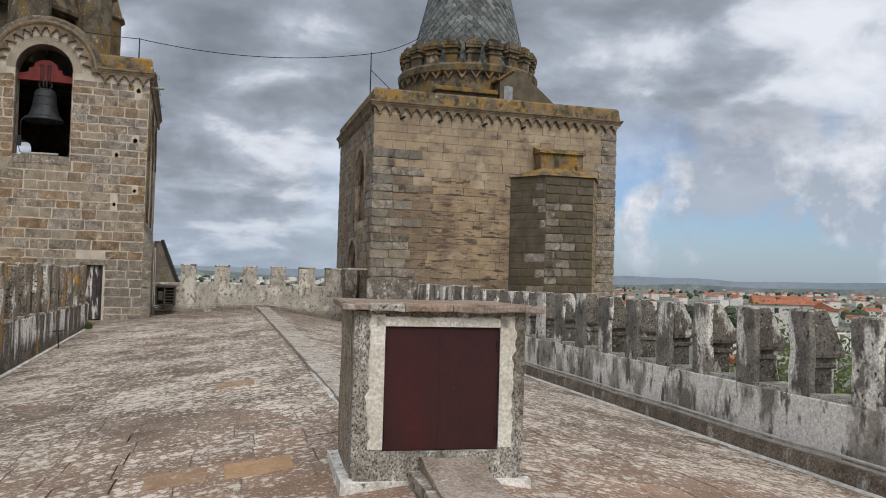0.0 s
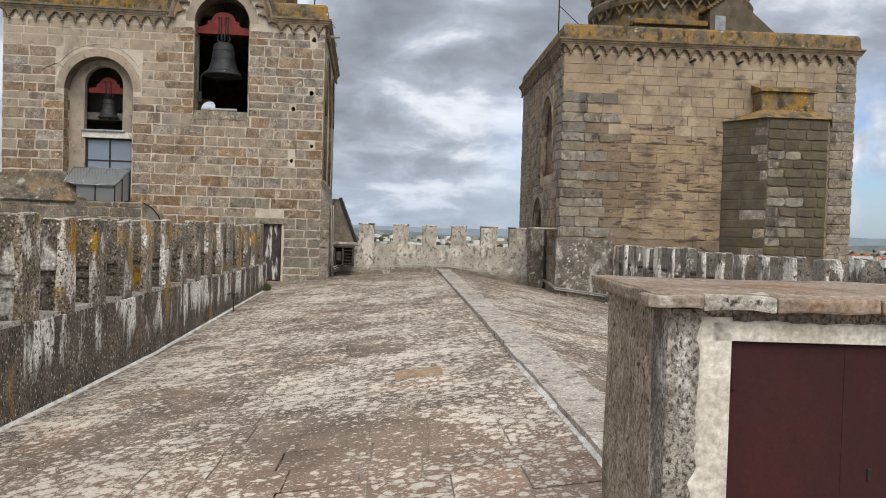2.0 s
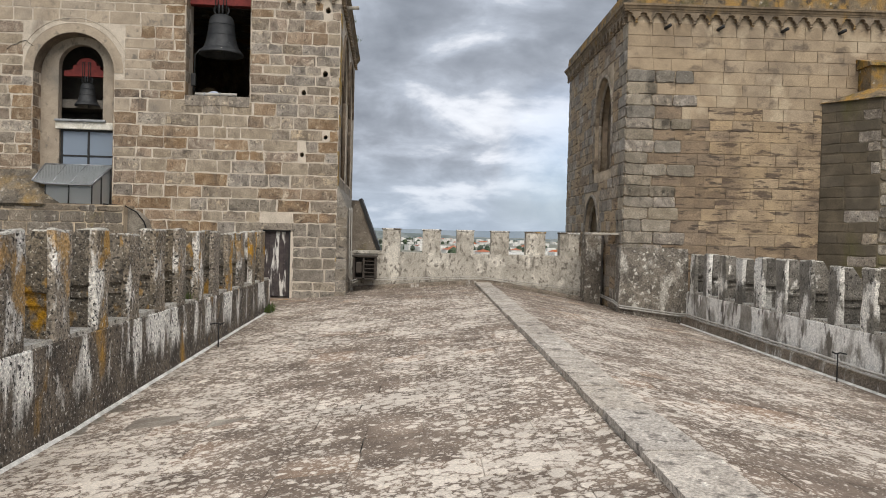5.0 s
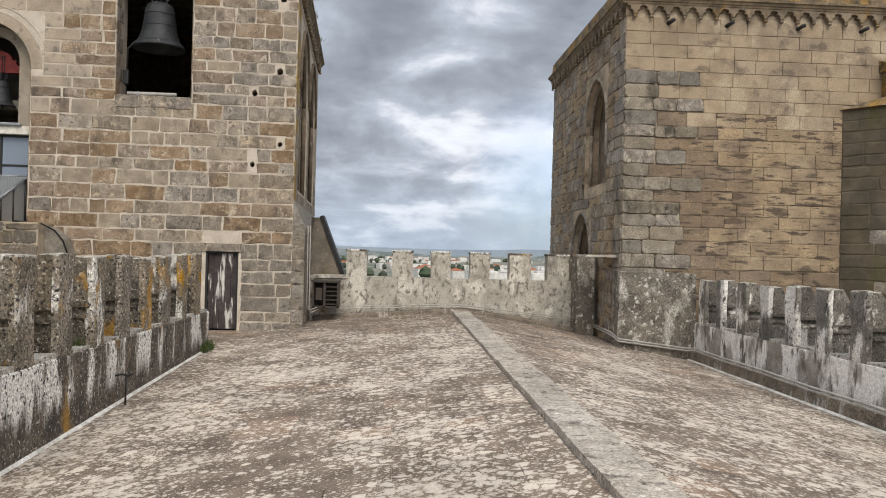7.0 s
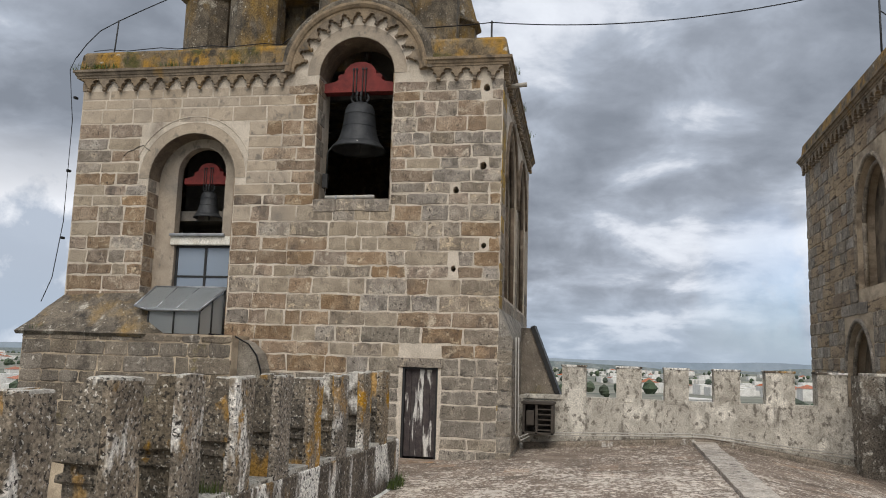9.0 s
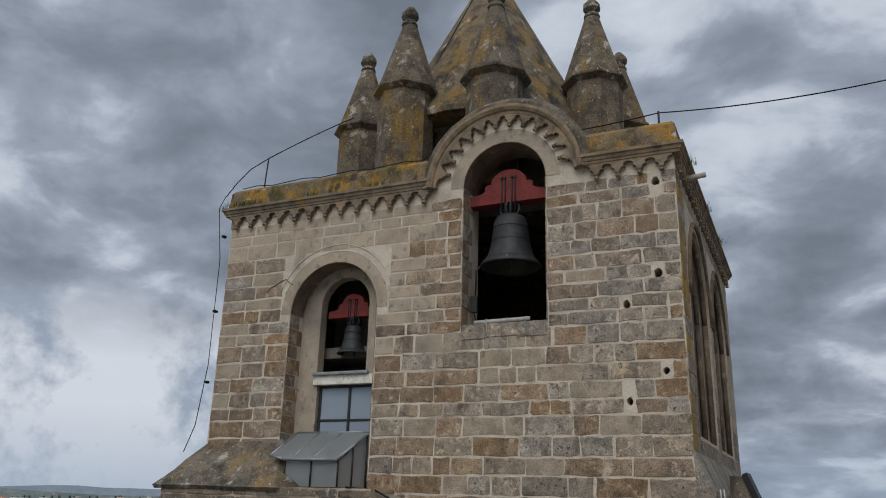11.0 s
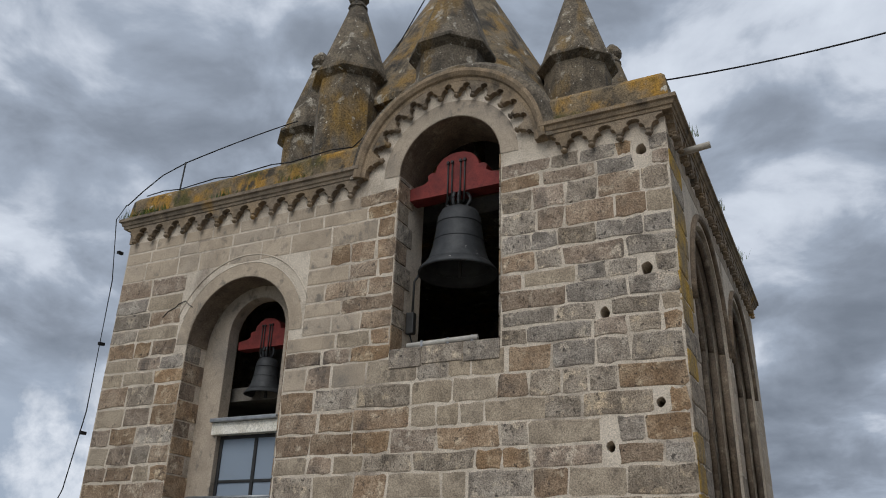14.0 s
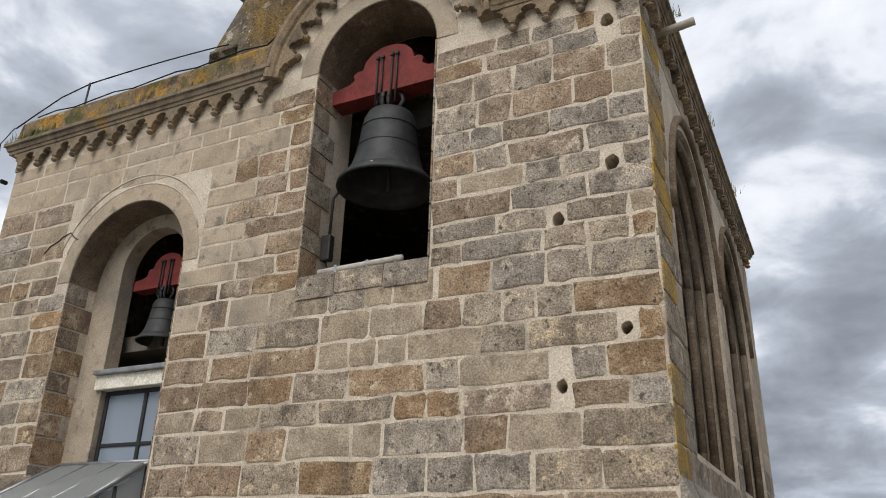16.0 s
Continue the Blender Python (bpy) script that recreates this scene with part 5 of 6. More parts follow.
# added dark sheet behind the niche window, stands for the unlit inside
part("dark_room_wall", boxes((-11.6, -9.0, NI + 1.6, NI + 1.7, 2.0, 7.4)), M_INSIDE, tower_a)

lean = thing("glazed_lean_to", "small glazed metal lean-to roof under the niche window", "lean-to", at=(-10.3, 31.0, 2.3))
on_tower(lean)
T = [Vector(p) for p in ((-0.95, 0.95, 1.15), (1.0, 0.95, 1.15), (1.0, 0.62, 1.06), (0.70, 0.0, 0.53), (-0.55, -0.05, 0.53), (-0.90, 0.0, 0.62))]
bm = bmesh.new()
vs = [bm.verts.new(p) for p in T]
bm.faces.new(vs)
bmesh.ops.solidify(bm, geom=bm.faces[:], thickness=0.02)
part("glass_roof", bm, M_DIRTYGLASS, lean)
for i in range(6):
    tube([T[i], T[(i + 1) % 6]], 0.03, "rim_bar", M_STEEL, lean)
for f in (0.3, 0.6):
    a, b = T[0].lerp(T[1], f), T[5].lerp(T[3], f + 0.05)
    tube([a, b], 0.02, "glazing_bar", M_STEEL, lean)
P = [T[5], T[4], T[3], T[2]]
for i, (a, b) in enumerate(((T[4], T[3]), (T[3], T[2]))):
    for j in range(2):
        p, q = a.lerp(b, j / 2), a.lerp(b, (j + 1) / 2)
        bm = bmesh.new()
        vs = [bm.verts.new(v) for v in (Vector((p.x, p.y + 0.08, 0.0)), Vector((q.x, q.y + 0.08, 0.0)), q + Vector((0, 0.08, -0.03)), p + Vector((0, 0.08, -0.03)))]
        bm.faces.new(vs)
        bmesh.ops.solidify(bm, geom=bm.faces[:], thickness=0.015)
        part("side_pane", bm, M_DIRTYGLASS, lean)
        tube([(p.x, p.y + 0.07, 0.0), (p.x, p.y + 0.07, p.z - 0.02)], 0.022, "mullion", M_IRON, lean)
tube([(T[2].x, T[2].y + 0.07, 0), (T[2].x, T[2].y + 0.07, T[2].z)], 0.03, "mullion", M_IRON, lean)

# low mass of masonry in front of the niche, with a sloping stone roof
mass = thing("tower_base_block", "low block of grey masonry with a sloping lichened roof against the tower", "masonry block", kind="structure")
on_tower(mass)
bm = boxes((-13.8, -8.6, 30.7, AY0, -6, 2.28))
mass_body = part("base_body", bm, M_MORTAR_B, mass)
bm = bmesh.new()
prism(bm, [(-8.6, -6), (-8.04, -6), (-8.04, 1.55), (-8.16, 1.9), (-8.44, 2.15), (-8.6, 2.2)], 0.55, lambda u, v, w: Vector((u, 31.06 + w, v)))
bmesh.ops.recalc_face_normals(bm, faces=bm.faces[:])
part("rounded_end", bm, M_SOOTY, mass)
tube([(-9.15, 30.67, 2.3), (-8.6, 30.86, 2.26), (-8.34, 31.03, 2.1), (-8.14, 31.04, 1.85), (-8.02, 31.04, 1.5), (-8.01, 31.04, 0.3)], 0.02, "cable", M_CABLE, mass)
bm = bmesh.new()
R = [(-13.95, 30.6, 2.26), (-10.75, 30.6, 2.26), (-11.4, AY0, 3.3), (-13.5, AY0, 3.2)]
vs = [bm.verts.new(p) for p in R]
bm.faces.new(vs)
vs = [bm.verts.new(p) for p in ((-13.95, 30.6, 2.26), (-13.5, AY0, 3.2), (-13.95, 31.9, 2.26))]
bm.faces.new(vs)
vs = [bm.verts.new(p) for p in ((-10.75, 30.6, 2.26), (-10.0, AY0, 2.3), (-11.4, AY0, 3.3))]
bm.faces.new(vs)
bmesh.ops.subdivide_edges(bm, edges=bm.edges[:], cuts=4, use_grid_fill=True)
rough_up(bm, 2.0, 0.03)
bmesh.ops.solidify(bm, geom=bm.faces[:], thickness=0.1)
part("stone_roof", bm, M_ROOFSTONE, mass, "sloping roof of mossy stone")


def mass_blocks():
    ashlar(mass_body, front_place(30.7), -13.8, -8.6, -0.6, 2.26, lambda a, b: [], lambda u, z, r: (M_OLDBLOCK, 0.016, 0.035), lambda u, z: z > 0.9, 37, width=(0.35, 0.85), course=(0.26, 0.42))


# tower door
door = thing("tower_door", "narrow dark plank door with peeling paint in the tower", "door", kind="structure", at=((D_X0 + D_X1) / 2, AY0 + 0.12, D_Z0))
on_tower(door)
dw = (D_X1 - D_X0) / 2
for i in range(5):
    a = -dw + 0.05 + (2 * dw - 0.1) * i / 5
    b = -dw + 0.05 + (2 * dw - 0.1) * (i + 1) / 5
    part("plank", boxes((a + 0.003, b - 0.003, 0.0, 0.05, 0.03, D_Z1 - D_Z0 - 0.05), bevel=0.005), M_OLDWOOD, door)
for r in ((-dw, -dw + 0.05, -0.1, 0.08, 0, 2.0), (dw - 0.05, dw, -0.1, 0.08, 0, 2.0), (-dw + 0.05, dw - 0.05, -0.1, 0.08, 1.95, 2.0)):
    part("frame", boxes(r, bevel=0.006), M_IRON, door)
part("lock", boxes((dw - 0.14, dw - 0.10, -0.02, 0.0, 0.95, 1.05), bevel=0.005), M_IRON, door)
bm = boxes((D_X0 - 0.12, D_X1 + 0.10, AY0 - 0.04, AY0 + 0.05, D_Z1 + 0.0, D_Z1 + 0.20))
rough_up(bm, 5, 0.01, 2)
part("door_lintel", bm, M_GREY, tower_a)
bm = boxes((D_X0 - 0.2, D_X1 + 0.2, AY0 - 0.45, AY0 + 0.2, -0.55, D_Z0), bevel=0.02)
part("door_step", bm, M_SLAB, tower_a)
# added dark sheet behind the door in place of an unlit inside
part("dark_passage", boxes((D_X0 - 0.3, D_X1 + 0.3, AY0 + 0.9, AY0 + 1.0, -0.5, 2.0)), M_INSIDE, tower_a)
# rain spout on the side
t = thing("rain_spout", "pale drain pipe sticking out under the cornice", "drain pipe", at=(AX1, 32.62, 8.52))
on_tower(t)
tube([(-0.05, 0, 0.02), (0.48, -0.05, 0.05)], 0.055, "pipe", M_PVC, t, seg=10)

# conduits running down the corner
t = thing("conduit", "grey conduits down the tower corner and along the floor", "conduit", at=(-2.42, 31.82, 0))
for k in range(2):
    o = 0.06 * k
    tube([(0.03 + o, 0.05, 2.42), (0.04 + o, 0.03, 2.3), (0.05 + o, 0.02, 0.35 - o), (0.09 + o, 0.1, 0.22 - o), (0.2, 1.95, 0.2 - o), (0.35, 2.02, 0.2 - o), (1.2, 2.02, 0.23 - o), (3.8, 2.02, 0.33 - o), (4.2, 2.02, 0.33 - o), (7.8, 2.02, -0.02 - o)], 0.015, "pipe", M_CONDUIT, t)

# louvred metal box and sloping wing by the far parapet
t = thing("louvred_box", "dark louvred metal cabinet at the foot of the parapet", "metal cabinet", at=(-2.02, 33.3, 0.2))
for r in ((-0.36, -0.31, -0.05, 0.5, 0, 0.74), (0.31, 0.36, -0.05, 0.5, 0, 0.74), (-0.06, 0.0, -0.05, 0.0, 0, 0.74), (-0.39, 0.39, -0.08, 0.52, 0.70, 0.76), (-0.36, 0.36, -0.05, 0.5, 0.0, 0.05)):
    part("frame", boxes(r, bevel=0.006), M_BOXWOOD, t)
for i in range(5):
    bm = boxes((0.0, 0.31, -0.05, 0.06, 0.09 + 0.12 * i, 0.115 + 0.12 * i), bevel=0.004)
    part("slat", bm, M_BOXWOOD, t)
part("back", boxes((-0.31, 0.31, 0.35, 0.4, 0.05, 0.7)), M_BOXWOOD, t)
part("meter", boxes((-0.28, -0.09, 0.0, 0.2, 0.2, 0.55), bevel=0.02), M_BOXWOOD, t)
tube([(-0.36, -0.02, 0.1), (-0.44, -0.02, 0.1), (-0.46, -0.02, 0.5), (-0.36, -0.02, 0.52)], 0.015, "pipe", M_CONDUIT, t)
wing = thing("buttress_wing", "sloping stone wing wall behind the parapet corner", "buttress", kind="structure")
bm = bmesh.new()
prism(bm, [(-2.6, 0.2), (-1.62, 0.2), (-1.62, 1.02), (-2.30, 2.75), (-2.6, 2.75)], 0.5, lambda u, v, w: Vector((u, 34.55 + w, v)))
bmesh.ops.recalc_face_normals(bm, faces=bm.faces[:])
part("wing_body", bm, M_OLDBLOCK, wing)
bm = bmesh.new()
prism(bm, [(-1.55, 1.0), (-1.60, 0.94), (-1.68, 1.0), (-2.36, 2.78), (-2.26, 2.82)], 0.6, lambda u, v, w: Vector((u, 34.5 + w, v)))
bmesh.ops.recalc_face_normals(bm, faces=bm.faces[:])
part("wing_cap", bm, M_IRON, wing)
part("wing_ledge", boxes((-2.45, -1.5, 33.95, 34.55, 1.0, 1.1), bevel=0.015), M_FARWALL, wing)

# ---- the second tower ----
BX0, BX1, BY0, BY1 = 5.68, 16.3, 31.3, 40.65
B_CORN = 8.35
tower_b = thing("cone_tower", "square yellowish stone tower with a round drum and tiled cone", "church tower", kind="structure")
wall_b = part("wall_front", boxes((BX0 + 0.03, BX1, BY0 + 0.03, BY0 + 0.9, -8, B_CORN)), M_MORTAR_B, tower_b, "yellowish weathered ashlar wall with grey quoins")
west = side_place(BX0, -1)
b_holes = [arch(34.2, 1.25, 3.9, 5.55, point=1.12), arch(35.65, 1.15, 1.0, 1.72, point=1.18)]
wall_bw = part("wall_west_face", holed([(BY0 + 0.9, -8), (BY1, -8), (BY1, B_CORN), (BY0 + 0.9, B_CORN)], b_holes, 0.9, west), M_MORTAR_B, tower_b, "shaded side wall with a blind arch")
for c, hw, z0, sp, pt in ((34.2, 1.25, 3.9, 5.55, 1.12), (35.65, 1.15, 1.0, 1.72, 1.18)):
    bm = bmesh.new()
    prism(bm, arch(c, hw - 0.01, z0 + 0.01, sp, point=pt), 0.2, lambda u, v, w: Vector((BX0 + 0.42 + w, u, v)))
    part("arch_panel", bm, M_TRIM, wall_bw)
    for off, dep in ((0.0, -0.01), (-0.16, 0.16)):
        o = hw + 0.06 + off
        tube([(BX0 + dep, c - o * math.cos(math.pi * i / 16), sp + o * math.sin(math.pi * i / 16) * (1 + (pt - 1) * math.sin(math.pi * i / 16))) for i in range(17)], 0.06, "archivolt", M_GREY, wall_bw, seg=8)
        for s in (-1, 1):
            tube([(BX0 + dep, c + s * o, z0), (BX0 + dep, c + s * o, sp)], 0.06, "shaft", M_GREY, wall_bw, seg=8)
part("wall_east_face", boxes((BX1 - 0.9, BX1, BY0 + 0.9, BY1, -8, B_CORN)), M_MORTAR_B, tower_b)
part("wall_back", boxes((BX0 + 0.9, BX1 - 0.9, BY1 - 0.9, BY1, -8, B_CORN)), M_MORTAR_B, tower_b)
part("roof_slab", boxes((BX0 + 0.05, BX1 - 0.05, BY0 + 0.05, BY1 - 0.05, B_CORN + 0.1, B_CORN + 0.45)), M_ROOFSTONE, tower_b)


def b_choose(u, z, rng):
    q = 7.05 + 0.45 * math.sin(z * 9.0)
    if u < q and z < 6.6:
        return (M_SOOTY if rng.random() < 0.8 else M_GREY), 0.04, 0.05
    if u > 15.7:
        return M_GREY, 0.03, 0.05
    if z > 5.5 + 0.25 * math.sin(u * 2.3):
        return M_SCORED, 0.004, 0.006
    old = u < 8.5 + 0.5 * math.sin(z * 2.1) or z < 1.6
    return (M_YELLOW_OLD if old else M_YELLOW), rng.uniform(0.003, 0.014), 0.006


def b_blocks():
    n = [0]

    def single(u, z):
        ok = u < 11.6 and z > 0.3 and n[0] < 299
        n[0] += ok
        return ok
    ashlar(wall_b, front_place(BY0), BX0, BX1, -0.8, B_CORN - 0.3, lambda a, b: [(11.5, 15.4)] if b < 6 else [], b_choose, single, 51, course=(0.30, 0.38), width=(0.5, 0.95), gap=0.012)

    def bw_blocked(za, zb):
        out = []
        if zb > 3.9 and za < 7.0:
            out.append((34.2 - 1.32, 34.2 + 1.32))
        if zb > 1.0 and za < 3.1:
            out.append((35.65 - 1.22, 35.65 + 1.22))
        return out
    ashlar(wall_bw, west, BY0 + 0.02, BY1, -0.8, B_CORN - 0.3, bw_blocked, lambda u, z, r: (M_SOOTY if u < 32.0 + 0.3 * math.sin(z * 9) else M_GREY if r.random() < 0.5 else M_YELLOW, 0.022, 0.035), lambda u, z: False, 53,
           course=(0.30, 0.38), width=(0.5, 0.95), gap=0.014, flip=True)


y = BY0 + 0.2
mats = []
while y < BY1:
    mats.append(Matrix.Translation((BX0, y, B_CORN)) @ Matrix.Rotation(-math.pi / 2, 4, "Z"))
    y += 0.43
x = BX0 + 0.2
while x < BX1:
    mats.append(Matrix.Translation((x, BY0, B_CORN)))
    x += 0.43
frieze_b = part("frieze", boxes((BX0 - 0.02, BX0 + 0.1, BY0 - 0.02, BY0 + 0.1, B_CORN - 0.3, B_CORN)), M_TRIM, tower_b, "corbel frieze under the cornice")
corbels(frieze_b, mats)
ring = [(BX0, BY1, -1, 1), (BX0, BY0, -1, -1), (BX1, BY0, 1, -1), (BX1, BY1, 1, 1)]
sweep("cornice", [(*p, B_CORN) for p in ring], CORNICE, M_TRIM, tower_b)
sweep("coping", [(*p, B_CORN + 0.22) for p in ring], COPING, M_LICHEN, tower_b)
# stub spouts under the frieze
for x in (6.75, 8.3, 10.2, 11.9):
    tube([(x, BY0 + 0.05, 7.88), (x + 0.12, BY0 - 0.2, 7.95)], 0.05, "spout", M_IRON, tower_b, seg=8)

# buttress turret on the front
butt = thing("buttress_turret", "angular buttress with bulky grey quoins, its dark side coloured for moss and shade", "buttress", kind="structure")
BT = [(11.50, 31.3), (12.5, 29.95), (14.6, 29.95), (15.4, 31.3)]
bm = bmesh.new()
prism(bm, BT, -14.0, lambda u, v, w: Vector((u, v, 5.85 + w)))
bmesh.ops.recalc_face_normals(bm, faces=bm.faces[:])
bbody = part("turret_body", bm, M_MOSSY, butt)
bm = bmesh.new()
lo = [bm.verts.new((u + du, v + dv, 5.82)) for (u, v), (du, dv) in zip(BT, ((-0.1, 0), (-0.06, -0.1), (0.06, -0.1), (0.1, 0)))]
hi = [bm.verts.new(p) for p in ((12.45, 31.3, 6.15), (12.6, 30.6, 6.2), (14.35, 30.6, 6.2), (14.5, 31.3, 6.15))]
for i in range(3):
    bm.faces.new((lo[i], lo[i + 1], hi[i + 1], hi[i]))
bm.faces.new(hi)
bm.faces.new(lo[::-1])
bm.faces.new((lo[3], lo[0], hi[0], hi[3]))
bmesh.ops.recalc_face_normals(bm, faces=bm.faces[:])
part("weathering", bm, M_LICHEN, butt)
part("cap_block", boxes((12.53, 14.42, 30.6, 31.3, 6.1, 6.85), bevel=0.03), M_LICHEN, butt)
bm = bmesh.new()
prism(bm, [(30.5, 6.83), (30.55, 6.93), (31.3, 7.15), (31.3, 6.83)], 2.06, lambda u, v, w: Vector((12.45 + w, u, v)))
bmesh.ops.recalc_face_normals(bm, faces=bm.faces[:])
part("cap_slope", bm, M_LICHEN, butt)


def butt_blocks():
    ln = math.hypot(1.0, 1.35)
    dx, dy = 1.0 / ln, -1.35 / ln
    left = lambda u, v, w: Vector((11.50 + dx * u - dy * w, 31.3 + dy * u + dx * w, v))
    # left face darkened by material: moss plus the shade of the side turned from the sun
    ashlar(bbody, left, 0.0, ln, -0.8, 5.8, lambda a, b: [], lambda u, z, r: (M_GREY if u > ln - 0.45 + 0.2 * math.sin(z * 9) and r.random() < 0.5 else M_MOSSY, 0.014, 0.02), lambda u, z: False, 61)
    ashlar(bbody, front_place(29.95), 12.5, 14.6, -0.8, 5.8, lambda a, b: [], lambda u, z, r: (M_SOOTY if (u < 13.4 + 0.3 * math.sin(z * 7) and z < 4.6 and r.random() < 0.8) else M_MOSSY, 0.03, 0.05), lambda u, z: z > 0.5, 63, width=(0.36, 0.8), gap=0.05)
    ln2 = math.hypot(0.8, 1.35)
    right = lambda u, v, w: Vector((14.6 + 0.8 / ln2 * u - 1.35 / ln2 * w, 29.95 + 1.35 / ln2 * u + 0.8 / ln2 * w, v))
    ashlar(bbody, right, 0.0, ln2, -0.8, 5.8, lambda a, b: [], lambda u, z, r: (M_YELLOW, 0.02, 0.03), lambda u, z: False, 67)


# drum with zigzag frieze, crown of merlons and tiled cone
CX, CY = 11.05, 36.4
drum = thing("drum_and_cone", "round stone drum with stepped merlons under a scale-tiled cone", "spire", kind="structure")
bm = bmesh.new()
lathe(bm, [(3.1, B_CORN + 0.4), (3.1, 10.55), (3.3, 10.7), (3.34, 10.95), (3.28, 11.05), (2.6, 11.1)], (CX, CY), 40)
part("drum_body", bm, M_DRUMSTONE, drum)
for i in range(34):
    a = 2 * math.pi * i / 34
    bm = bmesh.new()
    prism(bm, [(-0.29, 0.0), (0.0, -0.42), (0.29, 0.0), (0.2, 0.0), (0.0, -0.28), (-0.2, 0.0)], 0.16, lambda u, v, w: Vector((u, -3.26 + w, 10.75 + v)))
    bmesh.ops.recalc_face_normals(bm, faces=bm.faces[:])
    part("zigzag", bm, M_DRUMSTONE, drum).matrix_basis = Matrix.Translation((CX, CY, 0)) @ Matrix.Rotation(a, 4, "Z")
bm = bmesh.new()
for z0, z1, s in ((0, 0.42, 0.26), (0.42, 0.52, 0.31), (0.52, 0.66, 0.25), (0.66, 0.78, 0.34), (0.78, 0.95, 0.36), (0.95, 1.12, 0.27)):
    box(bm, -s, s, -3.15 - 0.12 * (s - 0.26) / 0.1, -2.75, 11.05 + z0, 11.05 + z1, bevel=0.02)
mm = bpy.data.meshes.new("crown_merlon")
bm.to_mesh(mm)
bm.free()
mm.materials.append(M_DRUMSTONE)
for i in range(20):
    ob = new("crown_merlon", mm)
    ob.parent = drum
    ob.matrix_basis = Matrix.Translation((CX, CY, 0)) @ Matrix.Rotation(2 * math.pi * (i + 0.3) / 20, 4, "Z")
bm = bmesh.new()
lathe(bm, [(2.82, 11.0), (0.12, 22.4), (0, 22.5)], (CX, CY), 48)
cone = part("cone_core", bm, M_IRON, drum)
vs, fs = [], []
z = 11.1
row = 0
while z < 19:
    r = 2.88 - (z - 11.1) * 0.245
    n = 44
    for i in range(n):
        a0 = 2 * math.pi * (i + 0.5 * (row % 2)) / n
        hw = math.pi / n * 0.94
        pts = [(-1, 0.30), (-1, 0.12), (-0.6, 0.02), (0, -0.03), (0.6, 0.02), (1, 0.12), (1, 0.30)]
        o = len(vs)
        for k, out in ((0, 0.035), (1, 0.0)):
            for p, q in pts:
                rr = r - q * 0.245 + out - (0.03 if q > 0.2 else 0)
                vs.append((CX + rr * math.cos(a0 + p * hw), CY + rr * math.sin(a0 + p * hw), z + q))
        fs.append(tuple(o + k for k in range(7)))
        fs += [(o + k, o + k + 7, o + k + 8, o + k + 1) for k in range(6)]
    z += 0.21
    row += 1
me = bpy.data.meshes.new("scale_tiles")
me.from_pydata(vs, [], fs)
me.materials.append(M_TILESPIRE)
ob = new("scale_tiles", me)
ob.parent = drum
tagged(ob, "overlapping grey-green scale tiles", kind="stuff")
# small hut with a sloping wall and a ledge on the tower roof
hut = thing("roof_hut", "small mossy stone hut with a sloping wall on the tower roof", "hut", kind="structure")
bm = bmesh.new()
prism(bm, [(11.37, 8.6), (11.37, 10.25), (11.95, 10.68), (12.4, 10.62), (14.1, 9.2), (14.1, 8.6)], 0.9, lambda u, v, w: Vector((u, 32.6 + w, v)))
bmesh.ops.recalc_face_normals(bm, faces=bm.faces[:])
rough_up(bm, 3, 0.02)
part("hut_wall", bm, M_MOSSY, hut)
part("hut_door", boxes((11.55, 11.95, 32.57, 32.62, 8.9, 9.95), bevel=0.01), M_STEEL, hut)
for i in range(7):
    part("ridge_tile", boxes((11.2 + 0.11 * i, 11.33 + 0.11 * i, 32.5, 33.5, 10.16 + 0.075 * i, 10.25 + 0.075 * i), bevel=0.02), M_LICHEN, hut)
part("ledge", boxes((8.6, 11.3, 32.75, 33.4, 8.6, 9.55), bevel=0.02), M_MOSSY, hut)
part("ledge_cap", boxes((8.5, 11.3, 32.6, 33.4, 9.55, 9.75), bevel=0.04), M_LICHEN, hut)
# rod with stay
t = thing("lightning_rod", "thin iron rod with a stay on the tower roof", "rod", at=(5.88, 33.6, 8.9))
tube([(0, 0, 0), (0, 0, 2.2)], 0.025, "rod", M_IRON, t)
tube([(0, 0, 1.45), (1.6, 0.2, 0.15)], 0.015, "stay", M_IRON, t)

# rough plinth at the tower's corner and the small lead-covered porch
bm = boxes((5.5, 7.46, 30.72, 31.24, -0.9, 1.45))
rough_up(bm, 1.8, 0.035, 5)
tagged(part("tower_plinth", bm, M_ROUGH), "rough lichened plinth at the tower corner", "plinth", kind="structure")
por = thing("side_porch", "small flat slab porch beside the tower, with a dark block for the shaded slot", "porch", kind="structure")
part("porch_slab", boxes((4.80, 5.675, 31.5, 32.6, 1.80, 1.86), bevel=0.015), M_FARWALL, por)
bm = boxes((5.02, 5.52, 33.3, 34.0, -0.6, 1.795))
rough_up(bm, 2.5, 0.015, 3)
part("porch_wall", bm, M_ROUGH, por)
# solid dark block painted as the shade in the slot by the tower
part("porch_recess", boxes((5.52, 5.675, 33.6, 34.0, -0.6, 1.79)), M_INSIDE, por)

# conduits along the east side
t = thing("conduit", "pair of pale conduits clipped along the parapet foot", "conduit", at=(0, 0, 0))
for k in range(2):
    o = 0.06 * k
    pts = [(5.55, 33.6, -0.10 - o), (5.45, 31.15, -0.12 - o), (5.5, 30.65, -0.22 - o), (7.22, 30.62, -0.42 - o)]
    pts += [(WALL_R - 0.16, yy, roof_z(WALL_R, yy) + 0.36 - o + 0.010 * math.sin(yy * 1.7)) for yy in [30.2 - 0.9 * i for i in range(39)]]
    tube(pts, 0.024, "pipe", M_CONDUIT, t)


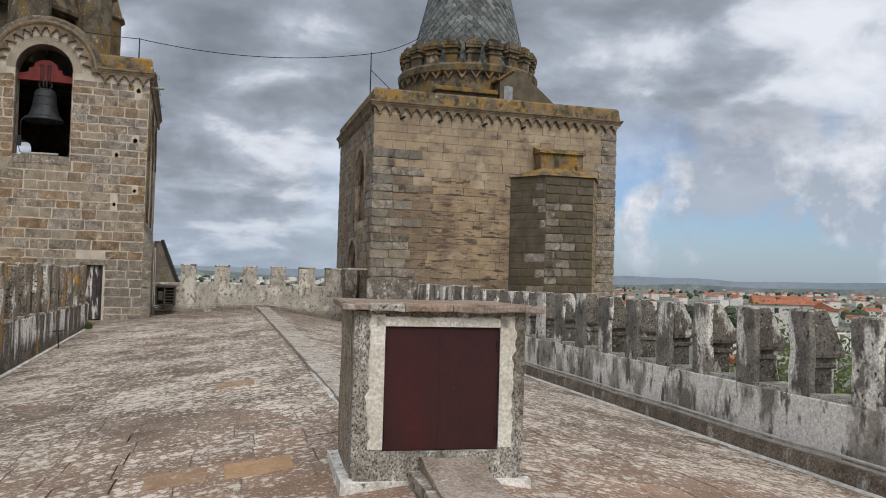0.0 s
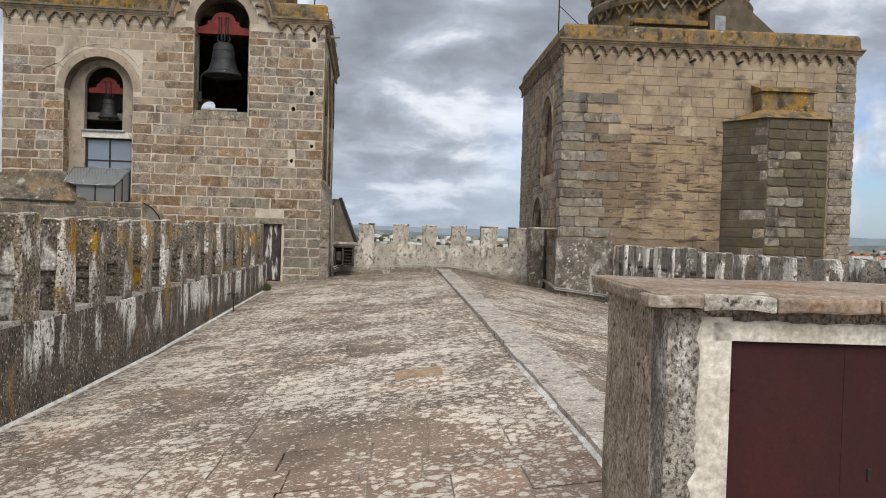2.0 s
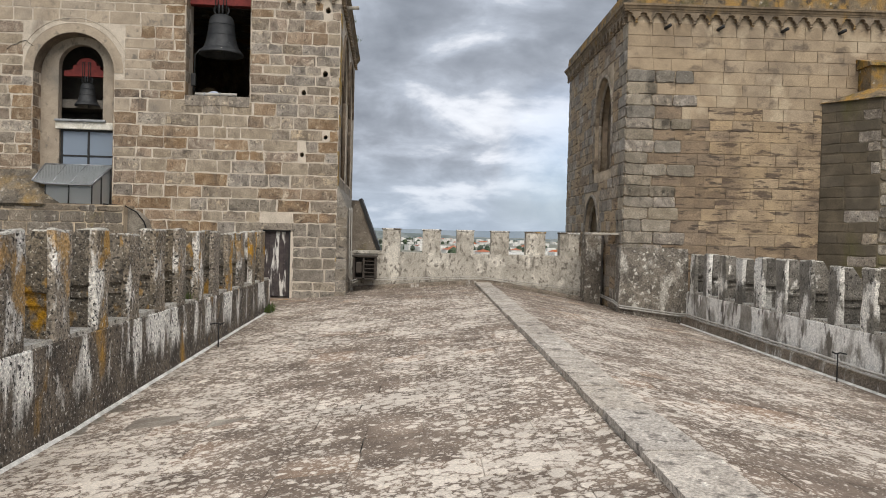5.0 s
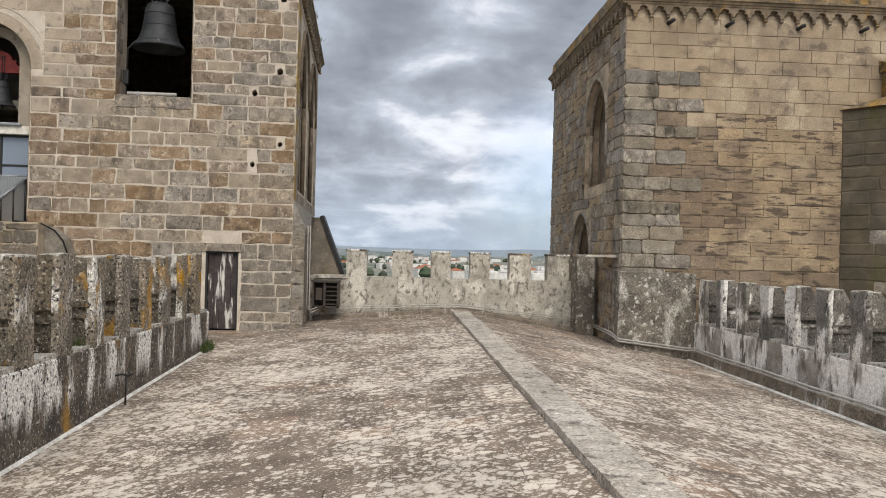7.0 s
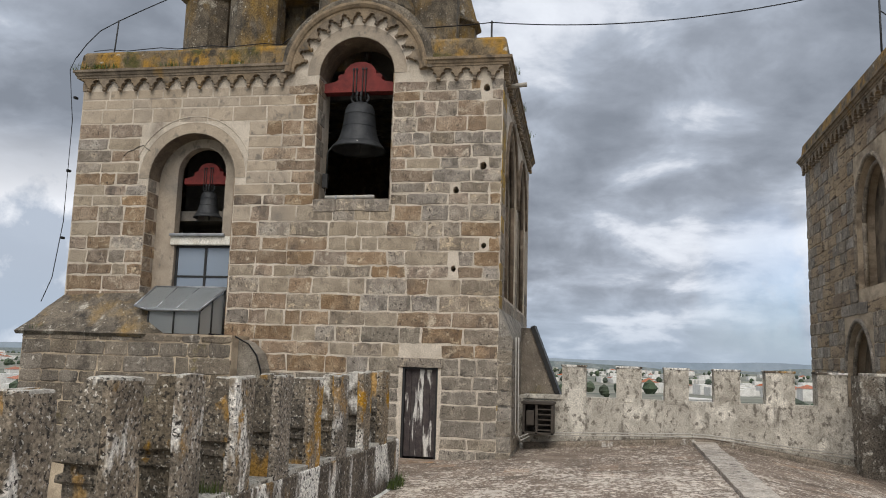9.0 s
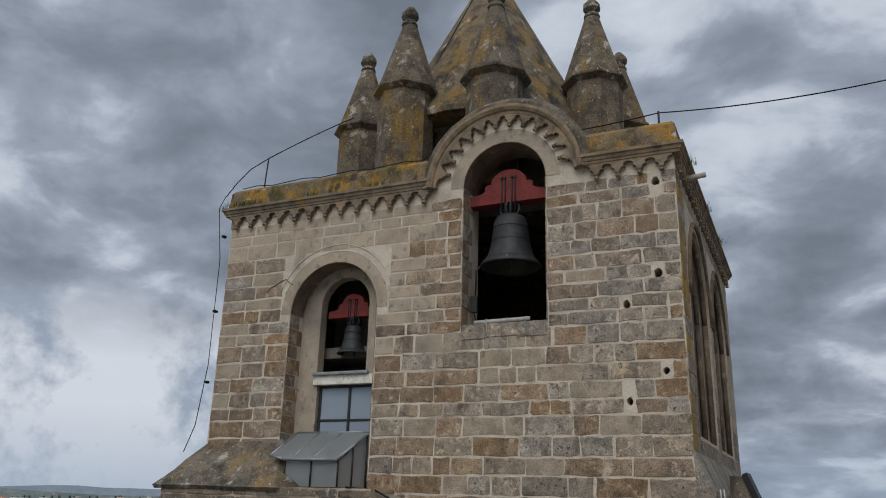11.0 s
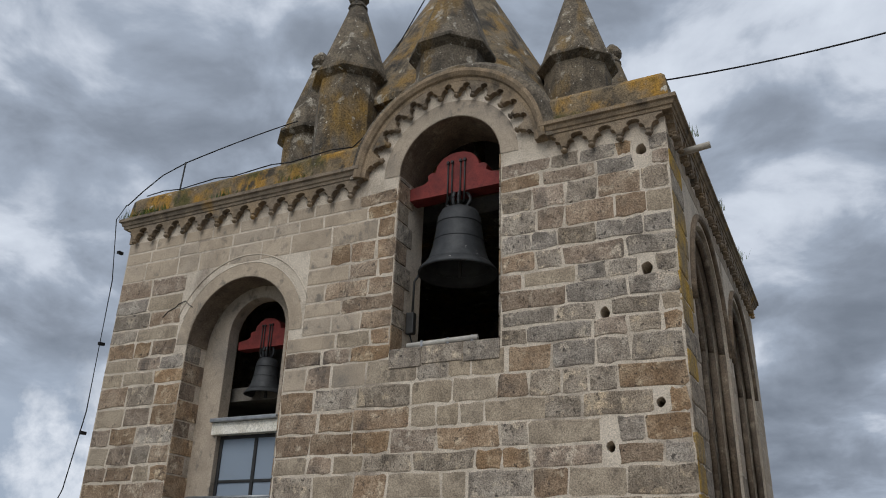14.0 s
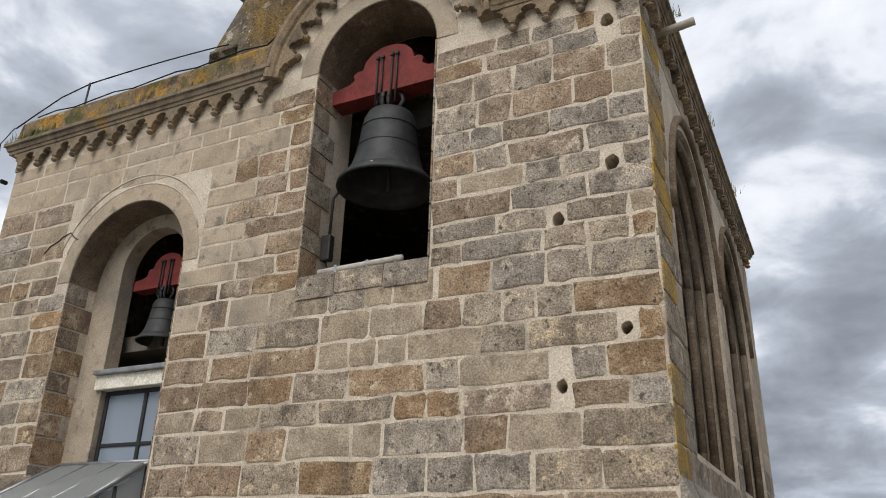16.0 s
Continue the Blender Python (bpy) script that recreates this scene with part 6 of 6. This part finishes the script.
# standpipes: thin iron T-posts
def tee(x, y, h, s):
    t = thing("iron_post", "thin rusty iron post with a bent arm by the parapet", "post", group="iron posts along the parapets", at=(x, y, roof_z(x, y)))
    tube([(0, 0, 0), (0, 0, h)], 0.014, "stem", M_IRON, t)
    tube([(0.11 * s, -0.03, h + 0.03), (0.04 * s, -0.01, h - 0.005), (-0.05 * s, 0.01, h + 0.012), (-0.17 * s, 0.03, h - 0.015)], 0.014, "arm", M_IRON, t)


tee(WALL_L + 0.16, 22.7, 0.42, 1)
tee(WALL_R - 0.42, 21.6, 0.50, -1)

# ---- the hatch house on the ridge ----
hatch = thing("roof_hatch", "plastered stair hatch with maroon steel doors on the ridge", "roof hatch", at=(1.8135, 7.274, 0.04))
hatch.rotation_euler = (0, 0, radians(-3.0))
bm = holed([(-0.66, -0.15), (0.66, -0.15), (0.66, 1.31), (-0.66, 1.31)], [[(-0.43, 0.27), (0.46, 0.27), (0.46, 1.20), (-0.43, 1.20)]], 0.2, lambda u, v, w: Vector((u, -0.85 + w, v)))
part("front_wall", bm, M_PLASTER, hatch)
for x0, x1, y0, y1 in ((-0.66, -0.48, -0.65, 0.17), (0.48, 0.66, -0.65, 0.17), (-0.48, 0.48, 0.0, 0.17)):
    bm = boxes((x0, x1, y0, y1, -0.3, 1.31))
    rough_up(bm, 5, 0.012, 3)
    part("side_wall", bm, M_HATCHSIDE, hatch)


def wash(along, inner, outer, flip, seed):
    """A whitewashed band with a ragged outer edge; along: from, to; flip: the band lies across the top."""
    bm = bmesh.new()
    rows = []
    for i in range(61):
        u = along[0] + (along[1] - along[0]) * i / 60
        e = outer + (outer - inner) * (0.25 * noise.noise(Vector((u * 4, seed, 0))) + 0.16 * noise.noise(Vector((u * 17, seed, 3))))
        e2 = inner + (e - inner) * 0.9
        pts = ((inner, -0.80), (inner, -0.855), (e2, -0.855), (e, -0.849))
        rows.append([bm.verts.new((u, y, q) if flip else (q, y, u)) for q, y in pts])
    for p, q in zip(rows, rows[1:]):
        for k in range(3):
            bm.faces.new((p[k], p[k + 1], q[k + 1], q[k]))
    bmesh.ops.recalc_face_normals(bm, faces=bm.faces[:])
    part("whitewash_border", bm, M_WHITEWASH, hatch)


wash((0.29, 1.285), -0.43, -0.55, False, 1.0)
wash((0.29, 1.285), 0.46, 0.575, False, 5.0)
wash((-0.50, 0.52), 1.20, 1.275, True, 9.0)
# worn stone threshold that ramps up from the ridge strip to the doors
bm = bmesh.new()
prism(bm, [(-1.75, -0.05), (-1.75, 0.135), (-1.2, 0.185), (-0.86, 0.225), (-0.86, -0.05)], 0.46, lambda u, v, w: Vector((-0.14 + w, u, v)))
bmesh.ops.recalc_face_normals(bm, faces=bm.faces[:])
bmesh.ops.subdivide_edges(bm, edges=bm.edges[:], cuts=3, use_grid_fill=True)
rough_up(bm, 4, 0.016)
part("threshold", bm, M_SLAB, hatch)
rng = random.Random(9)
bm = boxes((-0.73, 0.75, -0.90, 0.25, 1.315, 1.368), bevel=0.012)
bmesh.ops.subdivide_edges(bm, edges=[e for e in bm.edges if e.calc_length() > 0.2], cuts=5)
rough_up(bm, 5, 0.012)
part("cover_slab", bm, M_SLAB, hatch)
x = -0.76
for k, w in enumerate((0.20, 0.26, 0.37, 0.24, 0.31, 0.16)):
    bm = boxes((x + 0.0005, x + w - 0.0005, -0.945 + rng.uniform(-.015, .015), -0.80, 1.322 + rng.uniform(-.012, .008), 1.366 + rng.uniform(-.004, .003)), bevel=0.010)
    bmesh.ops.subdivide_edges(bm, edges=[e for e in bm.edges if e.calc_length() > 0.08], cuts=2)
    rough_up(bm, 8, 0.014)
    part("edge_stone", bm, M_LEDGE if k == 1 else M_SLAB, hatch, "pale mortared stone in the edge" if k == 1 else "")
    x += w
for a, b in ((-0.425, 0.0135), (0.0145, 0.455)):
    leaf = part("door_leaf", boxes((a, b, -0.83, -0.80, 0.275, 1.195), bevel=0.004), M_MAROON, hatch, "maroon painted steel door leaf")
    e = a + 0.012 if a < -0.2 else b - 0.012
    for z in (0.40, 1.06):
        bm = bmesh.new()
        lathe(bm, [(0, z - 0.05), (0.009, z - 0.04), (0.009, z + 0.04), (0, z + 0.05)], (e, -0.832), 8)
        part("hinge", bm, M_MAROON, leaf)
    if a > 0:
        part("keyhole_plate", boxes((0.09, 0.105, -0.836, -0.829, 0.70, 0.745), bevel=0.003), M_IRON, leaf)
part("overlap_strip", boxes((-0.008, 0.034, -0.832, -0.826, 0.28, 1.19), bevel=0.001), M_MAROON, hatch)
# mortar fillet round its foot
for r in ((-0.73, -0.17, -0.94, -0.84, -0.15, 0.065), (0.34, 0.71, -0.93, -0.84, -0.15, 0.06), (-0.75, -0.655, -0.93, 0.2, -0.15, 0.075)):
    bm = boxes(r)
    rough_up(bm, 6, 0.025, 3)
    part("foot_fillet", bm, M_LIME, hatch)

# loose bright tiles let into the paving
for x, y, w, h, mat in ((0.51, 7.58, 0.56, 0.50, M_NEWTILE), (-0.16, 7.62, 0.50, 0.46, M_OLDTILE), (0.38, 12.8, 0.55, 0.50, M_OLDTILE)):
    bm = boxes((x - w / 2, x + w / 2, y - h / 2, y + h / 2, -0.02, 0.012), bevel=0.006)
    for v in bm.verts:
        v.co.z += roof_z(v.co.x, v.co.y)
    tagged(part("patch_tile", bm, mat), "bright ochre clay patch let into the paving", "tile", group="ochre patches", kind="structure")

# ---- weeds ----
def weeds(x, y, z, spread, count, height, seed, label):
    rng = random.Random(seed)
    vs, fs = [], []
    for i in range(count):
        p = Vector((x + rng.gauss(0, spread), y + rng.gauss(0, 0.05), z))
        a = rng.uniform(0, 6.28)
        h = height * rng.uniform(0.4, 1.1)
        lean = Vector((math.cos(a), math.sin(a), 0)) * h * rng.uniform(0.1, 0.6)
        w = Vector((-math.sin(a), math.cos(a), 0)) * 0.006
        o = len(vs)
        vs += [p - w, p + w, p + lean * 0.5 + Vector((0, 0, h * 0.6)) + w * 0.8, p + lean * 0.5 + Vector((0, 0, h * 0.6)) - w * 0.8, p + lean + Vector((0, 0, h))]
        fs += [(o, o + 1, o + 2, o + 3), (o + 3, o + 2, o + 4)]
    me = bpy.data.meshes.new("weeds")
    me.from_pydata(vs, [], fs)
    me.materials.append(M_LEAF)
    return tagged(new("weeds", me), label, "weeds", kind="stuff")


for i, (x, y, z, sp, n, h) in enumerate(((-13.1, 31.55, 8.94, 0.35, 220, 0.20), (-11.1, 31.55, 8.94, 0.25, 90, 0.14), (-9.4, 31.55, 8.94, 0.2, 70, 0.16), (-2.62, 32.9, 8.95, 0.08, 50, 0.28), (-2.62, 35.8, 8.95, 0.08, 40, 0.3),
                                         (-2.62, 38.5, 8.95, 0.08, 40, 0.3), (-4.2, 21.7, 0.46, 0.1, 90, 0.16), (-3.93, 27.6, -0.33, 0.06, 120, 0.2), (-3.93, 28.0, -0.33, 0.06, 120, 0.25), (-13.5, 30.75, 2.3, 0.12, 80, 0.16))):
    clump = weeds(x, y, z, sp, n, h, 500 + i, "small green weeds growing from the stone joints")
    if z > 2:
        on_tower(clump)

# ---- cables between the towers ----
t = thing("overhead_cable", "black lightning conductor cable strung between the towers", "cable", at=(0, 0, 0))
for pts in (sag((-3.38, 33.6, 10.68), (5.88, 33.6, 11.05), 0.42), sag((5.88, 33.6, 11.05), (8.3, 35.0, 12.4), 0.12),
            sag((-3.38, 33.6, 10.68), (-8.0, 34.6, 11.3), 0.1), sag((-13.23, 31.88, 10.62), (-11.84, 34.6, 13.07), -0.06), sag((-11.84, 34.6, 13.07), (-10.21, 34.4, 13.11), 0.03), sag((-10.21, 34.4, 13.11), (-8.05, 34.4, 16.59), 0.05), sag((-8.05, 34.4, 16.59), (SX + 0.1, SY - 0.3, 18.3), 0.04)):
    tube(pts, 0.015, "cable", M_CABLE, t, seg=5)
tube([(-13.72, 31.02, 9.3), (-13.70, 31.3, 9.75), (-13.55, 31.6, 10.25), (-13.23, 31.88, 10.62)], 0.014, "cable", M_CABLE, t, seg=5)
tube([(-13.3 + 0.46 * i, 31.12 + 0.023 * i, 9.47 + 0.03 * math.sin(i * 2.1) + (0.3 if i > 11 else 0.0)) for i in range(13)], 0.012, "cable", M_CABLE, t, seg=5)
for z in (8.2, 6.3, 4.6):
    part("clip", boxes((-13.655, -13.585, 30.94, 31.06, z - 0.03, z + 0.03), bevel=0.012), M_CABLE, t)
tube([(-3.38, 33.6, 9.2), (-3.38, 33.6, 10.72)], 0.025, "post", M_IRON, t)
tube([(-13.33, 31.9, 9.2), (-13.23, 31.88, 10.64)], 0.02, "post", M_IRON, t)
tube([(-13.72, 31.0, 9.3), (-13.74, 30.84, 8.9), (-13.62, 30.95, 7.6), (-13.62, 30.98, 5.0), (-13.72, 30.9, 3.6), (-13.88, 30.8, 3.0)], 0.011, "cable", M_CABLE, t, seg=5)

# ---- the town and the land around ----
def land_height(x, y):
    d = math.hypot(x, y)
    return -24 + 9 * noise.noise(Vector((x / 420, y / 420, 0))) * min(1, d / 500) + 16 * max(0, noise.noise(Vector((x / 1300, y / 1300, 5)))) * min(1, d / 1500)


def ring_land():
    bm = bmesh.new()
    radii = [0, 40, 90, 160, 260, 400, 600, 850, 1150, 1500, 2000, 2600, 3300, 4000, 4700]
    seg = 96
    rings = []
    for r in radii:
        rings.append([bm.verts.new((r * math.cos(2 * math.pi * i / seg), r * math.sin(2 * math.pi * i / seg), land_height(r * math.cos(2 * math.pi * i / seg), r * math.sin(2 * math.pi * i / seg))))
                      for i in range(seg if r else 1)])
    for i in range(seg):
        bm.faces.new((rings[0][0], rings[1][i], rings[1][(i + 1) % seg]))
    for a, b in zip(rings[1:], rings[2:]):
        for i in range(seg):
            j = (i + 1) % seg
            bm.faces.new((a[i], b[i], b[j], a[j]))
    tagged(part("ground", bm, M_LAND, smooth=True), "rolling green and brown farmland around the town", "ground", kind="structure")


ring_land()
# two rings of hills; their haze is only in the material colours
for nm, r, base, amp, sd, mat, lab in (("backdrop", 4600, 26, 46, 3.0, M_HILL, "long hills on the horizon, blue haze put into their colour"), ("backdrop", 2900, 0, 34, 8.0, M_WOODHILL, "low wooded hills beyond the town")):
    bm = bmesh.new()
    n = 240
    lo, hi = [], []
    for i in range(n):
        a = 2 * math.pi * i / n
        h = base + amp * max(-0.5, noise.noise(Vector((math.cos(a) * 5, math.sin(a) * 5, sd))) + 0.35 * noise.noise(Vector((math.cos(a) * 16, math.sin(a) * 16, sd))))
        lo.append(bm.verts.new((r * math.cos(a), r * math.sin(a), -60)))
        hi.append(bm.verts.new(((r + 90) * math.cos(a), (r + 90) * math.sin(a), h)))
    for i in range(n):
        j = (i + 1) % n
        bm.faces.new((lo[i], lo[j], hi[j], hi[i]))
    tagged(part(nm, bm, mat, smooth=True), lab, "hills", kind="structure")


def house_proto(w, d, h, roof_mat, flat=False):
    t = thing("house", "small white town house with a tiled roof", "house", group="town houses")
    wall = part("wall", boxes((-w / 2, w / 2, -d / 2, d / 2, -22, h)), M_HOUSE, t)
    if flat:
        part("roof", boxes((-w / 2 - .2, w / 2 + .2, -d / 2 - .2, d / 2 + .2, h, h + 0.5)), M_HOUSE, t)
    else:
        bm = bmesh.new()
        prism(bm, [(-d / 2 - 0.5, h - 0.1), (d / 2 + 0.5, h - 0.1), (0, h + d * 0.24)], w + 0.8, lambda u, v, q: Vector((-w / 2 - 0.4 + q, u, v)))
        bmesh.ops.recalc_face_normals(bm, faces=bm.faces[:])
        part("roof", bm, roof_mat, t, "terracotta tiled roof")
    k = max(2, int(w / 3.2))
    for s in (-1, 1):
        for i in range(k):
            for z in ([1.0] if h < 5 else [1.0, 4.0]):
                x = -w / 2 + (i + 0.5) * w / k
                y0, y1 = sorted((s * (d / 2 - 0.02), s * (d / 2 + 0.03)))
                part("window", boxes((x - 0.55, x + 0.55, y0, y1, z, z + 1.4)), M_DARKPANE, wall)
    return t


protos = [house_proto(11, 8, 4.2, M_TERRA), house_proto(15, 9, 6.5, M_TERRA), house_proto(9, 8, 6.2, M_TERRA), house_proto(26, 14, 7.0, M_TERRA, True)]
rng = random.Random(77)
used = [False] * 4


def put_house(k, x, y, turn, lift=0.0):
    m = Matrix.Translation((x, y, land_height(x, y) + lift)) @ Matrix.Rotation(turn, 4, "Z")
    if not used[k]:
        used[k] = True
        protos[k].matrix_basis = m
    else:
        copy_thing(protos[k], m)


# near houses east of the terrace
for k, x, y, turn, lift in ((1, 150, 187, -0.5, 12.5), (1, 160, 186, 1.1, 11), (2, 128, 182, 0.4, 4), (0, 49, 53, 0.7, 11.0), (0, 66, 52, 0.2, 9), (1, 210, 240, 1.2, 1), (0, 118, 160, 0.3, 2), (3, 330, 560, 0.2, 0), (3, 260, 640, 0.1, 0)):
    put_house(k, x, y, turn, lift)
for i in range(110):
    a = radians(rng.uniform(20, 80)) if i < 78 else radians(rng.uniform(84, 150))
    d = rng.uniform(260, 1500) if i < 78 else rng.uniform(420, 1600)
    put_house(rng.choice((0, 0, 1, 1, 2, 3)) if i < 78 else 3, d * math.cos(a), d * math.sin(a), rng.uniform(0, 3.1))

# far roofs and far woods
vs, fs = [], []
for i in range(2600):
    a = radians(rng.uniform(15, 165))
    d = rng.uniform(500, 2600)
    x, y = d * math.cos(a), d * math.sin(a)
    if noise.noise(Vector((x / 260, y / 260, 9))) < 0.02:
        continue
    z = land_height(x, y)
    w, dd, h, c, s = rng.uniform(4, 12), rng.uniform(4, 8), rng.uniform(4, 8), math.cos(a + 0.3), math.sin(a + 0.3)
    o = len(vs)
    for q in ((-w, -dd, -4), (w, -dd, -4), (w, dd, -4), (-w, dd, -4), (-w, -dd, h), (w, -dd, h), (w, dd, h), (-w, dd, h)):
        vs.append((x + q[0] * c - q[1] * s, y + q[0] * s + q[1] * c, z + q[2]))
    fs += [tuple(o + k for k in f) for f in ((0, 1, 5, 4), (1, 2, 6, 5), (2, 3, 7, 6), (3, 0, 4, 7), (4, 5, 6, 7))]
rv, rf = [], []
for i in range(0, len(vs), 8):
    q = [Vector(v) for v in vs[i + 4:i + 8]]
    if (q[0].x > 0.45 * q[0].y) == (i % 40 != 0):
        o = len(rv)
        c = sum(q, Vector()) / 4
        rv += [tuple(c + (p - c) * 1.06 + Vector((0, 0, 0.02))) for p in q] + [tuple(c + Vector((0, 0, 2.6)))]
        rf += [(o, o + 1, o + 4), (o + 1, o + 2, o + 4), (o + 2, o + 3, o + 4), (o + 3, o, o + 4)]
me = bpy.data.meshes.new("far_roofs")
me.from_pydata(rv, [], rf)
me.materials.append(M_TERRA)
tagged(new("far_roofs", me), "terracotta roofs of the far town", "roofs", kind="stuff")
me = bpy.data.meshes.new("far_town")
me.from_pydata(vs, [], fs)
me.materials.append(M_HOUSE)
tagged(new("far_town", me), "white buildings of the far town", "town", kind="stuff")

vs, fs = [], []
for i in range(5200):
    a = radians(rng.uniform(8, 172))
    d = 90 + 2900 * rng.random() ** 1.3
    x, y = d * math.cos(a), d * math.sin(a)
    if noise.noise(Vector((x / 170, y / 170, 2))) < (0.10 if d > 260 else 0.15):
        continue
    z = land_height(x, y)
    r = rng.uniform(2.5, 5.5)
    o = len(vs)
    for lv, rr in ((-1, 0.5), (1.2, 1.0), (2.6, 0.8)):
        for k in range(6):
            b = 1.05 * k + lv
            q = rr * r * rng.uniform(0.75, 1.2)
            vs.append((x + q * math.cos(b), y + q * math.sin(b), z + lv * r * 0.55 + rng.uniform(-.5, .5)))
    vs.append((x, y, z + r * 1.9))
    for g in (0, 6):
        fs += [(o + g + k, o + g + (k + 1) % 6, o + g + 6 + (k + 1) % 6, o + g + 6 + k) for k in range(6)]
    fs += [(o + 12 + k, o + 12 + (k + 1) % 6, o + 18) for k in range(6)]
me = bpy.data.meshes.new("far_woods")
me.from_pydata(vs, [], fs)
me.materials.append(M_FARTREE)
tagged(new("far_woods", me), "scattered dark green trees of the far woods", "woods", kind="stuff")


def tree(x, y, z, h, r, seed):
    rng = random.Random(seed)
    t = thing("tree", "broad green leafy tree beyond the parapet", "tree", group="trees below the roof", at=(x, y, z))
    bm = bmesh.new()
    lathe(bm, [(0.35, 0), (0.28, h * 0.3), (0.18, h * 0.6), (0.05, h * 0.9), (0, h * 0.92)], (0, 0), 9)
    part("trunk", bm, M_BARK, t)
    limbs = []
    for i in range(11):
        a, q = rng.uniform(0, 6.28), rng.uniform(0.4, 0.8)
        p0 = Vector((0, 0, h * q * 0.8))
        p1 = Vector((math.cos(a) * r * 0.8 * rng.uniform(0.5, 1), math.sin(a) * r * 0.8 * rng.uniform(0.5, 1), h * (q + 0.18)))
        limbs.append(p1)
        tube([p0, p0.lerp(p1, 0.5) + Vector((0, 0, 0.2)), p1], 0.06, "limb", M_BARK, t, seg=5)
    vs, fs = [], []
    for i in range(2600):
        c = rng.choice(limbs) if rng.random() < 0.8 else Vector((0, 0, h * 0.85))
        p = c + Vector((rng.gauss(0, r * 0.26), rng.gauss(0, r * 0.26), rng.gauss(0, r * 0.2)))
        if (p - c).length > r * 0.6:
            p = c + (p - c) * 0.5
        u = Vector((rng.uniform(-1, 1), rng.uniform(-1, 1), rng.uniform(-1, 1))).normalized()
        v = u.orthogonal().normalized()
        s = rng.uniform(0.08, 0.17)
        o = len(vs)
        vs += [p - u * s, p + v * s * 0.5, p + u * s, p - v * s * 0.5]
        fs.append((o, o + 1, o + 2, o + 3))
    me = bpy.data.meshes.new("crown")
    me.from_pydata(vs, [], fs)
    me.materials.append(M_LEAF)
    ob = new("crown", me)
    ob.parent = t


for i, (x, y, h, r) in enumerate(((15.5, 17, 24.4, 3.6), (19, 22, 24.0, 3.8), (16.5, 12.5, 24.0, 3.2), (25, 28, 24.6, 4.2), (21, 15, 23.6, 3.8), (33, 40, 25.0, 5.0))):
    tree(x, y, -24.5, h, r, 300 + i)

# nave walls below the terrace
body = thing("nave", "plain stone body of the church below the terrace", "church", kind="structure")
part("nave_wall", boxes((WALL_L - 0.6, WALL_R + 0.6, -7.0, 34.4, -26, -1.3)), M_GREY, body)
part("nave_gable", boxes((WALL_L - 0.6, WALL_R + 0.6, -7.0, -6.4, -1.3, 1.2)), M_PARAPET, body)

# ---- wall blocks and paving slabs ----
a_blocks()
b_blocks()
foot_blocks()
e_blocks()
mass_blocks()
butt_blocks()
pave(WALL_L, RIDGE_L, -5.0, 33.95, 1)
pave(RIDGE_R, WALL_R, -5.0, 33.95, 2)
pave(-5.35, WALL_L, 28.2, 31.3, 3)
